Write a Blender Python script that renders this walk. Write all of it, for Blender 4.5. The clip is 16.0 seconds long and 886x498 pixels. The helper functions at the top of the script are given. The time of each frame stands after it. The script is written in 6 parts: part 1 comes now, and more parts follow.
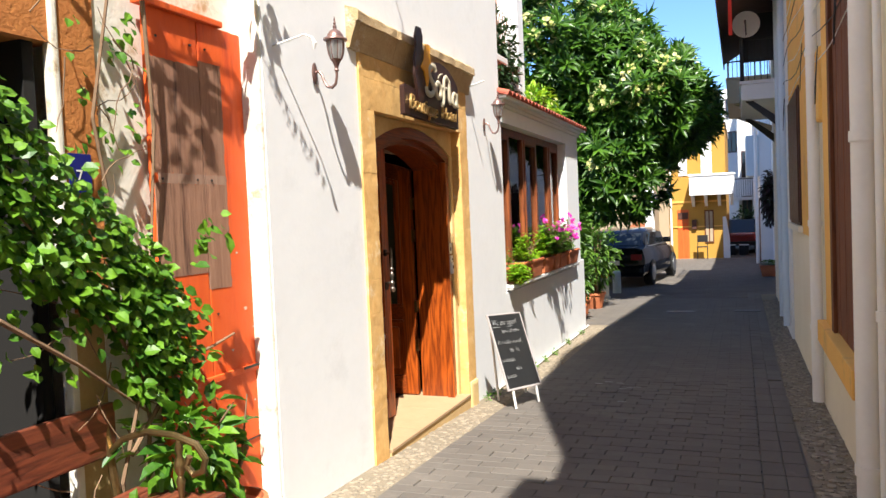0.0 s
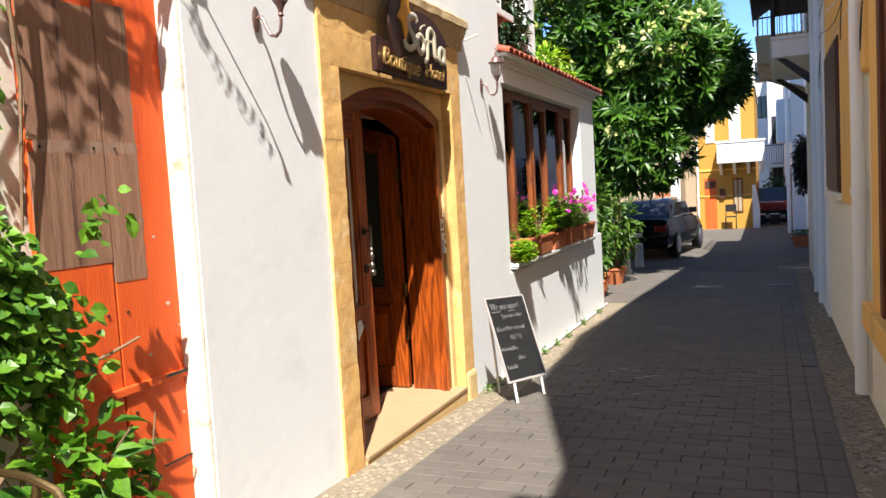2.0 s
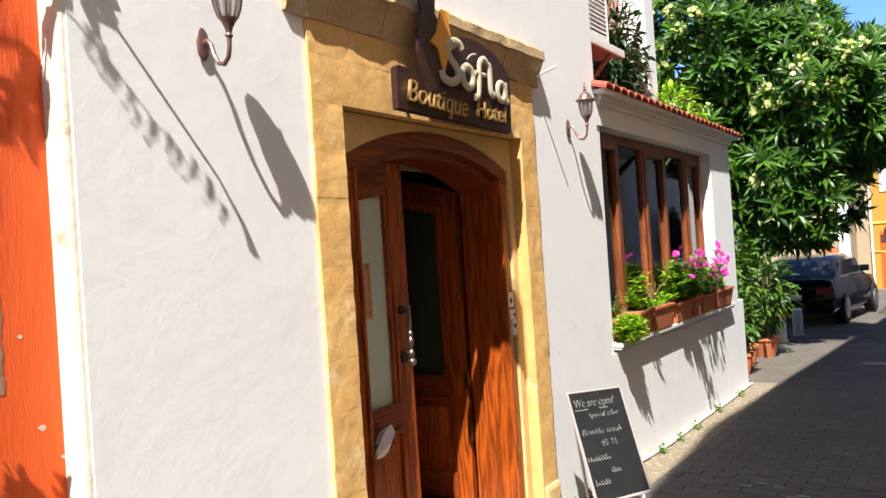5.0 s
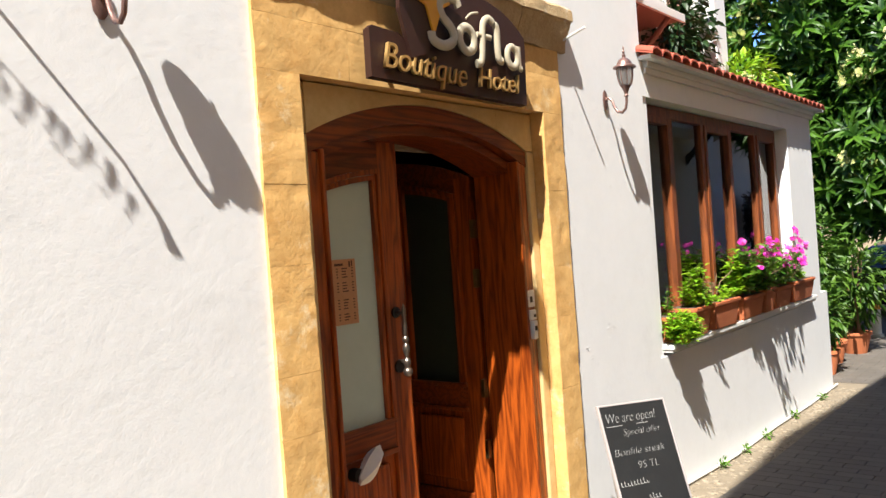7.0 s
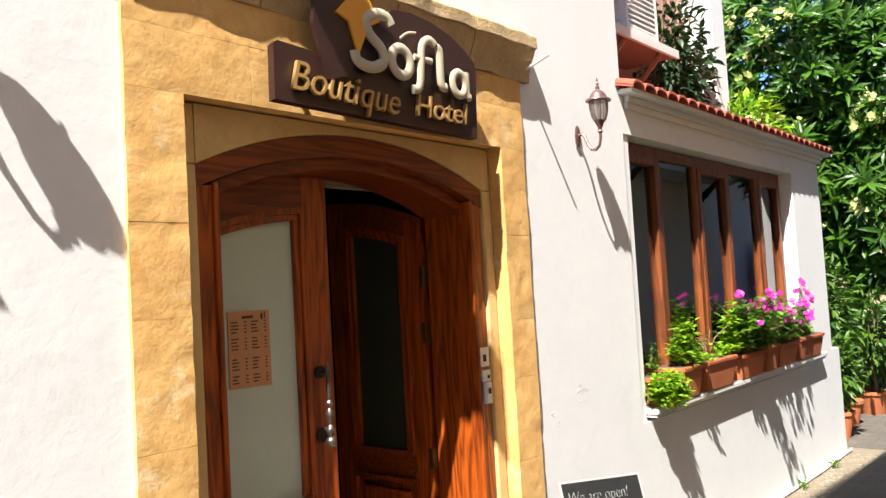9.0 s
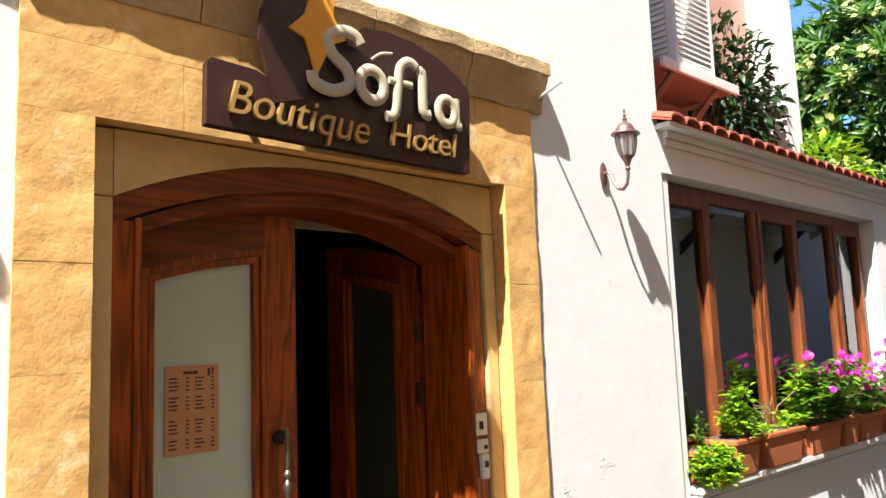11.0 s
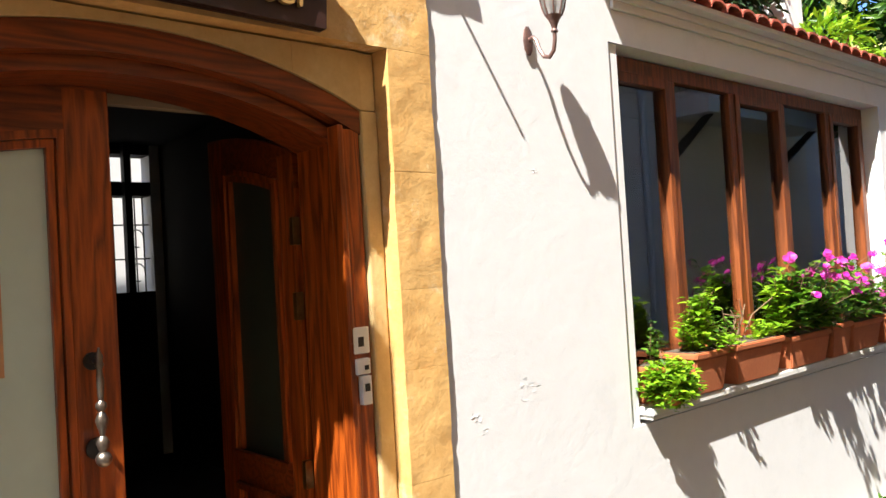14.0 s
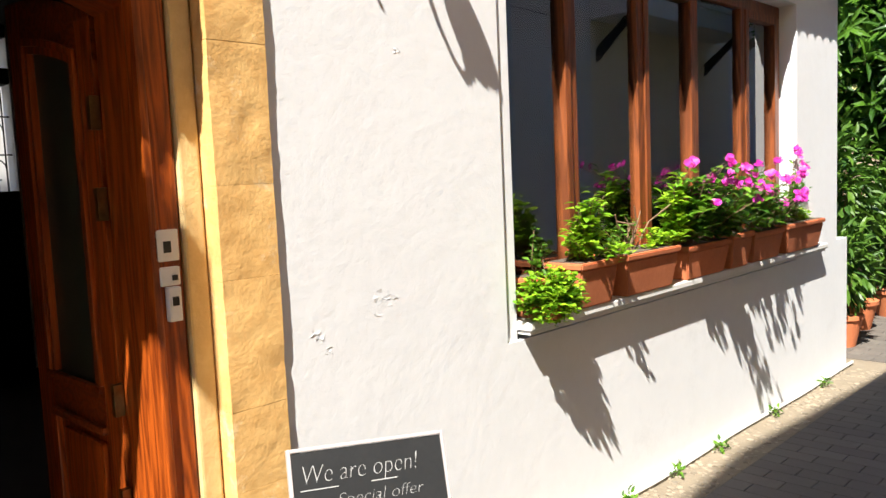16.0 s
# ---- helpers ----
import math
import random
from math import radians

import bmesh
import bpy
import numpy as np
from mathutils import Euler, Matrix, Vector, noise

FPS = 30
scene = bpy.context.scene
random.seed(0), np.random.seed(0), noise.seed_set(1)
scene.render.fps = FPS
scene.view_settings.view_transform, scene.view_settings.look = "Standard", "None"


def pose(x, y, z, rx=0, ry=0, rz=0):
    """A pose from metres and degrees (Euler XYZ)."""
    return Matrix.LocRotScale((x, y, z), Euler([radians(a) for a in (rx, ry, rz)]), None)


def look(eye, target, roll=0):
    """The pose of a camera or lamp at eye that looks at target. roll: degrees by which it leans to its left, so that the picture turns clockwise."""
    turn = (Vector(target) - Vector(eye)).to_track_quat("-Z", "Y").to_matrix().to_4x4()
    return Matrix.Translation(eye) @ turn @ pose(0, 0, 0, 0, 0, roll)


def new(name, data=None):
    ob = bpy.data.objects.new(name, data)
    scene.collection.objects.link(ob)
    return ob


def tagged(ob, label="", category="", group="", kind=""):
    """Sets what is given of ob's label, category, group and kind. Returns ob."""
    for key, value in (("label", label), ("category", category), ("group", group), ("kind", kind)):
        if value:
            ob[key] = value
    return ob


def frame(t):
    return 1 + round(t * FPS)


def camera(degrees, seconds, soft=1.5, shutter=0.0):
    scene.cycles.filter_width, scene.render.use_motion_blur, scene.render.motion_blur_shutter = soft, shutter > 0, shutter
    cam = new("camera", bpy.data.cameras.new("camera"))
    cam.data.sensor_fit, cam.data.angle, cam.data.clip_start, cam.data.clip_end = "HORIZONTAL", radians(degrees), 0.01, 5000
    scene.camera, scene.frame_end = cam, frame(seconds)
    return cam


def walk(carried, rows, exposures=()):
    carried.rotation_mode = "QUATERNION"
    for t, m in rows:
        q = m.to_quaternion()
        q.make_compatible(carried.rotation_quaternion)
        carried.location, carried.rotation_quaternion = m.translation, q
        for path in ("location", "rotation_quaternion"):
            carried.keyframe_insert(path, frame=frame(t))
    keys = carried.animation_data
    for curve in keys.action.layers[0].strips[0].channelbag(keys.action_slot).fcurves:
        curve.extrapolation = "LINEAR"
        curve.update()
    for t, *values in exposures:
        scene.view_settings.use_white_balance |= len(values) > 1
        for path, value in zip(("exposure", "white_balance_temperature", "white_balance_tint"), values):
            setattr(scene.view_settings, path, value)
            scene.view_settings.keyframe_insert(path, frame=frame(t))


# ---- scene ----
cam = camera(58.9, 16.0)
PATH = [
    (0, (-0.143, 0.295, 1.76), (-0.854, 2.163, 1.675), -2.4),
    (0.5, (-0.173, 0.483, 1.752), (-0.842, 2.365, 1.658), -3.1),
    (1, (-0.148, 0.717, 1.747), (-0.802, 2.603, 1.619), -2.7),
    (1.5, (-0.136, 0.888, 1.742), (-0.841, 2.753, 1.596), -2.4),
    (2, (-0.151, 1.06, 1.742), (-0.925, 2.898, 1.592), -3.3),
    (2.5, (-0.169, 1.267, 1.752), (-1.0, 3.081, 1.6), -3.6),
    (3, (-0.15, 1.52, 1.762), (-1.037, 3.306, 1.616), -1.6),
    (3.5, (-0.133, 1.706, 1.762), (-1.068, 3.469, 1.635), -1.4),
    (4, (-0.136, 1.894, 1.774), (-1.11, 3.64, 1.715), -2.4),
    (4.5, (-0.138, 2.092, 1.784), (-1.163, 3.81, 1.781), -3.3),
    (4.7, (-0.134, 2.18, 1.781), (-1.194, 3.876, 1.787), -3.5),
    (7, (-0.144, 3.018, 1.794), (-1.42, 4.558, 1.784), -4.1),
    (7.5, (-0.118, 3.18, 1.773), (-1.462, 4.661, 1.745), -3.2),
    (8, (-0.125, 3.338, 1.78), (-1.471, 4.817, 1.809), -2.6),
    (8.5, (-0.158, 3.49, 1.798), (-1.472, 4.996, 1.891), -2.9),
    (9, (-0.172, 3.601, 1.795), (-1.476, 5.113, 1.902), -3.3),
    (9.5, (-0.164, 3.774, 1.815), (-1.509, 5.247, 1.968), -2.1),
    (9.7, (-0.162, 3.835, 1.821), (-1.526, 5.287, 1.993), -1.5),
    (11.8, (-0.188, 4.394, 1.779), (-1.682, 5.699, 2.033), -2.5),
    (12, (-0.187, 4.453, 1.786), (-1.699, 5.739, 2.029), -2.3),
    (12.5, (-0.19, 4.6, 1.766), (-1.737, 5.851, 1.975), -2.8),
    (13, (-0.231, 4.756, 1.747), (-1.776, 6.013, 1.926), -2.5),
    (13.5, (-0.257, 4.846, 1.732), (-1.781, 6.136, 1.856), -3.2),
    (14, (-0.274, 4.949, 1.702), (-1.774, 6.271, 1.753), -3.4),
    (14.5, (-0.266, 5.092, 1.707), (-1.748, 6.435, 1.672), -2.8),
    (15, (-0.273, 5.197, 1.686), (-1.727, 6.566, 1.581), -3.0),
    (15.5, (-0.312, 5.306, 1.666), (-1.735, 6.702, 1.504), -2.6),
    (16, (-0.372, 5.434, 1.644), (-1.758, 6.863, 1.455), -2.5),
]
EXPOSURES = [(0.0, 1.34), (3.5, 1.20), (7.0, 1.28), (9.5, 1.50), (14.0, 1.58), (16.0, 1.50)]
walk(cam, [(t, look(eye, target, roll)) for t, eye, target, roll in PATH], EXPOSURES)

# ---- sky and sun ----
KX, KY = 0.265, 0.66
sun_dir = Vector((-KX, KY, -1.0)).normalized()
world = bpy.data.worlds.new("sky")
scene.world = world
world.use_nodes = True
wn = world.node_tree
sky = wn.nodes.new("ShaderNodeTexSky")
sky.sky_type, sky.sun_disc = "NISHITA", False
sky.sun_elevation = math.asin(-sun_dir.z)
sky.sun_rotation = math.atan2(-sun_dir.x, -sun_dir.y)
sky.air_density, sky.dust_density, sky.ozone_density = 1.0, 0.0, 10.0
sky.altitude = 1500
wn.links.new(sky.outputs[0], wn.nodes["Background"].inputs[0])
wn.nodes["Background"].inputs[1].default_value = 0.118
sun = new("sun", bpy.data.lights.new("sun", "SUN"))
sun.data.energy, sun.data.angle, sun.data.color = 5.0, radians(0.5), (1.0, 0.955, 0.88)
sun.rotation_mode = "QUATERNION"
sun.rotation_quaternion = sun_dir.to_track_quat("-Z", "Y")


# ---- materials ----
def nd(nt, kind, **kw):
    n = nt.nodes.new(kind)
    for k, v in kw.items():
        n.inputs[k.replace("_", " ")].default_value = v
    return n


def mat(name, base, second=None, rough=0.8, metal=0.0, scale=3.0, fine=40.0, bump=0.3, dist=0.01, amount=0.5,
        coord="world", stretch=(1, 1, 1), vary=0.0, spec=0.5, stain=None, stain_scale=1.2, sheen=0.0):
    """A worn surface: a large blotch and a fine grain between two colours, with relief from both."""
    m = bpy.data.materials.new(name)
    m.use_nodes = True
    nt = m.node_tree
    b = nt.nodes["Principled BSDF"]
    second = second or tuple(c * 0.8 for c in base)
    if coord == "world":
        co = nt.nodes.new("ShaderNodeNewGeometry").outputs["Position"]
    else:
        co = nt.nodes.new("ShaderNodeTexCoord").outputs["Object"]
    mp = nt.nodes.new("ShaderNodeMapping")
    mp.inputs["Scale"].default_value = stretch
    nt.links.new(co, mp.inputs["Vector"])
    big = nd(nt, "ShaderNodeTexNoise", Scale=scale, Detail=6.0, Roughness=0.6)
    sm = nd(nt, "ShaderNodeTexNoise", Scale=fine, Detail=4.0, Roughness=0.7)
    nt.links.new(mp.outputs[0], big.inputs["Vector"])
    nt.links.new(mp.outputs[0], sm.inputs["Vector"])
    mixv = nt.nodes.new("ShaderNodeMath")
    mixv.operation = "MULTIPLY_ADD"
    mixv.inputs[1].default_value = 0.55
    half = nt.nodes.new("ShaderNodeMath")
    half.operation = "MULTIPLY"
    half.inputs[1].default_value = 0.45
    nt.links.new(big.outputs["Fac"], mixv.inputs[0])
    nt.links.new(sm.outputs["Fac"], half.inputs[0])
    nt.links.new(half.outputs[0], mixv.inputs[2])
    ramp = nt.nodes.new("ShaderNodeMapRange")
    ramp.inputs["From Min"].default_value = 0.5 - 0.22
    ramp.inputs["From Max"].default_value = 0.5 + 0.22
    ramp.inputs["To Max"].default_value = amount * 2 if amount < 0.5 else 1.0
    nt.links.new(mixv.outputs[0], ramp.inputs["Value"])
    mix = nt.nodes.new("ShaderNodeMix")
    mix.data_type = "RGBA"
    mix.inputs["A"].default_value = (*base, 1)
    mix.inputs["B"].default_value = (*second, 1)
    nt.links.new(ramp.outputs[0], mix.inputs["Factor"])
    col = mix.outputs["Result"]
    if stain:
        st = nd(nt, "ShaderNodeTexNoise", Scale=stain_scale, Detail=8.0, Roughness=0.75)
        nt.links.new(mp.outputs[0], st.inputs["Vector"])
        sr = nt.nodes.new("ShaderNodeMapRange")
        sr.inputs["From Min"].default_value, sr.inputs["From Max"].default_value = 0.56, 0.68
        nt.links.new(st.outputs["Fac"], sr.inputs["Value"])
        m2 = nt.nodes.new("ShaderNodeMix")
        m2.data_type = "RGBA"
        m2.inputs["B"].default_value = (*stain, 1)
        nt.links.new(sr.outputs[0], m2.inputs["Factor"])
        nt.links.new(col, m2.inputs["A"])
        col = m2.outputs["Result"]
    if vary:
        oi = nt.nodes.new("ShaderNodeObjectInfo")
        geo = nt.nodes.new("ShaderNodeNewGeometry")
        ad = nt.nodes.new("ShaderNodeMath")
        ad.operation = "ADD"
        nt.links.new(oi.outputs["Random"], ad.inputs[0])
        nt.links.new(geo.outputs["Random Per Island"], ad.inputs[1])
        fr = nt.nodes.new("ShaderNodeMath")
        fr.operation = "FRACT"
        nt.links.new(ad.outputs[0], fr.inputs[0])
        mr = nt.nodes.new("ShaderNodeMapRange")
        mr.inputs["To Min"].default_value, mr.inputs["To Max"].default_value = 1 - vary, 1 + vary
        nt.links.new(fr.outputs[0], mr.inputs["Value"])
        hs = nt.nodes.new("ShaderNodeHueSaturation")
        nt.links.new(mr.outputs[0], hs.inputs["Value"])
        nt.links.new(col, hs.inputs["Color"])
        col = hs.outputs["Color"]
    nt.links.new(col, b.inputs["Base Color"])
    b.inputs["Roughness"].default_value = rough
    b.inputs["Metallic"].default_value = metal
    b.inputs["Specular IOR Level"].default_value = spec
    if bump:
        bp = nt.nodes.new("ShaderNodeBump")
        bp.inputs["Strength"].default_value = bump
        bp.inputs["Distance"].default_value = dist
        nt.links.new(mixv.outputs[0], bp.inputs["Height"])
        nt.links.new(bp.outputs[0], b.inputs["Normal"])
    return m


def wood(name, light, dark, rough=0.45, axis="Z", rings=11.0, bump=0.25):
    """Long grain along one axis: stretched noise that bends bands of light and dark."""
    m = bpy.data.materials.new(name)
    m.use_nodes = True
    nt = m.node_tree
    b = nt.nodes["Principled BSDF"]
    co = nt.nodes.new("ShaderNodeNewGeometry").outputs["Position"]
    mp = nt.nodes.new("ShaderNodeMapping")
    s = {"X": (0.5, 6, 6), "Y": (6, 0.5, 6), "Z": (6, 6, 0.5)}[axis]
    mp.inputs["Scale"].default_value = s
    nt.links.new(co, mp.inputs["Vector"])
    n1 = nd(nt, "ShaderNodeTexNoise", Scale=1.3, Detail=3.0)
    n2 = nd(nt, "ShaderNodeTexNoise", Scale=24.0, Detail=5.0, Roughness=0.7)
    nt.links.new(mp.outputs[0], n1.inputs["Vector"])
    nt.links.new(mp.outputs[0], n2.inputs["Vector"])
    mu = nt.nodes.new("ShaderNodeMath")
    mu.operation = "MULTIPLY"
    mu.inputs[1].default_value = rings
    fr = nt.nodes.new("ShaderNodeMath")
    fr.operation = "PINGPONG"
    fr.inputs[1].default_value = 0.5
    nt.links.new(n1.outputs["Fac"], mu.inputs[0])
    nt.links.new(mu.outputs[0], fr.inputs[0])
    ad = nt.nodes.new("ShaderNodeMath")
    ad.operation = "MULTIPLY_ADD"
    ad.inputs[1].default_value = 0.7
    nt.links.new(n2.outputs["Fac"], ad.inputs[0])
    nt.links.new(fr.outputs[0], ad.inputs[2])
    mr = nt.nodes.new("ShaderNodeMapRange")
    mr.inputs["From Min"].default_value, mr.inputs["From Max"].default_value = 0.3, 0.85
    nt.links.new(ad.outputs[0], mr.inputs["Value"])
    mix = nt.nodes.new("ShaderNodeMix")
    mix.data_type = "RGBA"
    mix.inputs["A"].default_value, mix.inputs["B"].default_value = (*dark, 1), (*light, 1)
    nt.links.new(mr.outputs[0], mix.inputs["Factor"])
    nt.links.new(mix.outputs["Result"], b.inputs["Base Color"])
    b.inputs["Roughness"].default_value = rough
    bp = nt.nodes.new("ShaderNodeBump")
    bp.inputs["Strength"].default_value, bp.inputs["Distance"].default_value = bump, 0.004
    nt.links.new(ad.outputs[0], bp.inputs["Height"])
    nt.links.new(bp.outputs[0], b.inputs["Normal"])
    return m


def plain(name, base, rough=0.5, metal=0.0, emit=0.0):
    m = bpy.data.materials.new(name)
    m.use_nodes = True
    b = m.node_tree.nodes["Principled BSDF"]
    b.inputs["Base Color"].default_value = (*base, 1)
    b.inputs["Roughness"].default_value, b.inputs["Metallic"].default_value = rough, metal
    if emit:
        b.inputs["Emission Color"].default_value = (*base, 1)
        b.inputs["Emission Strength"].default_value = emit
    return m


def glass(name, tint=(1, 1, 1), rough=0.02, ior=1.9):
    m = bpy.data.materials.new(name)
    m.use_nodes = True
    nt = m.node_tree
    nt.nodes.remove(nt.nodes["Principled BSDF"])
    out = nt.nodes["Material Output"]
    tr = nt.nodes.new("ShaderNodeBsdfTransparent")
    tr.inputs[0].default_value = (*tint, 1)
    gl = nt.nodes.new("ShaderNodeBsdfGlossy")
    gl.inputs["Roughness"].default_value = rough
    fr = nt.nodes.new("ShaderNodeFresnel")
    fr.inputs[0].default_value = ior
    mx = nt.nodes.new("ShaderNodeMixShader")
    nt.links.new(fr.outputs[0], mx.inputs[0])
    nt.links.new(tr.outputs[0], mx.inputs[1])
    nt.links.new(gl.outputs[0], mx.inputs[2])
    nt.links.new(mx.outputs[0], out.inputs[0])
    return m


def leaf_mat(name, a, b2, rough=0.45, trans=0.35):
    m = bpy.data.materials.new(name)
    m.use_nodes = True
    nt = m.node_tree
    b = nt.nodes["Principled BSDF"]
    out = nt.nodes["Material Output"]
    geo = nt.nodes.new("ShaderNodeNewGeometry")
    mix = nt.nodes.new("ShaderNodeMix")
    mix.data_type = "RGBA"
    mix.inputs["A"].default_value, mix.inputs["B"].default_value = (*a, 1), (*b2, 1)
    nt.links.new(geo.outputs["Random Per Island"], mix.inputs["Factor"])
    ns = nd(nt, "ShaderNodeTexNoise", Scale=60.0, Detail=3.0)
    nt.links.new(geo.outputs["Position"], ns.inputs["Vector"])
    hs = nt.nodes.new("ShaderNodeHueSaturation")
    mr = nt.nodes.new("ShaderNodeMapRange")
    mr.inputs["To Min"].default_value, mr.inputs["To Max"].default_value = 0.6, 1.4
    nt.links.new(ns.outputs["Fac"], mr.inputs["Value"])
    nt.links.new(mr.outputs[0], hs.inputs["Value"])
    nt.links.new(mix.outputs["Result"], hs.inputs["Color"])
    nt.links.new(hs.outputs[0], b.inputs["Base Color"])
    b.inputs["Roughness"].default_value = rough
    tl = nt.nodes.new("ShaderNodeBsdfTranslucent")
    nt.links.new(hs.outputs[0], tl.inputs["Color"])
    mx = nt.nodes.new("ShaderNodeMixShader")
    mx.inputs[0].default_value = trans
    nt.links.new(b.outputs[0], mx.inputs[1])
    nt.links.new(tl.outputs[0], mx.inputs[2])
    nt.links.new(mx.outputs[0], out.inputs[0])
    return m


M_white = mat("white_render", (0.825, 0.828, 0.830), (0.765, 0.768, 0.770), rough=0.9, scale=1.6, fine=13, bump=0.36, dist=0.011, stain=(0.745, 0.745, 0.745), stain_scale=2.2)
M_oldwhite = mat("old_limewash", (0.80, 0.77, 0.70), (0.66, 0.60, 0.48), rough=0.95, scale=5, fine=24, bump=0.5, dist=0.012, stain=(0.45, 0.30, 0.16), stain_scale=5)
M_stone = mat("ochre_stone", (0.84, 0.54, 0.205), (0.56, 0.29, 0.080), rough=0.92, scale=4, fine=22, bump=0.55, dist=0.012, vary=0.05, stain=(0.80, 0.62, 0.36), stain_scale=5)
M_stone_pale = mat("pale_stone", (0.76, 0.57, 0.27), (0.58, 0.38, 0.15), rough=0.9, scale=5, fine=26, bump=0.6, dist=0.01, vary=0.06)
M_mortar = mat("mortar", (0.60, 0.42, 0.20), (0.50, 0.32, 0.13), rough=0.95, scale=8, fine=60, bump=0.6)
M_cornice = mat("weathered_cornice", (0.58, 0.43, 0.24), (0.38, 0.25, 0.12), rough=0.95, scale=7, fine=50, bump=1.0, dist=0.02, stain=(0.62, 0.58, 0.48), stain_scale=5)
M_tilefloor = mat("threshold_tile", (0.45, 0.31, 0.18), (0.37, 0.24, 0.13), rough=0.6, scale=5, fine=50, bump=0.2, vary=0.08)
M_wood = wood("varnished_oak", (0.42, 0.085, 0.010), (0.13, 0.022, 0.004), rough=0.32)
M_woodY = wood("varnished_oak_rail", (0.28, 0.057, 0.009), (0.11, 0.019, 0.004), rough=0.38, axis="Y")
M_winwood = wood("window_wood", (0.25, 0.068, 0.018), (0.10, 0.027, 0.009), rough=0.42)
M_benchwood = wood("bench_slats", (0.19, 0.050, 0.024), (0.080, 0.022, 0.013), rough=0.4, axis="Y")
M_red = mat("orange_red_paint", (0.82, 0.125, 0.014), (0.68, 0.080, 0.008), rough=0.65, scale=4, fine=40, bump=0.7, dist=0.008, stretch=(4, 4, 0.4), stain=(0.55, 0.05, 0.012), stain_scale=4)
M_bare = mat("bare_brown_plank", (0.20, 0.085, 0.050), (0.44, 0.24, 0.15), rough=0.9, scale=5, fine=44, bump=1.0, dist=0.012, stretch=(7, 7, 0.35), stain=(0.06, 0.022, 0.014), stain_scale=2.0)
M_bare_pale = mat("bleached_plank", (0.42, 0.26, 0.18), (0.24, 0.13, 0.09), rough=0.9, scale=5, fine=50, bump=0.8, dist=0.01, stretch=(6, 6, 0.5))
M_orange_st = mat("orange_plaster", (0.50, 0.20, 0.05), (0.40, 0.13, 0.03), rough=0.95, scale=7, fine=50, bump=0.8, dist=0.015)
M_paver = mat("grey_paver", (0.128, 0.111, 0.093), (0.092, 0.080, 0.068), rough=0.8, scale=2.2, fine=55, bump=0.35, dist=0.006, vary=0.10, stain=(0.15, 0.135, 0.115), stain_scale=1.5)
M_joint = mat("dusty_joint", (0.135, 0.118, 0.095), (0.165, 0.145, 0.118), rough=0.95, scale=5, fine=70, bump=0.5)
M_bed = mat("pebble_mortar", (0.26, 0.21, 0.145), (0.16, 0.13, 0.09), rough=0.95, scale=5, fine=50, bump=0.9, dist=0.015)
M_pebble_pale = mat("pale_primer", (0.62, 0.50, 0.42), (0.5, 0.4, 0.33), rough=0.9)
M_pebble = mat("pebbles", (0.30, 0.25, 0.18), (0.19, 0.155, 0.11), rough=0.8, scale=20, fine=90, bump=0.3, vary=0.35)
M_cream = mat("cream_render", (0.90, 0.80, 0.62), (0.82, 0.71, 0.53), rough=0.9, scale=1.8, fine=35, bump=0.4, dist=0.01)
M_ochre = mat("ochre_paint", (0.90, 0.52, 0.13), (0.82, 0.43, 0.09), rough=0.85, scale=3, fine=35, bump=0.4, dist=0.01, stain=(0.62, 0.36, 0.12), stain_scale=2)
M_pipe = mat("white_pipe_plastic", (0.90, 0.85, 0.77), (0.82, 0.77, 0.69), rough=0.5, scale=4, fine=30, bump=0.05)
M_pipe_blue = mat("pale_blue_pipe", (0.58, 0.66, 0.70), (0.50, 0.58, 0.63), rough=0.5, scale=4, fine=30, bump=0.05)
M_darkwood = wood("dark_shutter_wood", (0.10, 0.035, 0.018), (0.045, 0.015, 0.010), rough=0.6)
M_brownwood = wood("brown_window_wood", (0.19, 0.058, 0.014), (0.10, 0.030, 0.008), rough=0.85)
M_yellow = mat("yellow_render", (0.48, 0.265, 0.045), (0.42, 0.225, 0.038), rough=0.9, scale=1.5, fine=20, bump=0.3)
M_farwhite = mat("far_white_render", (0.80, 0.79, 0.77), (0.72, 0.71, 0.69), rough=0.9, scale=1.2, fine=20, bump=0.3)
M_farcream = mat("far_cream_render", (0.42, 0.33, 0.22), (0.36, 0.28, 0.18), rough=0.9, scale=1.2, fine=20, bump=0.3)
M_pink = mat("pink_render", (0.62, 0.36, 0.28), (0.54, 0.30, 0.23), rough=0.9, scale=2, fine=25, bump=0.3)
M_shelf = mat("shelf_brown", (0.34, 0.20, 0.15), (0.26, 0.15, 0.11), rough=0.9, bump=0.3)
M_terra = mat("terracotta", (0.60, 0.20, 0.08), (0.46, 0.13, 0.05), rough=0.8, scale=7, fine=60, bump=0.25, vary=0.15, coord="world")
M_rooftile = mat("roof_tile", (0.46, 0.10, 0.055), (0.34, 0.07, 0.04), rough=0.8, scale=9, fine=60, bump=0.3, vary=0.2, stain=(0.6, 0.42, 0.33), stain_scale=12)
M_whitepaint = mat("white_paint", (0.80, 0.79, 0.76), (0.72, 0.70, 0.66), rough=0.6, scale=4, fine=40, bump=0.15)
M_black = plain("black_matt", (0.012, 0.012, 0.014), 0.6)
# Near-black plaster: the lobby's indoor shade is put into the base colour.
M_lobby = mat("lobby_indoor_shade", (0.014, 0.009, 0.006), (0.009, 0.006, 0.004), rough=0.9, bump=0.1)
# Brown floor darkened in its colour to stand for the shade indoors.
M_lobbyfloor = mat("lobby_floor_shade", (0.05, 0.03, 0.02), (0.035, 0.02, 0.012), rough=0.6, bump=0.1)
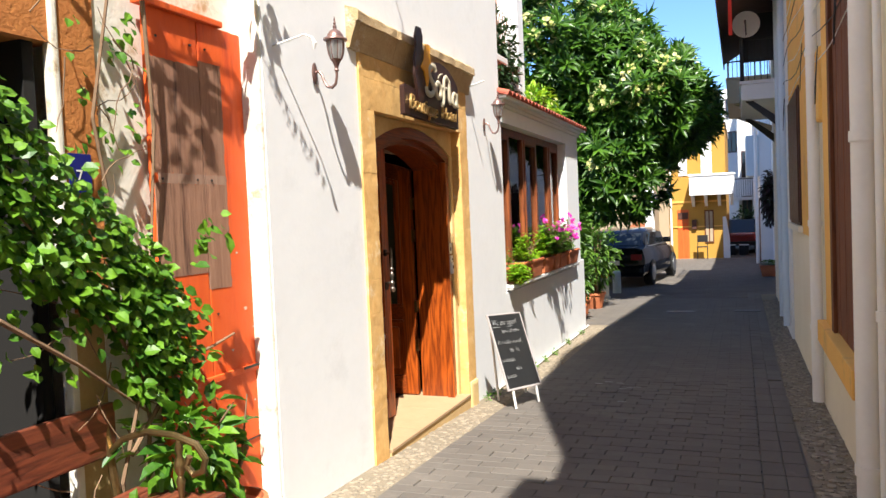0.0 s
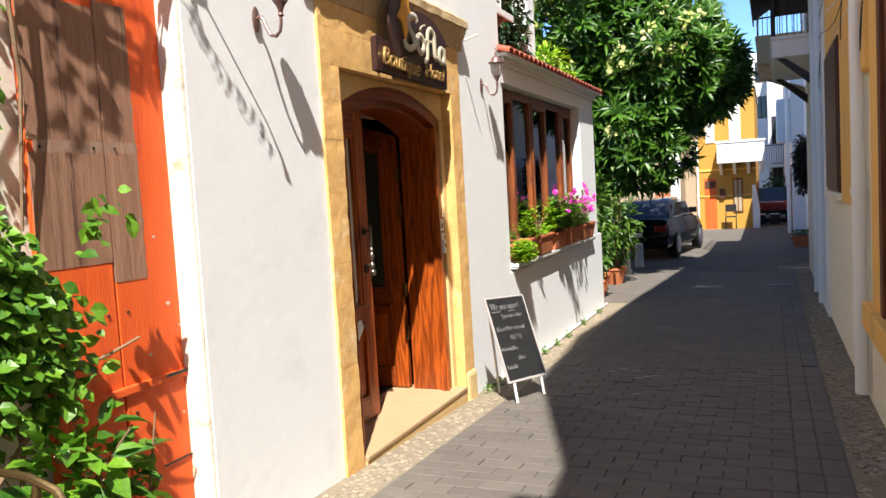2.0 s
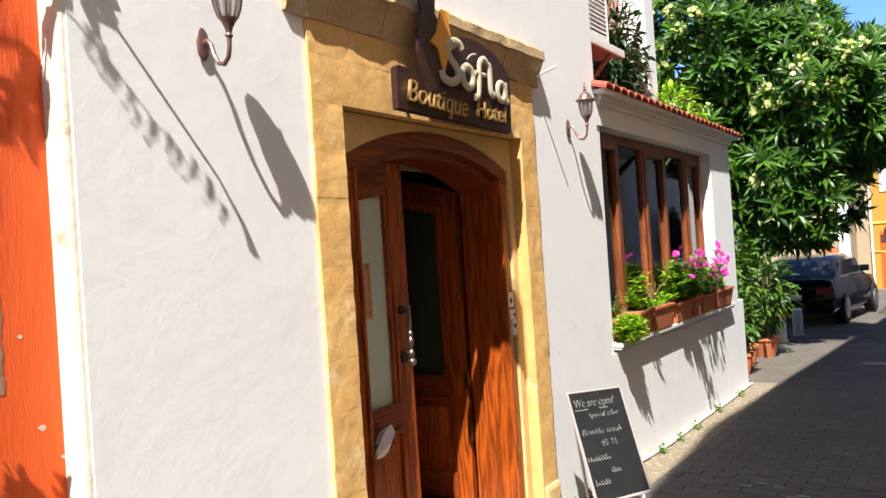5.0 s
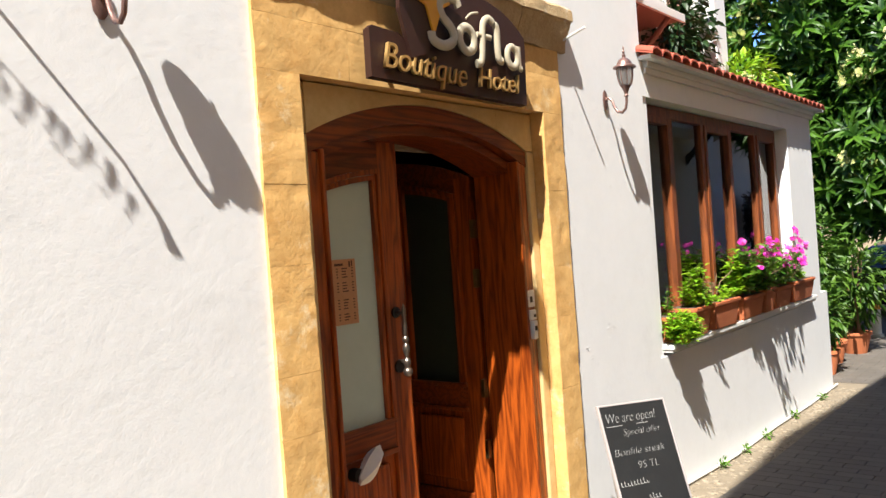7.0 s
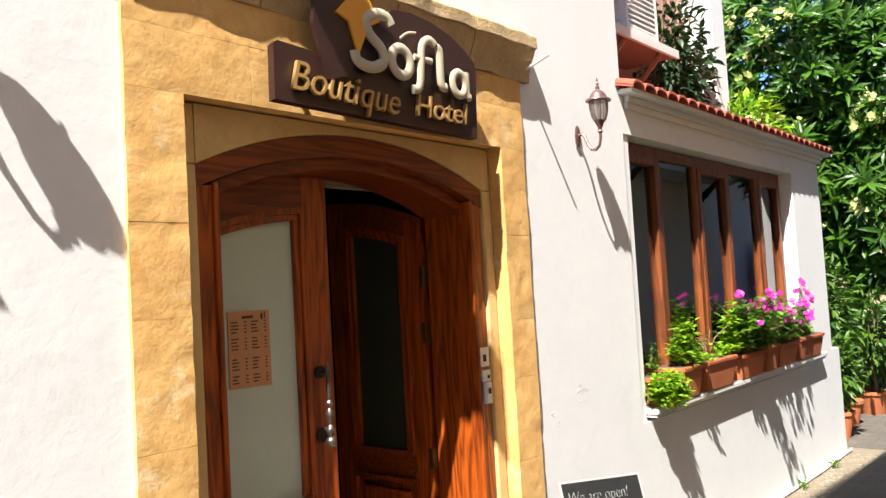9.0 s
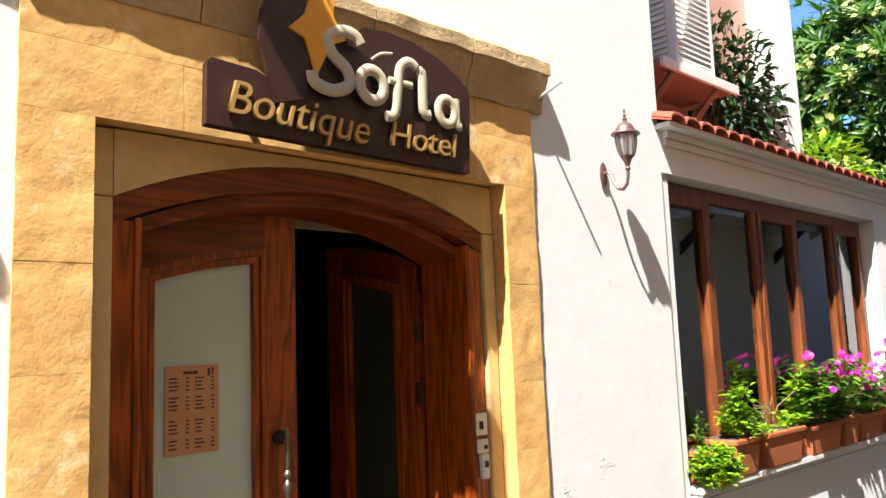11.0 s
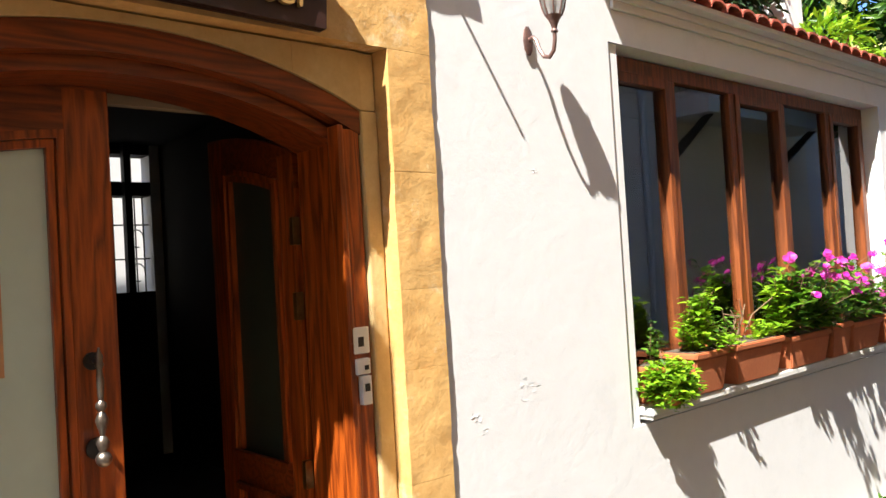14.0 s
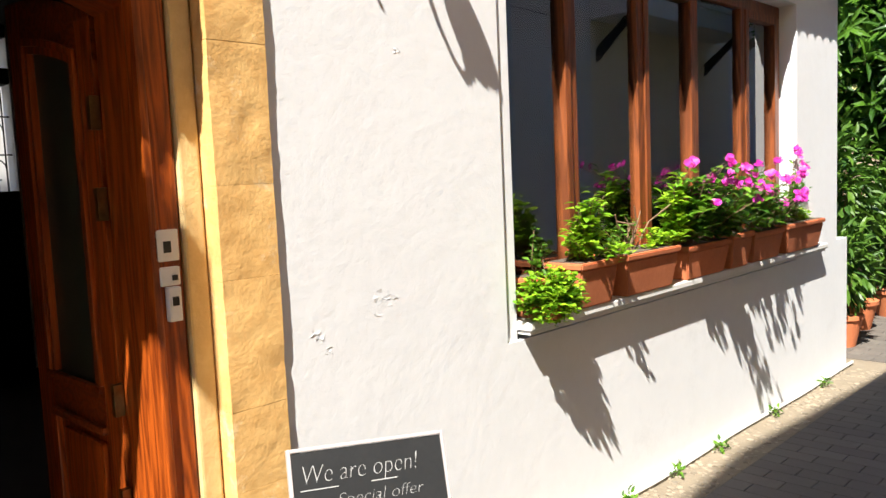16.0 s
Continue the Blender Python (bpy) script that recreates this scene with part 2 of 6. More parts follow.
# Almost black, so the shade inside the open front comes from the colour.
M_dark = plain("open_front_shade", (0.006, 0.005, 0.004), 1.0)
M_iron = mat("dark_iron", (0.03, 0.03, 0.032), (0.05, 0.045, 0.04), rough=0.5, metal=0.6, bump=0.1)
M_copper = mat("copper_paint", (0.30, 0.17, 0.14), (0.16, 0.10, 0.09), rough=0.4, metal=0.6, scale=20, fine=80, bump=0.2)
M_pewter = mat("pewter", (0.30, 0.26, 0.22), (0.16, 0.13, 0.11), rough=0.35, metal=0.9, scale=30, fine=90, bump=0.2)
M_brass = mat("aged_brass", (0.30, 0.21, 0.09), (0.16, 0.11, 0.05), rough=0.35, metal=0.9, scale=20, fine=90, bump=0.2)
M_steel = plain("brushed_steel", (0.55, 0.55, 0.55), 0.35, 0.9)
M_sheer = mat("sheer_curtain", (0.46, 0.48, 0.40), (0.34, 0.36, 0.30), rough=0.9, scale=3, fine=50, bump=0.1)
M_glass = glass("clear_glass", (0.88, 0.92, 0.86), ior=2.5)
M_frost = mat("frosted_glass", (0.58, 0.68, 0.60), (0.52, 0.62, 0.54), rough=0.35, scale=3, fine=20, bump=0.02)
# Shaded copy of the frosted glass, with the dark interior in its colour.
M_frost_shade = mat("frosted_glass_shaded", (0.045, 0.055, 0.035), (0.035, 0.04, 0.028), rough=0.3, scale=3, fine=20, bump=0.02)
M_lampglass = glass("thin_frosted_glass", (0.95, 0.95, 0.95), ior=1.3)
nt = M_lampglass.node_tree
mx, tl = nt.nodes.new("ShaderNodeMixShader"), nt.nodes.new("ShaderNodeBsdfTranslucent")
tl.inputs["Color"].default_value = (0.9, 0.9, 0.88, 1)
mx.inputs[0].default_value = 0.35
nt.links.new(nt.nodes["Mix Shader"].outputs[0], mx.inputs[1])
nt.links.new(tl.outputs[0], mx.inputs[2])
nt.links.new(mx.outputs[0], nt.nodes["Material Output"].inputs[0])
M_paper = mat("kraft_paper", (0.62, 0.33, 0.17), (0.56, 0.29, 0.14), rough=0.8, scale=10, fine=60, bump=0.1, coord="object")
M_boardframe = plain("board_frame_paint", (0.42, 0.38, 0.37), 0.6)
M_ink = plain("brown_ink", (0.10, 0.05, 0.035), 0.8)
M_board = mat("blackboard", (0.008, 0.009, 0.010), (0.018, 0.019, 0.020), rough=0.6, scale=6, fine=60, bump=0.1)
M_chalk = plain("chalk", (0.38, 0.38, 0.37), 0.9)
M_sign = mat("sign_brown", (0.040, 0.015, 0.011), (0.030, 0.011, 0.008), rough=0.45, scale=5, fine=50, bump=0.05)
M_gold = plain("gold_letters", (0.55, 0.34, 0.12), 0.35, 0.5)
M_ivory = mat("ivory_letters", (0.56, 0.50, 0.37), (0.46, 0.40, 0.28), rough=0.5, scale=12, fine=50, bump=0.05)
M_orange = plain("orange_yellow", (0.80, 0.36, 0.03), 0.5)
M_carblack = plain("black_car_paint", (0.006, 0.006, 0.007), 0.12)
M_carglass = plain("car_glass", (0.02, 0.025, 0.03), 0.05)
M_rubber = plain("rubber", (0.012, 0.012, 0.012), 0.85)
M_carred = plain("dark_red_paint", (0.22, 0.02, 0.02), 0.25)
M_bark = mat("bark", (0.13, 0.10, 0.07), (0.07, 0.05, 0.035), rough=0.95, scale=8, fine=40, bump=1.0, dist=0.02)
M_twig = mat("twig", (0.26, 0.16, 0.09), (0.16, 0.10, 0.06), rough=0.9, scale=12, fine=60, bump=0.5)
M_leaf_tree = leaf_mat("tree_leaf", (0.018, 0.066, 0.008), (0.10, 0.23, 0.018), rough=0.40)
M_leaf_bush = leaf_mat("bush_leaf", (0.03, 0.09, 0.012), (0.11, 0.22, 0.02))
M_leaf_vine = leaf_mat("vine_leaf", (0.035, 0.125, 0.010), (0.17, 0.35, 0.022))
M_leaf_dark = leaf_mat("dark_leaf", (0.015, 0.045, 0.012), (0.035, 0.08, 0.02))
M_leaf_lime = leaf_mat("lime_leaf", (0.14, 0.34, 0.012), (0.34, 0.52, 0.02))
M_leaf_red = leaf_mat("plum_leaf", (0.05, 0.012, 0.018), (0.03, 0.045, 0.015))
M_flower = leaf_mat("magenta_petal", (0.62, 0.02, 0.36), (0.74, 0.06, 0.46), trans=0.25)
M_blossom = leaf_mat("cream_blossom", (0.72, 0.66, 0.30), (0.42, 0.50, 0.10), trans=0.25)
M_redcloth = plain("red_cloth", (0.62, 0.04, 0.02), 0.9)
M_ground = mat("far_ground", (0.20, 0.18, 0.155), (0.26, 0.235, 0.20), rough=0.9, scale=1.0, fine=30, bump=0.3)


# ---- mesh helpers ----
def box(bm, x0, x1, y0, y1, z0, z1, bevel=0.0):
    vs = [bm.verts.new((x, y, z)) for x in (x0, x1) for y in (y0, y1) for z in (z0, z1)]
    fs = [(0, 1, 3, 2), (4, 6, 7, 5), (0, 4, 5, 1), (2, 3, 7, 6), (0, 2, 6, 4), (1, 5, 7, 3)]
    faces = [bm.faces.new([vs[i] for i in f]) for f in fs]
    if bevel:
        edges = list({e for f in faces for e in f.edges})
        bmesh.ops.bevel(bm, geom=edges, offset=bevel, segments=2, affect="EDGES", profile=0.6)
    return bm


def tube(bm, pts, r, n=8, cap=True):
    """A round bar along points; r is one radius or one for each point."""
    pts = [Vector(p) for p in pts]
    rs = r if isinstance(r, (list, tuple)) else [r] * len(pts)
    rings = []
    side = None
    for i, p in enumerate(pts):
        d = (pts[min(i + 1, len(pts) - 1)] - pts[max(i - 1, 0)]).normalized()
        if side is None or side.cross(d).length < 1e-4:
            side = d.orthogonal().normalized()
        side = (side - d * side.dot(d)).normalized()
        up = d.cross(side)
        rings.append([bm.verts.new(p + (side * math.cos(a) + up * math.sin(a)) * rs[i]) for a in [2 * math.pi * k / n for k in range(n)]])
    for a, b in zip(rings, rings[1:]):
        for k in range(n):
            bm.faces.new([a[k], a[(k + 1) % n], b[(k + 1) % n], b[k]])
    if cap:
        bm.faces.new(rings[0][::-1])
        bm.faces.new(rings[-1])
    return bm


def lathe(bm, profile, n=16, centre=(0, 0, 0)):
    """Turn (radius, height) pairs about a vertical axis."""
    c = Vector(centre)
    rings = []
    for r, h in profile:
        rings.append([bm.verts.new(c + Vector((max(r, 1e-4) * math.cos(2 * math.pi * k / n), max(r, 1e-4) * math.sin(2 * math.pi * k / n), h))) for k in range(n)])
    for a, b in zip(rings, rings[1:]):
        for k in range(n):
            bm.faces.new([a[k], a[(k + 1) % n], b[(k + 1) % n], b[k]])
    bm.faces.new(rings[0][::-1])
    bm.faces.new(rings[-1])
    return bm


def prism(bm, outline, a, b, axis="x"):
    """Extrude a flat outline of (u, v) between a and b along an axis."""
    def place(u, v, w):
        return {"x": (w, u, v), "y": (u, w, v), "z": (u, v, w)}[axis]
    lo = [bm.verts.new(place(u, v, a)) for u, v in outline]
    hi = [bm.verts.new(place(u, v, b)) for u, v in outline]
    n = len(outline)
    bm.faces.new(lo)
    bm.faces.new(hi[::-1])
    for i in range(n):
        bm.faces.new([lo[i], hi[i], hi[(i + 1) % n], lo[(i + 1) % n]])
    return bm


def finish(bm, name, material, smooth=False):
    bmesh.ops.recalc_face_normals(bm, faces=bm.faces)
    me = bpy.data.meshes.new(name)
    bm.to_mesh(me)
    bm.free()
    me.materials.append(material)
    if smooth:
        me.shade_smooth()
        me.set_sharp_from_angle(angle=radians(40))
    return me


def part(name, bm, material, parent=None, label="", smooth=False):
    ob = new(name, finish(bm, name, material, smooth))
    if parent is not None:
        ob.parent = parent
    if label:
        ob["label"] = label
    if name in ("stems", "leaves", "flowers", "hanging_leaves", "blossom"):
        ob["kind"] = "stuff"
    return ob


def thing(name, label, category, at=(0, 0, 0), rz=0.0, group=""):
    ob = new(name)
    ob.matrix_basis = pose(*at, 0, 0, rz)
    return tagged(ob, label, category, group)


def struct(name, bm, material, label="", category="", smooth=False):
    return tagged(part(name, bm, material, None, "", smooth), label, category, "", "structure")


def B():
    return bmesh.new()


def bx(*a, **k):
    return box(bmesh.new(), *a, **k)


def arch_z(y, y0, y1, spring, crown):
    h = (y1 - y0) / 2
    rise = crown - spring
    rad = (h * h + rise * rise) / (2 * rise)
    u = y - (y0 + y1) / 2
    return crown - rad + math.sqrt(max(rad * rad - u * u, 0))


def arch_fill(bm, x0, x1, y0, y1, spring, crown, top, n=20):
    """The solid between an arch's curve and a level top."""
    pts = [(y0 + (y1 - y0) * i / n) for i in range(n + 1)]
    prism(bm, [(y, arch_z(y, y0, y1, spring, crown)) for y in pts] + [(y1, top), (y0, top)], x0, x1)


def arch_bar(bm, x0, x1, y0, y1, spring, crown, thick, n=20):
    """A curved bar of even thickness that follows the arch on its inner side."""
    pts = [(y0 + (y1 - y0) * i / n) for i in range(n + 1)]
    hi = [(y, arch_z(y, y0, y1, spring, crown)) for y in pts]
    prism(bm, hi + [(y, z - thick) for y, z in hi[::-1]], x0, x1)


def bulge(bm, w, l, p, direction, up, fold=0.25, round_=0.85):
    """One leaf: a folded, pointed blade of eight small faces from p."""
    d = direction.normalized()
    s = d.cross(up)
    s = s.normalized() if s.length > 1e-3 else d.orthogonal().normalized()
    u = s.cross(d)
    a = bm.verts.new(p)
    c1 = bm.verts.new(p + d * l * 0.30)
    c2 = bm.verts.new(p + d * l * 0.65 - u * l * 0.03)
    t = bm.verts.new(p + d * l - u * l * 0.14)
    for sg in (1, -1):
        e1 = bm.verts.new(p + d * l * 0.26 + s * w * 0.5 * round_ * sg + u * w * fold)
        e2 = bm.verts.new(p + d * l * 0.62 + s * w * 0.42 * sg + u * w * fold * 0.8 - u * l * 0.03)
        for q in ((a, c1, e1), (c1, c2, e2, e1), (c2, t, e2)):
            bm.faces.new(q if sg > 0 else q[::-1])


def rnd(a, b):
    return random.uniform(a, b)


def unit():
    return Vector((random.gauss(0, 1), random.gauss(0, 1), random.gauss(0, 1))).normalized()


# ---- levels ----
GY = [-10, 2, 4.75, 6.8, 9, 12, 28, 60, 200]
GZ = [0.40, 0.30, 0.20, 0.11, 0.03, 0.0, -0.17, -0.45, -1.2]


def G(y):
    return float(np.interp(y, GY, GZ))


W = -2.355   # hotel wall
R = 0.47     # wall on the other side of the street

# ---- ground ----
bm = B()
xs = [-400, -60, -12, -5, W, 0.5, 3, 12, 60, 400]
ys = [-400, -60, -10, -4, 0, 2, 3.4, 4.75, 6.8, 9, 12, 16, 20, 24, 28, 36, 45, 60, 200, 500]
grid = [[bm.verts.new((x, y, G(y) - 0.014)) for x in xs] for y in ys]
for r0, r1 in zip(grid, grid[1:]):
    for i in range(len(xs) - 1):
        bm.faces.new([r0[i], r0[i + 1], r1[i + 1], r1[i]])
struct("ground", bm, M_joint, "dusty grey mortar bed under the paving of a narrow street", "ground")

# ---- hotel wall ----
WT = 6.3   # roof level
DY0, DY1 = 4.94, 6.57      # recess of the portal
TH = 0.30
for a in ((3.68, 4.735, 0.0, WT), (6.75, 7.83, -0.1, WT), (4.735, 6.75, 2.99, WT)):
    struct("wall_hotel", bx(W - TH, W, *a), M_white, "rough white rendered wall of an old town house with a few blisters", "wall")
for a in ((7.83, 11.78, -0.15, 0.955), (10.96, 11.78, 0.955, 2.67), (7.83, 11.78, 2.67, 2.93), (11.78, 12.02, -0.15, 1.02), (7.83, 7.905, 0.955, 2.67)):
    struct("wall_bay", bx(W - TH, W - (0.012 if a[1] < 8 else 0.0), *a), M_white, "white rendered wall of a single-storey bay below a tiled eave", "wall")
struct("wall_bay", bx(W - 3.0, W - TH, 11.60, 11.90, -0.15, 2.93), M_white, "white rendered end wall of the bay", "wall")
XB = W - 4.8
# Lobby side only: these walls wear the colour that stands in for shade.
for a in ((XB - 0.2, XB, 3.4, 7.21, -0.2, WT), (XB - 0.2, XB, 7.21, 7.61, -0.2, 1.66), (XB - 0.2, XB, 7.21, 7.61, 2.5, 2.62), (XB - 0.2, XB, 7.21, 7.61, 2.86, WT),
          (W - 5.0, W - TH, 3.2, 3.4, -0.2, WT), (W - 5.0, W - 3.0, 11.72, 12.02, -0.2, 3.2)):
    struct("wall_back", bx(*a), M_lobby, "plastered lobby walls coloured near black in place of indoor shade", "wall")
struct("wall_back", bx(XB - 0.2, XB, 7.61, 12.0, -0.2, WT), M_farwhite, "pale plastered back wall of the bay room", "wall")
struct("wall_courtyard", bx(XB - 1.6, XB - 1.4, 4.5, 12.0, -0.2, 5.0), M_farwhite, "sunlit white wall of a small court behind the lobby", "wall")
struct("floor", bx(W - 4.8, W - 0.34, 3.4, 11.72, 0.05, 0.225), M_lobbyfloor, "brown stone lobby floor coloured darker in place of indoor shade", "floor")
struct("ceiling", bx(W - 4.8, W - TH, 3.4, 7.86, 2.95, 3.1), M_lobby, "plaster lobby ceiling coloured near black in place of indoor shade", "ceiling")
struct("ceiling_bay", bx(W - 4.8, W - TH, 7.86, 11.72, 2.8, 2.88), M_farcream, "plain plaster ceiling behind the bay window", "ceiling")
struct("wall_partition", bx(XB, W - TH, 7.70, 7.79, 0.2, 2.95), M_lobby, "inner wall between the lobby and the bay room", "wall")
# upper storey set back over the bay
bm = B()
box(bm, W - 1.1, W - 0.9, 7.86, 11.0, 2.8, WT)
struct("wall_terrace", bm, M_pink, "faded pink rendered wall set back over the bay", "wall")
struct("wall_terrace_end", bx(W - 1.0, W - 0.62, 11.0, 11.3, 2.8, WT), M_white, "white pier at the end of the set-back wall", "wall")

# ---- neighbour on the near side ----
NX = -2.52
bm = B()
box(bm, NX - 0.3, NX, 2.72, 3.66, 0.0, 6.3)
box(bm, NX - 0.3, NX, -8, 1.6, 0.0, 6.3)
struct("wall_vine_house", bm, M_oldwhite, "patchy old limewashed wall behind a vine", "wall")
struct("wall_vine_inner", bx(NX - 2.6, NX - 2.4, -2, 3.4, 0, 6), M_dark, "back wall coloured near black for shade behind the open front", "wall")
bm = B()
box(bm, NX - 0.05, NX + 0.01, 2.56, 2.74, 1.45, 2.75)
struct("pier_orange", bm, M_orange_st, "orange ochre plastered pier beside a dark opening", "wall")

struct("jamb_white", bx(NX - 0.03, NX + 0.02, 2.525, 2.56, 0.1, 2.75, bevel=0.01), M_oldwhite, "narrow limewashed jamb beside a dark opening", "wall")
# Near-black sheet added over the reveal, in place of its shade.
struct("reveal_shade_sheet", bx(NX - 0.75, NX - 0.035, 2.44, 2.49, 0.0, 2.75), M_dark, "near-black sheet added as shade in the reveal of the open front", "door frame")
# Unseen ceiling and side walls, added to keep sky light out.
struct("ceiling_open_front", bx(NX - 2.6, NX - 0.3, -2.0, 3.4, 2.8, 2.9), M_dark, "unseen near-black ceiling added to shade the open front", "ceiling")
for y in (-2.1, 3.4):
    struct("wall_vine_side", bx(NX - 2.6, NX - 0.3, y, y + 0.1, 0.0, 2.9), M_dark, "unseen near-black side wall added to shade the open front", "wall")
struct("lintel_wall", bx(NX - 0.3, NX + 0.004, 1.6, 2.56, 2.46, 6.3), M_orange_st, "orange ochre plaster over a dark opening", "wall")
struct("wall_rubble", bx(NX - 0.04, NX - 0.005, 2.56, 2.74, 0.1, 1.45), M_mortar, "crumbling ochre rubble wall under orange plaster", "wall")
# ---- opposite wall and roofline ----
prof_o = [(-8, -0.3), (16.9, -0.6), (16.9, 7.3), (9.4, 8.8), (3.0, 10.1), (1.26, 9.4), (1.12, 8.3), (1.03, 7.6), (0.90, 6.65), (0.57, 6.5), (0.33, 6.7), (0.10, 7.15), (-0.85, 7.25), (-8, 7.25)]
struct("wall_opposite", prism(B(), prof_o, R, R + 0.3), M_cream, "cream rendered facade in shade across the street", "wall")
# far buildings
struct("wall_garden", bx(-7.5, -7.2, 12.0, 28.5, -0.4, 3.0), M_farcream, "pale wall behind the parked car", "wall")
struct("wall_behind", bx(-12, 10, -8.5, -8, 0, 6), M_farcream, "plain wall closing the street behind", "wall")

# ---- portal of the hotel ----
def worn_block(y0, y1, z0, z1, x0, x1, step=0.022, rough=0.003):
    """A block whose face is gently uneven and whose arrises are rubbed down."""
    bm = B()
    ny, nz = max(3, int((y1 - y0) / step)), max(3, int((z1 - z0) / step))
    rows = []
    for i in range(nz + 1):
        row = []
        for k in range(ny + 1):
            y, z = y0 + (y1 - y0) * k / ny, z0 + (z1 - z0) * i / nz
            x = x1 + rough * noise.noise(Vector((y * 6, z * 6, 7))) + rough * 0.7 * noise.noise(Vector((y * 17, z * 23, 3)))
            pit = noise.noise(Vector((y * 11, z * 15, 21)))
            x -= 0.011 * max(0.0, pit - 0.28)
            if i in (0, nz) or k in (0, ny):
                x -= 0.0004 + 0.0022 * max(0.0, noise.noise(Vector((y * 13, z * 13, 9))))
                if k in (0, ny):
                    y += 0.0025 * noise.noise(Vector((z * 9, y0, 2))) if 0.3 < (y1 - y0) else 0.0
            row.append(bm.verts.new((x, y, z)))
        rows.append(row)
    for a, b in zip(rows, rows[1:]):
        for k in range(ny):
            bm.faces.new([a[k], a[k + 1], b[k + 1], b[k]])
    rim = rows[0] + [q[-1] for q in rows[1:-1]] + rows[-1][::-1] + [q[0] for q in rows[-2:0:-1]]
    back = [bm.verts.new((x0, v.co.y, v.co.z)) for v in rim]
    for k in range(len(rim)):
        bm.faces.new([rim[k], back[k], back[(k + 1) % len(rim)], rim[(k + 1) % len(rim)]])
    return bm


def block_wall(owner, y0, y1, z0, z1, x0, x1, rows, cols, material, gap=0.0008, name="stone_block"):
    """Dressed stones in courses, each its own mesh."""
    zz = z0
    for r, h in enumerate(rows):
        edges = [y0 + (y1 - y0) * c for c in cols[r % len(cols)]]
        for a, b in zip(edges, edges[1:]):
            part(name, worn_block(a + gap / 2, b - gap / 2, zz + gap / 2, zz + h - gap / 2, x0, x1 + rnd(-0.0006, 0.0006)), material, owner, smooth=True)
        zz += h


portal = struct("portal", bx(W - 0.14, W + 0.004, 4.73, 4.915, -0.05, 2.99), M_stone, "ochre sandstone portal with worn blocks and a moulded cornice", "portal")
part("portal_core", bx(W - 0.14, W + 0.004, 6.575, 6.75, -0.05, 2.99), M_stone, portal)
part("portal_core", bx(W - 0.14, W + 0.004, 4.915, 6.575, 2.46, 2.99), M_stone, portal)
block_wall(portal, 4.725, 4.92, 0.12, 2.455, W - 0.02, W + 0.016, [0.41, 0.26, 0.36, 0.22, 0.39, 0.29, 0.405], [[0, 1]], M_stone)
block_wall(portal, 6.57, 6.76, 0.0, 2.455, W - 0.02, W + 0.016, [0.33, 0.42, 0.24, 0.38, 0.27, 0.40, 0.415], [[0, 1]], M_stone)
block_wall(portal, 4.725, 6.76, 2.455, 2.80, W - 0.02, W + 0.016, [0.20, 0.145], [[0, 0.22, 0.47, 0.74, 1], [0, 0.31, 0.58, 0.83, 1]], M_stone)
# inner order: reveals and arched head
bm = B()
box(bm, W - 0.15, W - 0.06, 4.92, 5.0, 0.1, 2.2525, 0.008)
part("reveal", bm, M_stone_pale, portal)
bm = B()
box(bm, W - 0.15, W - 0.06, 6.505, 6.57, 0.0, 2.2525, 0.008)
part("reveal", bm, M_stone_pale, portal)
for a, b in ((0.0, 0.16), (0.16, 0.36), (0.36, 0.64), (0.64, 0.83), (0.83, 1.0)):
    bm = B()
    ya, yb = 5.0 + 1.505 * a + 0.0004, 5.0 + 1.505 * b - 0.0004
    n = 6
    pts = [ya + (yb - ya) * i / n for i in range(n + 1)]
    prism(bm, [(y, arch_z(y, 5.0, 6.505, 2.255, 2.425)) for y in pts] + [(yb, 2.452), (ya, 2.452)], W - 0.15, W - 0.062 + rnd(-0.0012, 0.0012))
    part("arch_stone", bm, M_stone_pale, portal)
for a, b in ((4.922, 5.0), (6.505, 6.568)):
    part("arch_stone", bx(W - 0.15, W - 0.064, a, b, 2.255, 2.452, bevel=0.005), M_stone_pale, portal)
# quadrant bases and cornice
part("plinth", bx(W - 0.06, W + 0.035, 6.585, 6.775, 0.05, 0.33, bevel=0.03), M_stone_pale, portal)
prof = [(W, 2.80), (W + 0.022, 2.80), (W + 0.028, 2.83), (W + 0.034, 2.85), (W + 0.05, 2.885), (W + 0.066, 2.93), (W + 0.07, 2.955), (W + 0.085, 2.96), (W + 0.085, 3.015), (W + 0.07, 3.03), (W, 3.06)]
for a, b in ((4.60, 5.22), (5.22, 5.86), (5.86, 6.36), (6.36, 6.83)):
    bm = B()
    n = 14
    rings = []
    for i in range(n + 1):
        y = a + 0.003 + (b - a - 0.006) * i / n
        rings.append([bm.verts.new((x + (0.012 * noise.noise(Vector((y * 7, z * 12, 1))) if x > W + 0.01 else -0.01), y, z + 0.008 * noise.noise(Vector((y * 9, z * 5, 2))))) for x, z in prof])
    for r0, r1 in zip(rings, rings[1:]):
        for k in range(len(prof)):
            bm.faces.new([r0[k], r0[(k + 1) % len(prof)], r1[(k + 1) % len(prof)], r1[k]])
    bm.faces.new(rings[0])
    bm.faces.new(rings[-1][::-1])
    part("cornice_stone", bm, M_cornice, portal, "weathered moulded cornice stone")

# threshold
step = struct("threshold", bx(W - 0.55, W + 0.02, 4.945, 6.565, 0.0, 0.205), M_mortar, "beige stone threshold with a rounded nosing", "doorstep")
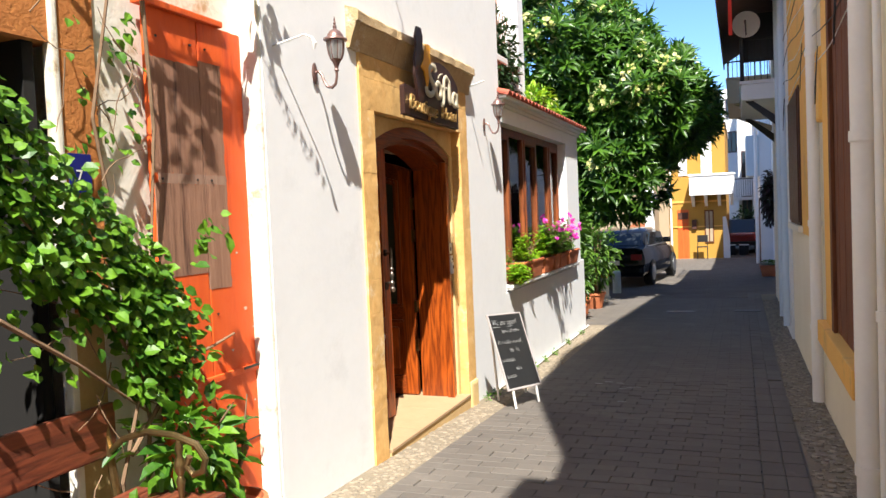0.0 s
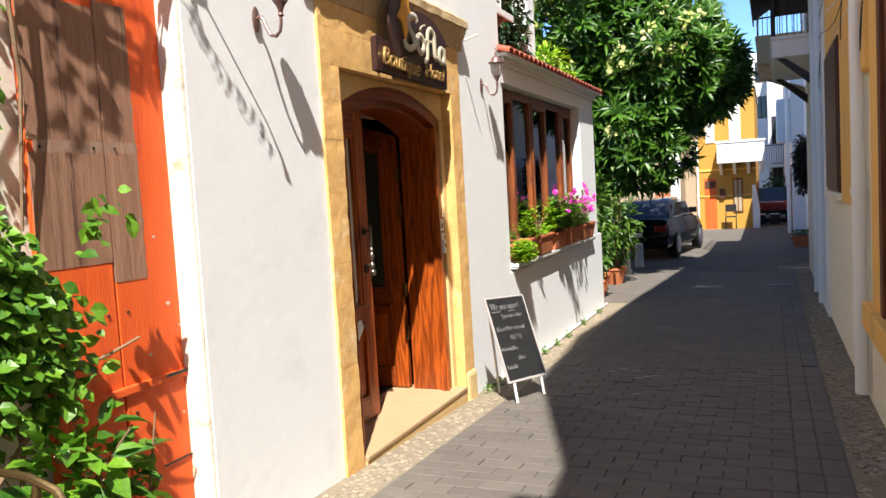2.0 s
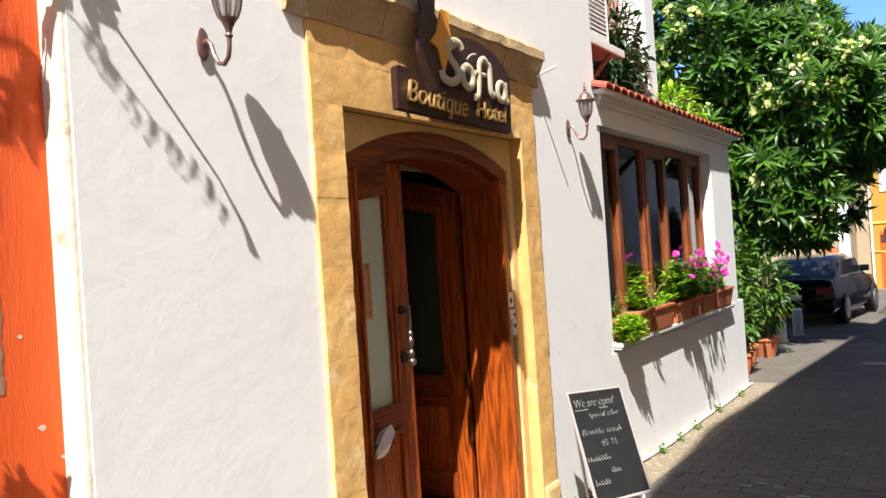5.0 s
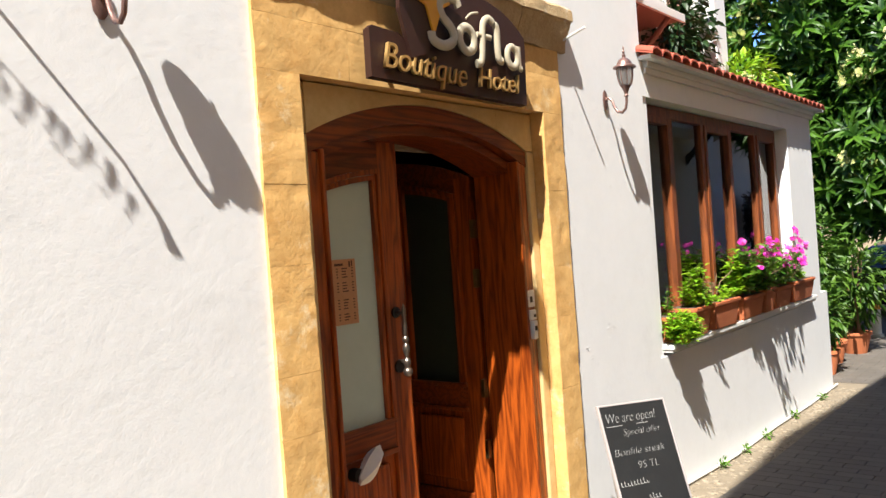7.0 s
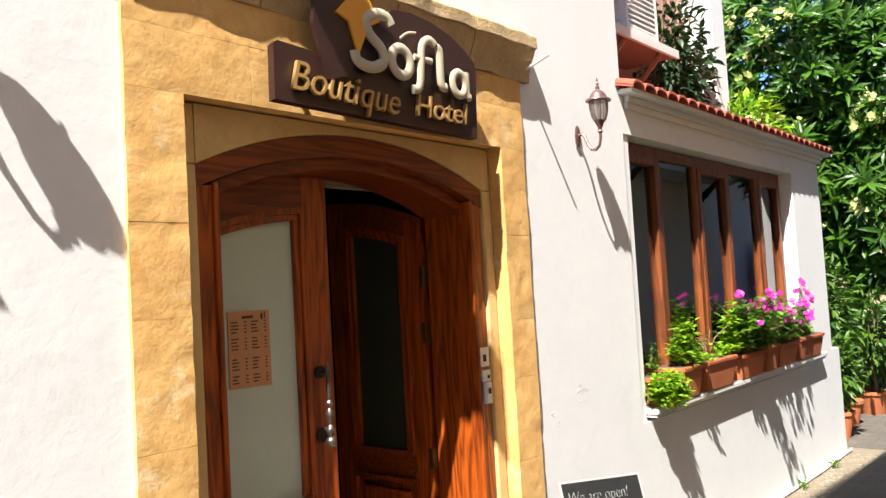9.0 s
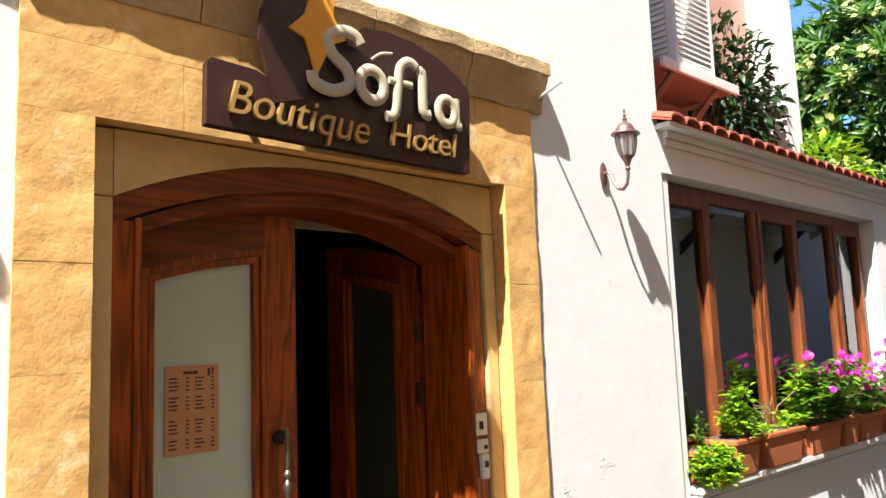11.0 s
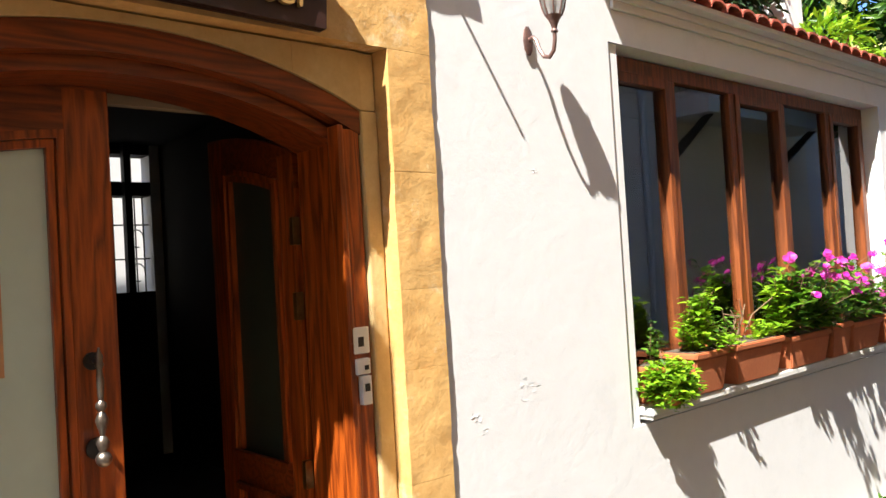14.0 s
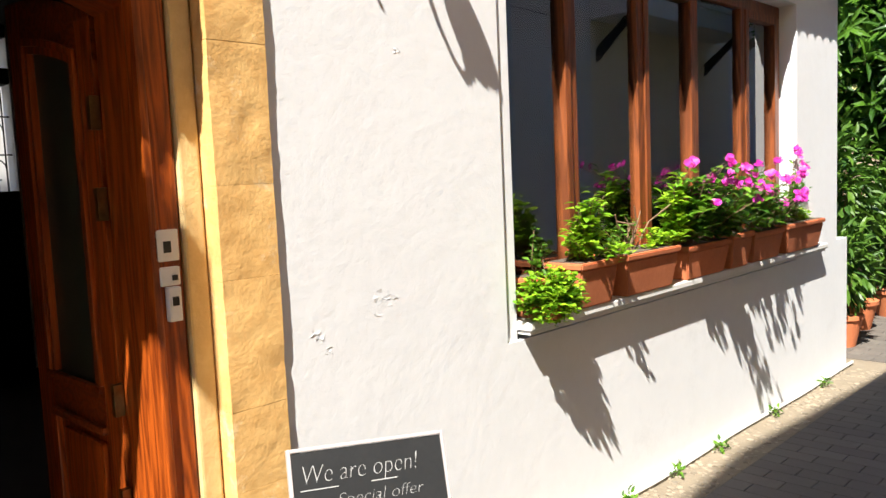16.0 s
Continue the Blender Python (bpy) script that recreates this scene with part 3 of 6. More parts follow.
for a, b in ((4.945, 5.48), (5.48, 6.02), (6.02, 6.565)):
    part("tile", bx(W - 0.55, W + 0.028, a + 0.002, b - 0.002, 0.205, 0.232, bevel=0.006), M_tilefloor, step)

# ---- door ----
FX = -2.43
door = struct("door_1", bx(FX - 0.29, FX, 4.995, 5.065, 0.232, 2.19, bevel=0.006), M_wood, "varnished oak double door under a low arch, one leaf open inward", "door")
part("jamb", bx(FX - 0.29, FX, 6.43, 6.50, 0.232, 2.19, bevel=0.006), M_wood, door)
part("jamb_bead", bx(FX - 0.05, FX + 0.012, 6.405, 6.43, 0.232, 2.2, bevel=0.006), M_wood, door)
part("jamb_bead", bx(FX - 0.05, FX + 0.012, 5.065, 5.085, 0.232, 2.2, bevel=0.006), M_wood, door)
bm = B()
arch_bar(bm, FX - 0.29, FX + 0.003, 4.992, 6.506, 2.252, 2.422, 0.080, 26)
part("arched_head", bm, M_woodY, door)
bm = B()
arch_bar(bm, FX - 0.29, FX - 0.05, 5.03, 6.465, 2.175, 2.345, 0.045, 26)
part("arched_stop", bm, M_woodY, door)


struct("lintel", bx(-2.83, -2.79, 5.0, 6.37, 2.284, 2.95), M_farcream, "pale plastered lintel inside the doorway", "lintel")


def door_leaf(parent, width, hinge_left):
    """One glazed leaf in its own plane: u across from the hinge, thickness along x. Curved top rail."""
    leaf = part("door_leaf", B(), M_wood, parent)
    th = 0.05
    yw = width

    def zt(u):
        g = 5.065 + u if hinge_left else 6.435 - u
        return arch_z(g, 5.03, 6.47, 2.155, 2.31) - 0.012
    sg = 1 if hinge_left else -1

    def b(name, u0, u1, z0, z1, x0, x1, m=M_wood, bev=0.006):
        a, c = sorted((sg * u0, sg * u1))
        return part(name, bx(x0, x1, a, c, z0, z1, bevel=bev), m, leaf)
    b("stile", 0, 0.11, 0.24, zt(0.05) - 0.02, -th, 0)
    b("stile", yw - 0.13, yw, 0.24, zt(yw - 0.08) - 0.005, -th, 0)
    b("rail", 0.11, yw - 0.13, 0.24, 0.40, -th, 0, M_woodY)
    b("rail", 0.11, yw - 0.13, 0.88, 1.0, -th, 0, M_woodY)
    b("lower_panel", 0.11, yw - 0.13, 0.40, 0.88, -th + 0.012, -0.02)
    b("raised_panel", 0.16, yw - 0.18, 0.46, 0.82, -0.02, 0.0, M_wood, 0.016)
    b("moulding", 0.11, yw - 0.13, 0.86, 0.885, -0.004, 0.016, M_woodY)
    b("moulding", 0.11, yw - 0.13, 0.995, 1.02, -0.004, 0.018, M_woodY)
    bm = B()
    u0, u1 = 0.0, yw
    n = 12
    us = [u0 + (u1 - u0) * i / n for i in range(n + 1)]
    prism(bm, [(sg * u, zt(u)) for u in us] + [(sg * u, zt(u) - 0.13) for u in us[::-1]], -th, -0.001)
    part("top_rail", bm, M_woodY, leaf)
    # glazing bead, stepped
    g0, g1 = 0.11, yw - 0.13
    for k, (inset, xo) in enumerate(((0.0, 0.014), (0.026, 0.006))):
        bm = B()
        for ua, ub in ((g0 + inset, g0 + inset + 0.022), (g1 - inset - 0.022, g1 - inset)):
            a, c = sorted((sg * ua, sg * ub))
            box(bm, -0.03, xo, a, c, 1.02, zt((ua + ub) / 2) - 0.147 - inset, 0.004)
        us = [g0 + inset + (g1 - g0 - 2 * inset) * i / 8 for i in range(9)]
        prism(bm, [(sg * u, zt(u) - 0.128 - inset) for u in us] + [(sg * u, zt(u) - 0.152 - inset) for u in us[::-1]], -0.03, xo)
        part("glazing_bead", bm, M_wood, leaf)
    us = [g0 + (g1 - g0) * i / 8 for i in range(9)]
    bm = B()
    prism(bm, [(sg * u, zt(u) - 0.14) for u in us] + [(sg * g1, 1.0), (sg * g0, 1.0)], -0.028, -0.018)
    # Same glass on both leaves; the open one gets the shade-coloured copy.
    part("frosted_pane", bm, M_frost if hinge_left else M_frost_shade, leaf, "frosted grey-green glass pane")
    return leaf


left = door_leaf(door, 0.69, True)
left.matrix_basis = pose(-2.665, 5.068, 0.0)
right = door_leaf(door, 0.665, False)
right.matrix_basis = pose(-2.755, 6.43, 0.0, 0, 0, -89)


def pull(parent, y, z, x):
    bm = B()
    prof = [(0.006, 0), (0.010, 0.015), (0.017, 0.028), (0.021, 0.042), (0.015, 0.055), (0.008, 0.062), (0.011, 0.075), (0.018, 0.095), (0.020, 0.108), (0.013, 0.122), (0.008, 0.130), (0.017, 0.142), (0.017, 0.152), (0.008, 0.162), (0.010, 0.180), (0.012, 0.215), (0.009, 0.250), (0.014, 0.262), (0.010, 0.272), (0.013, 0.285), (0.006, 0.300), (0.003, 0.312)]
    lathe(bm, [(r_ * 0.9, h_) for r_, h_ in prof], 16, (x + 0.05, y, z))
    for zz in (0.045, 0.272):
        tube(bm, [(x, y, z + zz), (x + 0.05, y, z + zz)], 0.008, 8)
    bmesh.ops.create_uvsphere(bm, u_segments=14, v_segments=8, radius=0.023, matrix=Matrix.Translation((x + 0.052, y, z - 0.004)))
    h = part("door_pull", bm, M_pewter, parent, "ornate pewter pull handle", smooth=True)
    for zz, rr in ((0.272, 0.026), (0.02, 0.030)):
        part("rose", tube(B(), [(x - 0.002, y - 0.004, z + zz), (x + 0.010, y - 0.004, z + zz)], rr, 16), M_iron, parent, smooth=True)


pull(left, 0.615, 1.225, 0.0)
bm = B()
for z in (1.82, 1.55, 0.95, 0.62):
    box(bm, -2.75, -2.725, 6.40, 6.432, z, z + 0.10, 0.003)
part("hinge", bm, M_brass, door, "dull brass hinges")
# menu taped on the glass
menu = thing("menu", "kraft paper menu sheet with brown printing taped on the door glass", "menu", (-2.679, 5.36, 1.62), 0)
part("sheet", bx(-0.001, 0.002, -0.092, 0.095, -0.143, 0.143), M_paper, menu)
bm = B()
for cx in (-0.045, 0.045):
    for i in range(19):
        if i in (4, 9, 10, 15):
            continue
        z = 0.10 - i * 0.0125
        w = rnd(0.020, 0.034)
        box(bm, 0.002, 0.0028, cx - 0.034, cx - 0.034 + w, z, z + 0.005)
        box(bm, 0.002, 0.0028, cx + 0.024, cx + 0.034, z, z + 0.005)
box(bm, 0.002, 0.0028, -0.03, 0.02, 0.115, 0.125)
box(bm, 0.002, 0.0028, 0.055, 0.064, 0.108, 0.133)
box(bm, 0.002, 0.0028, 0.070, 0.076, 0.112, 0.136)
tagged(part("print", bm, M_ink, menu), kind="stuff")
# gloved hand shaped door knocker
kn = thing("door_knocker", "silvery cast knocker like a draped shell on the lower door rail", "knocker", (-2.66, 5.36, 0.86))
bm = B()
pts = []
for i in range(9):
    a = i / 8
    ring = []
    for k in range(10):
        t = 2 * math.pi * k / 10
        r = (0.018 + 0.035 * math.sin(a * 2.6)) * (1 + 0.12 * math.cos(5 * t))
        ring.append(bm.verts.new((0.045 + r * 0.7 * math.cos(t), a * 0.13 - 0.03, -0.05 + 0.09 * a + r * math.sin(t))))
    pts.append(ring)
for a, b2 in zip(pts, pts[1:]):
    for k in range(10):
        bm.faces.new([a[k], a[(k + 1) % 10], b2[(k + 1) % 10], b2[k]])
bm.faces.new(pts[0])
bm.faces.new(pts[-1][::-1])
part("knocker_body", bm, M_whitepaint, kn, smooth=True)
bm = B()
tube(bm, [(-0.005, -0.02, -0.03), (0.04, -0.02, -0.03)], 0.03, 12)
part("plate", bm, M_iron, kn, smooth=True)
# switches on the jamb
sw = thing("bell_switch", "white plastic bell push with a small black figure", "switch", (FX, 6.452, 1.482))
part("plate", bx(0, 0.012, -0.036, 0.036, -0.044, 0.044, bevel=0.004), M_whitepaint, sw)
part("mark", bx(0.012, 0.0135, -0.010, 0.012, -0.02, 0.012), M_black, sw)
sw = thing("door_lock_box", "white plastic access box with black keys", "switch", (FX, 6.455, 1.355))
part("upper_case", bx(0, 0.02, -0.03, 0.028, 0.015, 0.068, bevel=0.006), M_whitepaint, sw)
part("lower_case", bx(0, 0.026, -0.014, 0.024, -0.085, 0.012, bevel=0.005), M_whitepaint, sw)
part("key", bx(0.026, 0.029, -0.004, 0.014, -0.04, -0.015), M_black, sw)
part("key", bx(0.02, 0.023, 0.002, 0.018, 0.03, 0.045), M_black, sw)

# ---- lobby behind ----
bm = B()
box(bm, W - 4.80, W - 4.78, 7.22, 7.27, 0.2, 2.7)
struct("lobby_window_post", bx(W - 4.80, W - 4.72, 7.36, 7.42, 1.66, 2.95), M_black, "dark window post at the back of the lobby", "window")

bm = B()
for y in (7.30, 7.49, 7.56):
    tube(bm, [(XB - 0.08, y, 1.66), (XB - 0.08, y, 2.5)], 0.007, 5)
for z in (1.95, 2.25):
    tube(bm, [(XB - 0.08, 7.21, z), (XB - 0.08, 7.61, z)], 0.007, 5)
    tube(bm, [(XB - 0.08, 7.50 + 0.06 * math.cos(a), z - 0.12 + 0.08 * math.sin(a)) for a in np.linspace(0, 5, 10)], 0.006, 5)
struct("window_grille", bm, M_iron, "scrolled iron grille in the back window of the lobby", "grille")

# ---- bay window ----
GX = -2.478
win = struct("window_1", bx(GX - 0.06, GX + 0.012, 7.91, 10.955, 2.59, 2.665, bevel=0.006), M_winwood, "wide brown wooden window of five tall panes", "window")
part("sill_rail", bx(GX - 0.06, GX + 0.012, 7.91, 10.955, 1.036, 1.10, bevel=0.006), M_winwood, win)
posts = [7.935, 8.50, 9.105, 9.72, 10.36, 10.925]
for i, y in enumerate(posts):
    w = 0.026 if i in (0, 5) else 0.03
    part("mullion", bx(GX - 0.055, GX + 0.012, y - w, y + w, 1.10, 2.59, bevel=0.006), M_winwood, win)
for i, (a, b) in enumerate(zip(posts, posts[1:])):
    a, b = a + 0.03, b - 0.03
    if i in (0, 2, 4):
        for name, y0, y1, z0, z1 in (("sash_stile", a, a + 0.045, 1.10, 2.59), ("sash_stile", b - 0.045, b, 1.10, 2.59), ("sash_rail", a + 0.045, b - 0.045, 1.10, 1.15), ("sash_rail", a + 0.045, b - 0.045, 2.54, 2.59)):
            part(name, bx(GX - 0.045, GX + 0.022, y0, y1, z0, z1, bevel=0.005), M_winwood, win)
    part("pane", bx(GX - 0.022, GX - 0.016, a, b, 1.105, 2.585), M_glass, win, "clear reflective window pane").visible_shadow = False
# light curtain behind
for y0, y1, lab, m in ((7.96, 8.46, "grey-green sheer curtain hanging in folds behind the window", M_sheer), (9.14, 9.42, "grey-green sheer curtain gathered behind the window", M_sheer), (10.40, 10.90, "plain cream curtain hanging behind the window", M_farwhite)):
    cur = thing("curtain", lab, "curtain", (GX - 0.16, y0, 1.02))
    bm = B()
    n = 40
    lo, hi = [], []
    for i in range(n + 1):
        x = 0.022 * math.sin(i * 0.9) + 0.008 * math.sin(i * 2.3)
        lo.append(bm.verts.new((x, (y1 - y0) * i / n, 0)))
        hi.append(bm.verts.new((x * 0.6, (y1 - y0) * i / n, 1.62)))
    for i in range(n):
        bm.faces.new([lo[i], lo[i + 1], hi[i + 1], hi[i]])
    ob = part("cloth", bm, m, cur, smooth=True)
    mod = ob.modifiers.new("thick", "SOLIDIFY")
    mod.thickness = 0.004
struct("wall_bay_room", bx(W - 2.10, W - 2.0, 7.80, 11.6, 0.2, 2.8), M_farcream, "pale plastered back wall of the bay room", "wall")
sofa = thing("sideboard", "dark wooden sideboard standing by the wall of the bay room", "sideboard", (W - 1.5, 9.0, 0.225))
part("body", bx(0, 0.5, 0, 1.9, 0.06, 1.28, bevel=0.01), M_darkwood, sofa)
part("top", bx(-0.02, 0.52, -0.02, 1.92, 1.28, 1.31, bevel=0.006), M_darkwood, sofa)
for yy in (0.04, 0.97):
    part("door", bx(0.5, 0.515, yy, yy + 0.89, 0.12, 1.24, bevel=0.004), M_darkwood, sofa)
for yy in (0.05, 1.8):
    part("leg", bx(0.02, 0.48, yy, yy + 0.05, 0.0, 0.06), M_darkwood, sofa)
# stepped white sill
sill = struct("window_sill", bx(W - 0.125, W + 0.062, 7.905, 11.40, 0.998, 1.034, bevel=0.007), M_whitepaint, "white painted stone sill with a moulded lower edge", "window sill")
part("lower_moulding", bx(W - 0.02, W + 0.050, 7.915, 11.38, 0.978, 0.998, bevel=0.006), M_whitepaint, sill)
# moulded band under the eave
bm = B()
box(bm, W, W + 0.035, 7.862, 11.86, 2.86, 2.90, 0.006)
box(bm, W, W + 0.02, 7.862, 11.86, 2.82, 2.86, 0.006)
struct("trim_eave", bm, M_whitepaint, "white moulded band under the tiled eave", "trim")

# ---- tiled eave of the bay ----
roof = struct("roof_bay", bx(W - 0.62, W + 0.09, 7.80, 12.0, 2.90, 2.925), M_farwhite, "small red clay tile roof over the bay", "roof")
slope = 0.30
rt = None
for row in range(4):
    for c in range(27):
        y = 7.84 + c * 0.155
        x1 = W + 0.12 - row * 0.20
        z1 = 2.93 + row * 0.20 * slope
        bm = B()
        n = 6
        ringA, ringB = [], []
        for k in range(n + 1):
            a = math.pi * k / n
            for ring, xx, zz, rr in ((ringA, x1, z1, 0.075), (ringB, x1 - 0.26, z1 + 0.26 * slope, 0.066)):
                ring.append(bm.verts.new((xx, y + rr * math.cos(a), zz + rr * 0.55 * math.sin(a))))
        inner = [[bm.verts.new(v.co + Vector((0, 0, -0.014))) for v in ring] for ring in (ringA, ringB)]
        for k in range(n):
            bm.faces.new([ringA[k], ringA[k + 1], ringB[k + 1], ringB[k]])
            bm.faces.new([inner[0][k], ringA[k], ringA[k + 1], inner[0][k + 1]][::-1])
            bm.faces.new([inner[0][k], inner[0][k + 1], inner[1][k + 1], inner[1][k]])
        part("roof_tile", bm, M_rooftile, roof)

# ---- things of the terrace over the bay ----
acs = thing("louvred_cabinet", "white louvred shutters closed over a wall unit above the bay", "shutter", (W - 0.9, 8.95, 3.66))
fr = part("frame", bx(0, 0.05, 0.0, 0.50, 0.0, 1.1, bevel=0.006), M_whitepaint, acs)
part("frame", bx(0.05, 0.42, 0.0, 0.03, 0.0, 1.1, bevel=0.004), M_whitepaint, acs)
part("frame", bx(0.05, 0.42, 0.50, 0.53, 0.0, 1.1, bevel=0.004), M_whitepaint, acs)
part("frame", bx(0.38, 0.42, 0.03, 0.50, 0.0, 0.05, bevel=0.004), M_whitepaint, acs)
for i in range(24):
    bm = B()
    box(bm, -0.004, 0.004, 0.03, 0.50, -0.024, 0.024)
    ob = part("slat", bm, M_whitepaint, acs)
    ob.matrix_basis = pose(0.40, 0, 0.08 + i * 0.042, 0, -35, 0)
for yy in (-0.015, 0.545):
    bm = B()
    for i in range(24):
        box(bm, 0.07, 0.36, yy - 0.006, yy + 0.006, 0.06 + i * 0.042, 0.085 + i * 0.042)
    part("side_louvre", bm, M_whitepaint, acs)
sh = thing("wooden_shelf", "weathered brown shelf on diagonal brackets under a shuttered unit", "shelf", (W - 0.9, 8.65, 3.54))
part("board", bx(0, 0.46, 0.0, 1.05, 0.05, 0.09, bevel=0.004), M_shelf, sh)
for y in (0.2, 0.8):
    bm = B()
    tube(bm, [(0.0, y, -0.40), (0.45, y, 0.05)], 0.025, 6)
    part("bracket", bm, M_shelf, sh)
part("edge", bx(0.46, 0.485, 0.0, 1.05, 0.03, 0.10, bevel=0.004), M_whitepaint, sh)
ws = struct("window_2", bx(W - 0.9, W - 0.86, 7.9, 8.75, 3.95, 5.4), M_darkwood, "upper window with a white frame over the bay", "window")
part("window_frame", bx(W - 0.86, W - 0.82, 8.68, 8.75, 3.9, 5.4), M_whitepaint, ws)


# ---- foliage ----
def leaf_cloud(bm, n, centre, radii, size, hang=0.3, shell=0.55, width=0.5):
    c = Vector(centre)
    for _ in range(n):
        u = unit()
        r = rnd(shell, 1.0)
        p = c + Vector((u.x * radii[0], u.y * radii[1], u.z * radii[2])) * r
        d = (u + unit() * 0.7 + Vector((0, 0, -hang))).normalized()
        l = size * rnd(0.6, 1.25)
        bulge(bm, l * width, l, p, d, (Vector((0, 0, 1)) + unit() * 0.5).normalized())


def rosette(bm, p, axis, n, l, w):
    """Long leaves that spread from a shoot's tip."""
    axis = axis.normalized()
    s = axis.orthogonal().normalized()
    t = axis.cross(s)
    a0 = rnd(0, 6.28)
    for i in range(n):
        a = a0 + i * 2.4
        o = rnd(0.35, 1.1)
        d = axis * rnd(0.2, 0.9) + (s * math.cos(a) + t * math.sin(a)) * o
        bulge(bm, w * rnd(0.8, 1.2), l * rnd(0.7, 1.15), p, d, axis, 0.18)


def flower(bm, p, axis, r):
    s = axis.orthogonal().normalized()
    t = axis.cross(s).normalized()
    c = bm.verts.new(p)
    for i in range(5):
        a = i * 2 * math.pi / 5
        e1 = bm.verts.new(p + (s * math.cos(a - 0.5) + t * math.sin(a - 0.5)) * r + axis * r * 0.15)
        e2 = bm.verts.new(p + (s * math.cos(a + 0.5) + t * math.sin(a + 0.5)) * r + axis * r * 0.15)
        bm.faces.new([c, e1, e2])


# big tree
tree = thing("tree", "spreading broadleaf tree with long glossy green leaves and pale blossom", "tree", (0, 0, 0))
bm = B()
trunk_pts = [(-3.35, 16.6, G(16.6) - 0.05), (-3.32, 16.58, 0.5), (-3.22, 16.5, 1.2), (-3.15, 16.45, 1.9), (-3.2, 16.4, 2.8)]
tube(bm, trunk_pts, [0.20, 0.16, 0.14, 0.13, 0.10], 10)
blobs = [((-3.5, 16.4, 4.7), (1.75, 2.2, 1.85)), ((-1.95, 16.0, 3.75), (1.35, 1.6, 1.15)), ((-2.5, 15.9, 2.55), (1.15, 1.4, 1.05)),
         ((-4.6, 16.6, 4.6), (1.6, 2.0, 1.9)), ((-1.25, 16.1, 3.45), (0.72, 1.1, 0.72)), ((-3.9, 15.6, 3.1), (1.4, 1.5, 1.2)), ((-2.6, 16.2, 4.75), (1.1, 1.5, 0.85))]
for c, r in blobs:
    c = Vector(c)
    tube(bm, [(-3.2, 16.45, 1.7 + rnd(0, 0.8)), (c + Vector((-3.2, 16.45, 2.2))) / 2, c], [0.09, 0.06, 0.03], 7)
    for _ in range(6):
        u = unit()
        tube(bm, [c, c + Vector((u.x * r[0], u.y * r[1], u.z * r[2])) * 0.8], [0.03, 0.012], 5)
part("trunk", bm, M_bark, tree, "grey-brown trunk and limbs")
bm, bl = B(), B()
for (c, r), n in zip(blobs, (780, 560, 420, 420, 260, 420, 380)):
    c = Vector(c)
    for _ in range(n):
        u = unit()
        if u.y > 0.55:
            u.y = -u.y
        k = rnd(0.6, 1.0) ** 0.5 * (1.14 if rnd(0, 1) < 0.14 else 1.0)
        p = c + Vector((u.x * r[0], u.y * r[1], u.z * r[2])) * (k + 0.1 * noise.noise(u * 3))
        ax = (u + Vector((0, 0, 0.5)) + unit() * 0.4).normalized()
        rosette(bm, p, ax, random.randint(8, 11), 0.31, 0.064)
        if u.z > -0.2 and noise.noise(p * 0.9) > -0.05 and rnd(0, 1) < 0.55:
            for _ in range(10):
                flower(bl, p + ax * 0.11 + unit() * 0.09, (ax + unit() * 0.5).normalized(), 0.042)
part("crown", bm, M_leaf_tree, tree, "dense crown of long glossy leaves")
part("blossom", bl, M_blossom, tree, "small cream blossom clusters")


def bush(name, label, at, radii, n, size, material, width=0.45, z0=0.1, stems=7):
    ob = thing(name, label, "shrub", at)
    bm = B()
    for _ in range(stems):
        u = unit()
        tube(bm, [(rnd(-.05, .05), rnd(-.05, .05), -0.02), (u.x * radii[0] * .4, u.y * radii[1] * .4, z0 + radii[2] * 0.8), (u.x * radii[0] * .7, u.y * radii[1] * .7, z0 + radii[2] * (1.2 + 0.4 * u.z))], [0.02, 0.014, 0.006], 5)
    part("stem", bm, M_twig, ob)
    bm = B()
    leaf_cloud(bm, n, (0, 0, z0 + radii[2]), radii, size, shell=0.35, width=width)
    part("leaves", bm, material, ob)
    return ob


bush("shrub", "tall dark green shrub beside the bay wall", (-2.95, 13.4, G(13.4)), (0.42, 0.7, 1.05), 1500, 0.16, M_leaf_bush, 0.38)
bush("shrub", "bright green shrub with yellowish tips by the lane", (-2.62, 14.5, G(14.5)), (0.42, 0.6, 0.62), 1000, 0.13, M_leaf_bush, 0.4, 0.35)
bush("shrub", "dark green shrub in shade under the tree", (-3.35, 15.2, G(15.2)), (0.7, 0.9, 1.25), 1500, 0.18, M_leaf_tree, 0.35)
bush("shrub", "low leafy plant in a pot at the foot of the bay", (-2.62, 12.75, G(12.75) + 0.28), (0.26, 0.3, 0.42), 380, 0.14, M_leaf_bush, 0.3, 0.0)
climb = thing("climbing_plant", "dark leafed climber hanging on the pink terrace wall", "climbing plant", (W - 0.85, 10.25, 2.95))
bm = B()
leaf_cloud(bm, 1300, (0.12, 0.1, 0.72), (0.22, 0.75, 0.80), 0.10, shell=0.2)
part("leaves", bm, M_leaf_dark, climb)
bm = B()
for _ in range(12):
    y = rnd(-0.5, 0.5)
    tube(bm, [(0.05, y, 0.0), (0.1, y + rnd(-.2, .2), 0.7), (0.15, y + rnd(-.4, .4), 1.45)], 0.008, 5)
part("stem", bm, M_twig, climb)
bush("terrace_plant", "bushy green plant with cream flowers on the terrace edge", (-2.95, 11.7, 3.0), (0.32, 0.5, 0.32), 420, 0.14, M_leaf_lime, 0.3, 0.0)


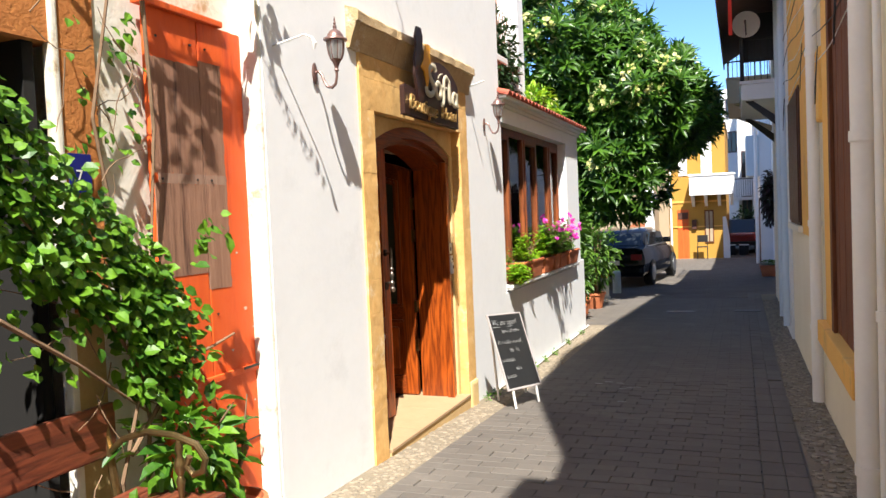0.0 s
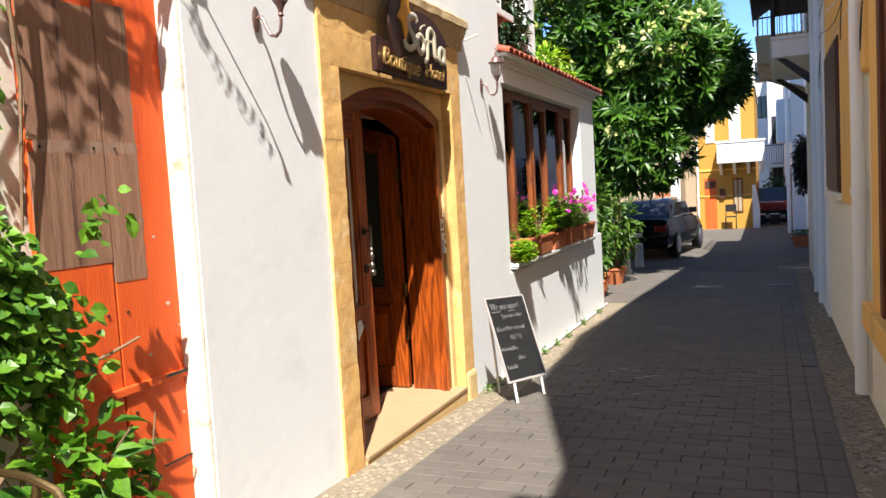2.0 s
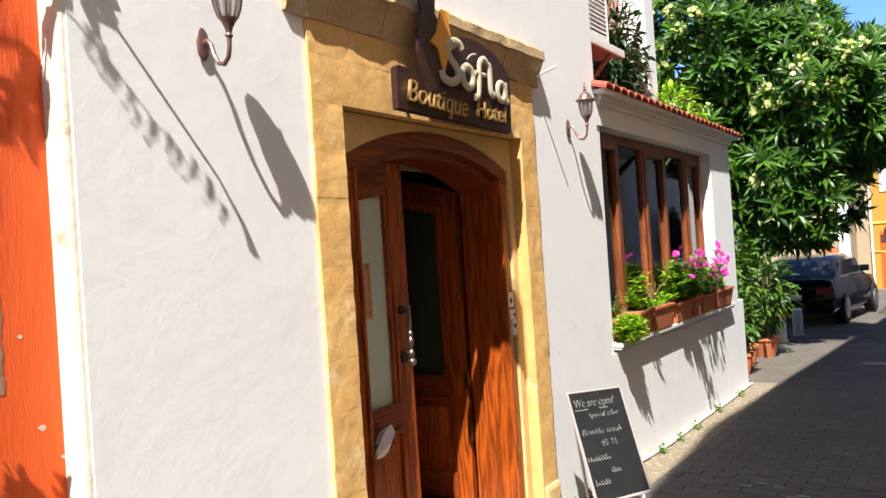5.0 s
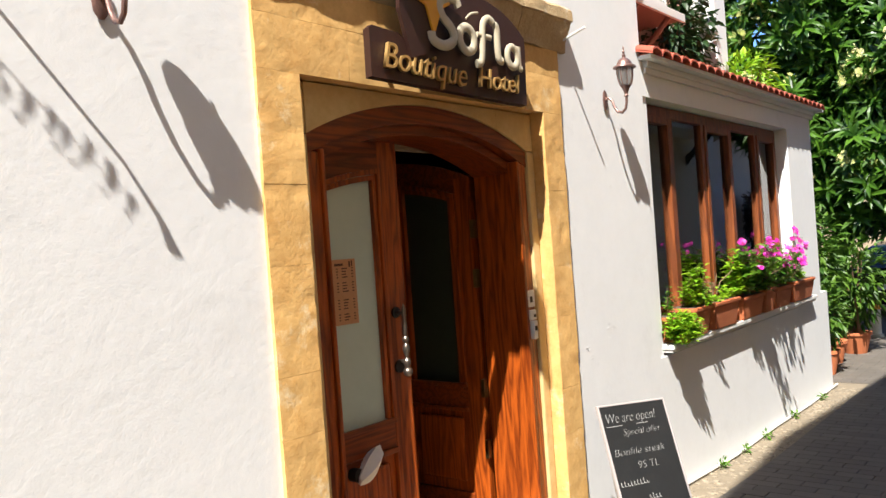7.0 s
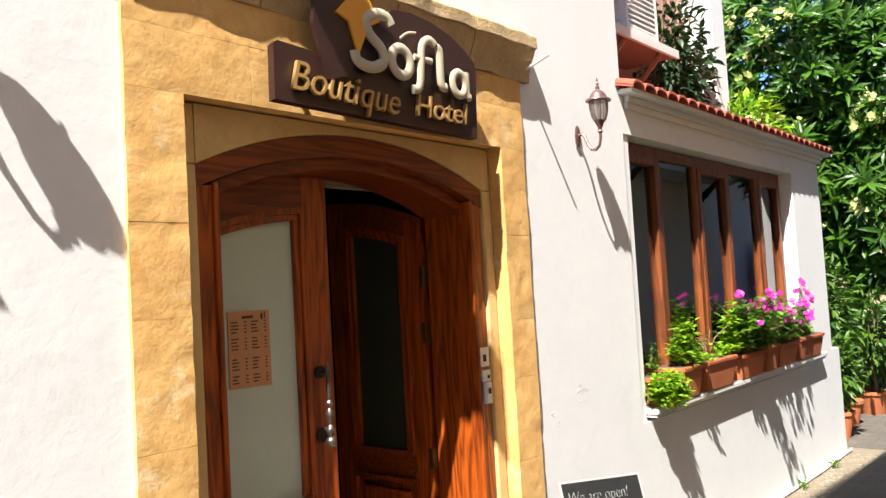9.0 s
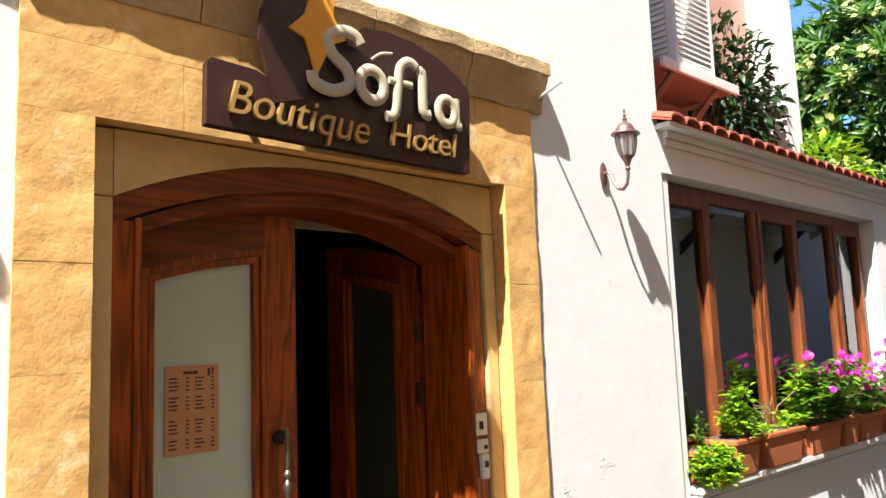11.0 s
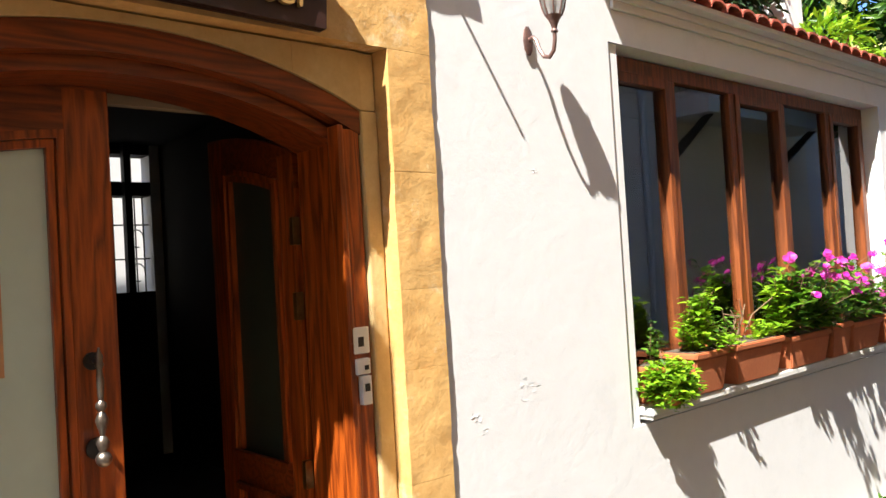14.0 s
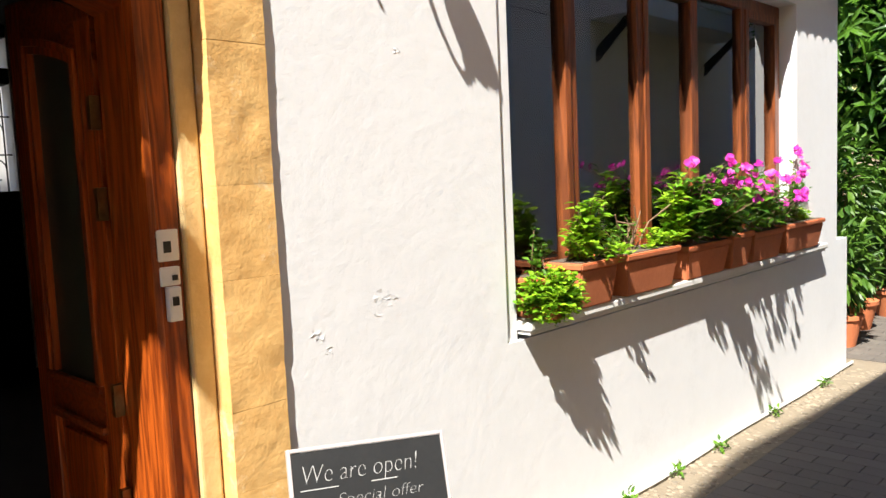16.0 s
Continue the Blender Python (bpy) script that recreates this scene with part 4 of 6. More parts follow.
# ---- flower boxes on the sill ----
def planter(at, length, lab, tall=0.17, depth=0.17):
    ob = thing("planter", lab, "flower pot", at, 0, "flower pots on the window sill")
    bm = B()
    l0, l1, d0, d1 = length * 0.43, length * 0.5, depth * 0.38, depth * 0.5
    for (a, b, c, d, z0, z1) in ((l0, l1, d0, d1, 0.0, tall - 0.03), (l1 + 0.008, l1 + 0.012, d1 + 0.008, d1 + 0.012, tall - 0.03, tall)):
        q = [[bm.verts.new((sx * dd, sy * ll, z)) for sx, sy in ((-1, -1), (1, -1), (1, 1), (-1, 1))] for ll, dd, z in ((a, c, z0), (b, d, z1))]
        bm.faces.new(q[0][::-1])
        bm.faces.new(q[1])
        for i in range(4):
            bm.faces.new([q[0][i], q[0][(i + 1) % 4], q[1][(i + 1) % 4], q[1][i]])
    bmesh.ops.bevel(bm, geom=list(bm.edges), offset=0.006, segments=2, affect="EDGES")
    part("pot", bm, M_terra, ob)
    part("soil", bx(-d1 + 0.01, d1 - 0.01, -l1 + 0.01, l1 - 0.01, tall - 0.005, tall + 0.004), M_bark, ob)
    return ob


SX, SZ = W - 0.005, 1.036


def sprig(bm, st, root, tip, n, size, spread, broad=0.62):
    """A stalk from root to tip with leaves in pairs up its length and a tuft at its end."""
    root, tip = Vector(root), Vector(tip)
    bend = (root + tip) / 2 + Vector((rnd(-0.02, 0.02), rnd(-0.02, 0.02), 0.02))
    tube(st, [root, bend, tip], [0.0028, 0.0022, 0.0014], 4)
    for i in range(n):
        f = 0.25 + 0.75 * (i + 1) / n
        p = root.lerp(bend, f * 2) if f < 0.5 else bend.lerp(tip, f * 2 - 1)
        d = (Vector((math.cos(i * 2.4), math.sin(i * 2.4), rnd(-0.1, 0.7))) + unit() * 0.35).normalized()
        l = size * rnd(0.75, 1.25)
        bulge(bm, l * broad, l, p + unit() * spread, d, Vector((0, 0, 1)) + unit() * 0.3, 0.15)


def flower_head(fl, p, r, n):
    for _ in range(n):
        flower(fl, p + unit() * r * 0.9, (Vector((0.8, -0.5, 0.6)) + unit() * 0.6).normalized(), r)


# centre, length, height, depth, label, then clumps: (material key, dy, dx, reach out, height, stalks, leaf, flowers)
plant_specs = [
    (8.06, 0.22, 0.17, 0.15, "small terracotta pot with thin dry stalks at the sill end", [("vine", 0.0, -0.02, 0.04, 0.20, 7, 0.034, 0)]),
    (8.375, 0.29, 0.20, 0.19, "terracotta pot with a bushy light green herb", [("lime", -0.04, 0.04, 0.10, 0.29, 52, 0.046, 0), ("lime", 0.14, 0.08, 0.12, 0.05, 12, 0.038, 0)]),
    (8.85, 0.50, 0.20, 0.19, "long terracotta planter with bare grey stalks and a few herbs", [("lime", 0.17, 0.03, 0.08, 0.10, 13, 0.04, 0), ("vine", -0.05, -0.05, 0.03, 0.18, 8, 0.03, 0)]),
    (9.46, 0.50, 0.18, 0.18, "terracotta planter with dense green leaves and magenta flowers", [("lime", -0.30, 0.03, 0.10, 0.38, 34, 0.052, 0), ("vine", -0.12, 0.05, 0.24, 0.42, 60, 0.066, 10), ("vine", 0.10, 0.08, 0.30, 0.30, 38, 0.064, 6)]),
    (9.87, 0.27, 0.20, 0.20, "square bright terracotta pot with green leaves and pink flowers", [("vine", 0.0, 0.04, 0.24, 0.38, 34, 0.06, 8)]),
    (10.27, 0.46, 0.18, 0.18, "terracotta planter with many magenta flowers", [("vine", -0.08, 0.04, 0.26, 0.33, 36, 0.058, 9), ("vine", 0.14, 0.03, 0.16, 0.26, 24, 0.054, 6)]),
    (10.89, 0.66, 0.19, 0.19, "long terracotta planter with pink flowers and low yellow-green leaves", [("vine", -0.20, 0.03, 0.14, 0.30, 20, 0.05, 7), ("vine", 0.0, 0.02, 0.06, 0.50, 5, 0.05, 5), ("lime", 0.12, 0.0, 0.06, 0.06, 18, 0.036, 0)]),
]
LEAVES = {"lime": M_leaf_lime, "vine": M_leaf_vine}
for y, l, tall, depth, lab, clumps in plant_specs:
    ob = planter((SX, y, SZ), l, lab, tall, depth)
    bms = {"lime": B(), "vine": B()}
    st, fl = B(), B()
    for key, dy, dx, reach, high, stalks, leaf, heads in clumps:
        for k in range(stalks):
            ry = random.gauss(0, 0.35) * l * 0.35
            rr = rnd(0.3, 1.0)
            tip = (dx + rnd(-0.05, 1.0) * reach * rr, dy + ry + rnd(-0.05, 0.05), tall + high * (rr if rnd(0, 1) < 0.7 else rr * 0.5) + rnd(-0.03, 0.02))
            sprig(bms[key], st, (rnd(-0.04, 0.04), max(-l * 0.45, min(l * 0.45, dy + ry * 0.4)), tall - 0.01), tip, 11 if key == "vine" else 13, leaf, 0.022)
        for k in range(heads):
            p = Vector((dx + reach * rnd(0.1, 1.1), dy + random.gauss(0, 0.09), tall + high * rnd(0.55, 1.08)))
            tube(st, [(0, dy, tall), (p.x * 0.6, p.y, p.z - 0.08), p], 0.0018, 4)
            flower_head(fl, p, 0.020, random.randint(3, 5))
    for key, bm in bms.items():
        if len(bm.verts):
            part("leaves", bm, LEAVES[key], ob, "yellow-green leaves" if key == "lime" else "fresh green leaves")
        else:
            bm.free()
    if y == 8.85:
        for k in range(7):
            a, b = rnd(-0.18, 0.0), rnd(-0.2, 0.2)
            tube(st, [(0.0, a, tall), (rnd(-.04, .05), a + b * 0.6, tall + 0.13), (rnd(-.04, .08), a + b + rnd(-.08, .08), tall + rnd(0.12, 0.24))], 0.0035, 5)
    tagged(part("stem", st, M_twig, ob), kind="stuff")
    if len(fl.verts):
        tagged(part("blossom", fl, M_flower, ob, "magenta five-petalled flowers"), kind="stuff")
    else:
        fl.free()
# the low tuft at the near end of the sill
tuft = thing("sill_herb", "bright lime green parsley tuft spilling over the sill end", "plant", (W + 0.085, 8.02, 1.036))
bm, st = B(), B()
for _ in range(150):
    u = unit()
    sprig(bm, st, (0, rnd(-0.03, 0.03), 0.05), (u.x * 0.115, -0.005 + u.y * 0.175, 0.09 + u.z * 0.11), 10, 0.031, 0.016, 0.8)
part("leaves", bm, M_leaf_lime, tuft)
tagged(part("stem", st, M_leaf_vine, tuft), kind="stuff")
part("pot", lathe(B(), [(0.035, 0), (0.042, 0.05), (0.046, 0.055)], 14), M_terra, tuft)


# ---- wall lamps ----
def wall_lamp(at):
    ob = thing("wall_lantern", "copper-coloured wall lantern on a curled arm with ribbed clear glass", "wall lamp", at, 0, "lanterns on the hotel wall")
    ob.scale = (0.69, 0.80, 0.80)
    bm = B()
    lathe(bm, [(0.012, -0.075), (0.03, -0.05), (0.036, 0), (0.03, 0.045), (0.010, 0.07)], 12)
    for v in bm.verts:
        v.co.x = 0.012 + v.co.x * 0.35
    part("backplate", bm, M_copper, ob, smooth=True)
    bm = B()
    arm = [(0.02, 0, 0), (0.05, 0, 0.008), (0.075, 0, -0.015), (0.095, 0, -0.065), (0.125, 0, -0.105), (0.165, 0, -0.115), (0.198, 0, -0.09), (0.21, 0, -0.045), (0.212, 0, -0.005)]
    tube(bm, arm, 0.011, 8)
    part("arm", bm, M_copper, ob, smooth=True)
    bm = B()
    lathe(bm, [(0.012, -0.01), (0.02, 0.0), (0.013, 0.012), (0.018, 0.03), (0.03, 0.055), (0.045, 0.075), (0.028, 0.078)], 14, (0.212, 0, 0))
    part("cup", bm, M_copper, ob, smooth=True)
    bm = B()
    prof = [(0.043, 0.075), (0.058, 0.11), (0.066, 0.15), (0.068, 0.19), (0.066, 0.205)]
    for k in range(8):
        a = 2 * math.pi * k / 8
        tube(bm, [(0.212 + r * math.cos(a), r * math.sin(a), h) for r, h in prof], 0.0045, 5)
    part("rib", bm, M_copper, ob, smooth=True)
    bm = B()
    rings = [[bm.verts.new((0.212 + (r - 0.004) * math.cos(2 * math.pi * k / 16), (r - 0.004) * math.sin(2 * math.pi * k / 16), h)) for k in range(16)] for r, h in prof]
    for r0, r1 in zip(rings, rings[1:]):
        for k in range(16):
            bm.faces.new([r0[k], r0[(k + 1) % 16], r1[(k + 1) % 16], r1[k]])
    part("glass", bm, M_lampglass, ob, smooth=True)
    bm = B()
    lathe(bm, [(0.016, 0.078), (0.018, 0.12), (0.022, 0.125), (0.020, 0.18), (0.010, 0.2)], 12, (0.212, 0, 0))
    part("bulb", bm, M_whitepaint, ob, smooth=True)
    bm = B()
    lathe(bm, [(0.075, 0.20), (0.095, 0.205), (0.092, 0.215), (0.066, 0.225), (0.058, 0.245), (0.04, 0.268), (0.022, 0.275), (0.014, 0.285), (0.016, 0.30), (0.007, 0.31), (0.012, 0.322), (0.005, 0.335), (0.008, 0.345), (0.002, 0.365)], 16, (0.212, 0, 0))
    part("cap", bm, M_copper, ob, smooth=True)


wall_lamp((W + 0.002, 4.185, 2.585))
wall_lamp((W + 0.002, 7.29, 2.59))

# thin bracket rod with hooks near the corner, and the pins by the cornice
rod = thing("iron_rod_bracket", "thin white rusty rod bracket bent from the wall", "bracket", (W, 3.80, 2.66))
bm = B()
tube(bm, [(0, -0.02, 0.0), (0.16, 0.03, 0.05), (0.20, 0.035, 0.03), (0.215, 0.035, 0.0), (0.21, 0.035, -0.03)], [0.005, 0.005, 0.008, 0.012, 0.005], 8)
part("rod", bm, M_whitepaint, rod)
pin = thing("wall_pin", "short white rod projecting beside the cornice", "pin", (W + 0.015, 6.80, 2.86))
part("pin_rod", tube(B(), [(0, 0, 0), (0.17, -0.02, 0.04)], 0.007, 6), M_whitepaint, pin)

# ---- unseen board square to the wall, added to shadow the door reveal ----
pb = thing("shadow_board", "unseen board added to cast a shadow on the door reveal", "sign board", (-1.72, 4.495, 4.13))
part("panel", bx(-0.24, 0.145, -0.008, 0.008, 0.0, 0.45, bevel=0.0), M_sign, pb)
part("rod", tube(B(), [(W + 1.72, 0, 0.50), (0.14, 0, 0.50)], 0.006, 6), M_iron, pb)
for x in (-0.2, 0.1):
    part("hanger", tube(B(), [(x, 0, 0.44), (x, 0, 0.505)], 0.003, 5), M_iron, pb)

# ---- sign ----
PX = -2.262
sign = thing("hotel_sign", "dark brown shaped sign board with gilt letters over the portal", "sign", (PX, 5.0, 2.45))
out = [(0.195, 0.01), (0.198, 0.20), (0.215, 0.212), (0.36, 0.205), (0.45, 0.165), (0.50, 0.16), (0.56, 0.20), (0.62, 0.34), (0.78, 0.45), (0.88, 0.46), (1.0, 0.45), (1.12, 0.42), (1.22, 0.37), (1.28, 0.325), (1.285, 0.28), (1.268, -0.005)]
part("board", prism(B(), out, 0.0, 0.022), M_sign, sign)
part("board_edge", prism(B(), [(y * 1.0 + (0.003 if y < 0.7 else -0.003), z - 0.002) for y, z in out], -0.014, 0.0), M_sign, sign)
fig = [(0.50, 0.17), (0.47, 0.26), (0.44, 0.36), (0.45, 0.46), (0.49, 0.55), (0.48, 0.63), (0.52, 0.70), (0.58, 0.70), (0.61, 0.64), (0.60, 0.57), (0.66, 0.50), (0.70, 0.40), (0.66, 0.30), (0.60, 0.20)]
part("dark_emblem", prism(B(), [(y - 0.08, z - 0.06) for y, z in fig], 0.022, 0.04), M_sign, sign, "dark brown painted plain emblem")
star = [(0.60, 0.62), (0.56, 0.50), (0.50, 0.44), (0.56, 0.42), (0.60, 0.30), (0.66, 0.42), (0.72, 0.45), (0.67, 0.52), (0.68, 0.62)]
part("yellow_emblem", prism(B(), [(y - 0.04, z - 0.08) for y, z in star], 0.04, 0.05), M_orange, sign, "orange yellow painted plain emblem")


def stroke(pts, r, m, lab="", name="ivory_shape"):
    bm = B()
    fine = []
    for i in range(len(pts) - 1):
        p0, p1, p2, p3 = pts[max(i - 1, 0)], pts[i], pts[i + 1], pts[min(i + 2, len(pts) - 1)]
        for k in range(4):
            f = k / 4
            fine.append(tuple(0.5 * (2 * b_ + (c_ - a_) * f + (2 * a_ - 5 * b_ + 4 * c_ - d_) * f * f + (3 * b_ - a_ - 3 * c_ + d_) * f ** 3) for a_, b_, c_, d_ in zip(p0, p1, p2, p3)))
    fine.append(pts[-1])
    tube(bm, [(0.045, 0.545 + (y - 0.69) * 1.16, 0.14 + (z - 0.13) * 0.86) for y, z in fine], r * 0.95, 10)
    for v in bm.verts:
        v.co.x = 0.045 + (v.co.x - 0.045) * 0.55
    part(name, bm, m, sign, lab, smooth=True)


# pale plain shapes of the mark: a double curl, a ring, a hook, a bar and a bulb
stroke([(0.86, 0.40), (0.84, 0.43), (0.79, 0.43), (0.745, 0.39), (0.76, 0.33), (0.81, 0.28), (0.815, 0.22), (0.76, 0.185), (0.70, 0.20), (0.69, 0.24)], 0.024, M_ivory, "ivory curl shape")
stroke([(0.90 + 0.045 * math.cos(a), 0.245 + 0.062 * math.sin(a)) for a in [2 * math.pi * k / 14 for k in range(15)]], 0.022, M_ivory, "ivory ring shape")
stroke([(1.075, 0.37), (1.045, 0.385), (1.01, 0.35), (1.0, 0.26), (0.985, 0.15), (0.95, 0.13)], 0.02, M_ivory, "ivory hook shape")
stroke([(0.965, 0.285), (1.055, 0.285)], 0.014, M_ivory)
stroke([(1.085, 0.355), (1.10, 0.34), (1.10, 0.19), (1.125, 0.175)], 0.022, M_ivory, "ivory bar shape")
stroke([(1.20 + 0.036 * math.cos(a), 0.21 + 0.055 * math.sin(a)) for a in [2 * math.pi * k / 14 for k in range(15)]], 0.02, M_ivory, "ivory ring shape")
stroke([(1.245, 0.275), (1.245, 0.165), (1.26, 0.155)], 0.018, M_ivory)
stroke([(0.90, 0.35), (0.935, 0.385), (0.98, 0.40)], 0.006, M_ivory)


def letters(text, size, extrude, material, parent, name, m, shear=0.0, bold=0.0, width=None):
    cu = bpy.data.curves.new(name, "FONT")
    cu.body, cu.size, cu.extrude, cu.shear, cu.offset = text, size, extrude, shear, bold
    tmp = new(name + "_tmp", cu)
    bpy.context.view_layer.update()
    me = bpy.data.meshes.new_from_object(tmp.evaluated_get(bpy.context.evaluated_depsgraph_get()))
    bpy.data.objects.remove(tmp)
    ob = new(name, me)
    me.materials.clear()
    me.materials.append(material)
    if width:
        w = max(v.co.x for v in me.vertices)
        for v in me.vertices:
            v.co.x *= width / w
    ob.parent = parent
    ob.matrix_basis = m
    return ob


letters("Boutique", 0.15, 0.008, M_gold, sign, "lettering", pose(0.034, 0.245, 0.052, 90, 2.5, 90), 0.22, -0.0005, 0.53)
letters("Hotel", 0.13, 0.008, M_gold, sign, "lettering", pose(0.034, 0.86, 0.042, 90, 0, 90), 0.15, -0.0005, 0.33)
for y in (0.35, 1.1):
    part("bracket", bx(-0.085, -0.014, y, y + 0.02, 0.08, 0.10), M_iron, sign)

# ---- blackboard ----
bb = thing("pavement_blackboard", "white framed blackboard on a folding stand with chalk writing", "blackboard", (0, 0, 0))
BW = 0.485
BR, TR = Vector((-1.815, 6.978, 0.245)), Vector((-2.015, 7.108, 0.866))
ax_r = Vector((0.335, 0.94, -0.065)).normalized()
ax_u = TR - BR
ax_u = (ax_u - ax_r * ax_u.dot(ax_r))
BH = ax_u.length
ax_u.normalize()
ax_n = ax_r.cross(ax_u).normalized()
bbm = Matrix((ax_r, ax_u, ax_n)).transposed().to_4x4()
bbm.translation = BR - ax_r * BW
bb.matrix_basis = bbm
part("board", bx(0.012, BW - 0.012, 0.012, BH - 0.012, -0.012, 0.0), M_board, bb)
for nm, a in (("frame_bar", (0, 0.010, 0, BH)), ("frame_bar", (BW - 0.010, BW, 0, BH)), ("frame_bar", (0.010, BW - 0.010, 0, 0.016)), ("frame_bar", (0.010, BW - 0.010, BH - 0.011, BH))):
    part(nm, bx(a[0], a[1], a[2], a[3], -0.016, 0.004, bevel=0.003), M_boardframe, bb)
inv = bbm.inverted()
for u in (0.07, BW - 0.07):
    base = bbm @ Vector((u, 0.0, -0.01))
    foot = Vector((base.x, base.y, G(base.y) + 0.004)) + Vector((0.03, -0.03, 0))
    part("front_leg", tube(B(), [inv @ base, inv @ foot], 0.011, 8), M_whitepaint, bb)
for u in (0.03, BW - 0.03):
    base = bbm @ Vector((u, BH * 0.85, -0.02))
    foot = Vector((base.x, base.y, 0)) + Vector((-0.10, 0.22, 0)) + Vector((0.08, 0.0, 0))
    foot.z = G(foot.y) + 0.004
    part("back_leg", tube(B(), [inv @ base, inv @ foot], 0.010, 8), M_whitepaint, bb)
letters("We are open!", 0.075, 0.0006, M_chalk, bb, "chalk_writing", pose(0.03, BH - 0.10, 0.001), 0.2, -0.0022, 0.36)
letters("Special offer", 0.05, 0.0006, M_chalk, bb, "chalk_writing", pose(0.13, BH - 0.17, 0.001), 0.25, -0.0016, 0.27)
letters("Bonfile steak", 0.055, 0.0006, M_chalk, bb, "chalk_writing", pose(0.03, BH - 0.27, 0.001), 0.25, -0.0018, 0.36)
letters("95 TL", 0.055, 0.0006, M_chalk, bb, "chalk_writing", pose(0.17, BH - 0.345, 0.001), 0.15, -0.0018, 0.15)
bm = B()
box(bm, 0.03, 0.14, BH - 0.118, BH - 0.115, 0.0, 0.0015)
box(bm, 0.24, 0.32, BH - 0.118, BH - 0.115, 0.0, 0.0015)
for y, x0, n in ((0.42, 0.03, 9), (0.50, 0.2, 4), (0.56, 0.04, 6)):
    for i in range(n):
        box(bm, x0 + i * 0.022, x0 + i * 0.022 + 0.014, BH - y, BH - y + 0.003, 0.0, 0.0012)
        box(bm, x0 + i * 0.022, x0 + i * 0.022 + 0.003, BH - y, BH - y + rnd(0.012, 0.03), 0.0, 0.0012)
tagged(part("chalk_writing", bm, M_chalk, bb), kind="stuff")

# ---- painted plank shutter ----
sh = thing("plank_shutter", "heavy plank shutter, half flaking orange-red paint and half bare wood", "shutter", (-2.50, 2.99, 0.32))
for a, b in ((0.0, 0.33), (0.33, 0.745)):
    part("plank", bx(0.0, 0.035, a + 0.004, b - 0.004, 0.0, 2.38, bevel=0.005), M_red, sh)
for a, b, z0, z1, m in ((0.0, 0.33, 1.675, 2.17, M_bare), (0.332, 0.495, 1.675, 2.20, M_bare), (0.0, 0.33, 1.22, 1.63, M_bare), (0.332, 0.50, 1.14, 1.63, M_bare), (0.02, 0.33, 1.63, 1.675, M_bare_pale), (0.332, 0.50, 1.63, 1.675, M_bare_pale)):
    bm = B()
    n, ring = 26, []
    edge = [(a + 0.002 + (b - a - 0.005) * i / n, z0 + 0.004 * noise.noise(Vector((i * 0.9, z0 * 9, a)))) for i in range(n + 1)]
    edge += [(b - 0.003 + 0.007 * noise.noise(Vector((i * 0.7, b * 9, z1))) * (1 if b > 0.4 else 0), z0 + (z1 - z0) * i / n) for i in range(1, n)]
    edge += [(b - 0.003 - (b - a - 0.005) * i / n, z1 + 0.005 * noise.noise(Vector((i * 0.8, z1 * 7, a)))) for i in range(n + 1)]
    prism(bm, edge, 0.030, 0.0368)
    part("bare_wood_patch", bm, m, sh, "bare weathered brown wood")
for z in (0.62, 0.36, 1.02, 1.65, 2.26):
    for y in (0.05, 0.28, 0.38, 0.70):
        part("nail", tube(B(), [(0.034, y + rnd(-0.01, 0.01), z), (0.040, y, z)], 0.006, 7), M_iron, sh)
for y, z, w in ((0.60, 1.02, 0.012), (0.48, 0.83, 0.009), (0.66, 0.92, 0.007), (0.55, 1.30, 0.008), (0.64, 0.55, 0.006), (0.43, 0.47, 0.007), (0.68, 1.9, 0.006)):
    part("paint_chip", prism(B(), [(y + w * (1 + 0.4 * math.sin(3 * t)) * math.cos(t), z + w * 0.8 * math.sin(t)) for t in np.linspace(0, 5.4, 7)], 0.034, 0.0362), M_pebble_pale, sh, "pale chip in the paint")
part("edge_strip", bx(0.0, 0.044, 0.715, 0.748, 0.0, 2.38, bevel=0.004), M_red, sh)
part("ledge", bx(0.0, 0.05, 0.0, 0.74, 0.70, 0.735, bevel=0.006), M_red, sh)
part("ledge", bx(0.0, 0.06, -0.05, 0.50, 2.38, 2.41, bevel=0.005), M_red, sh)
part("strap_hinge", bx(0.05, 0.056, 0.54, 0.74, 0.722, 0.735), M_iron, sh)
part("strap_hinge", bx(0.037, 0.043, 0.50, 0.74, 0.36, 0.366), M_iron, sh)
struct("wall_shutter_base", bx(NX - 0.2, NX + 0.03, 2.95, 3.66, -0.1, 0.315), M_oldwhite, "worn limewashed plinth under the plank shutter", "wall")

struct("wall_corner_plaster", bx(NX - 0.02, W - 0.006, 3.655, 3.78, 0.05, 6.2, bevel=0.012), M_oldwhite, "chipped limewashed edge of the wall", "wall")

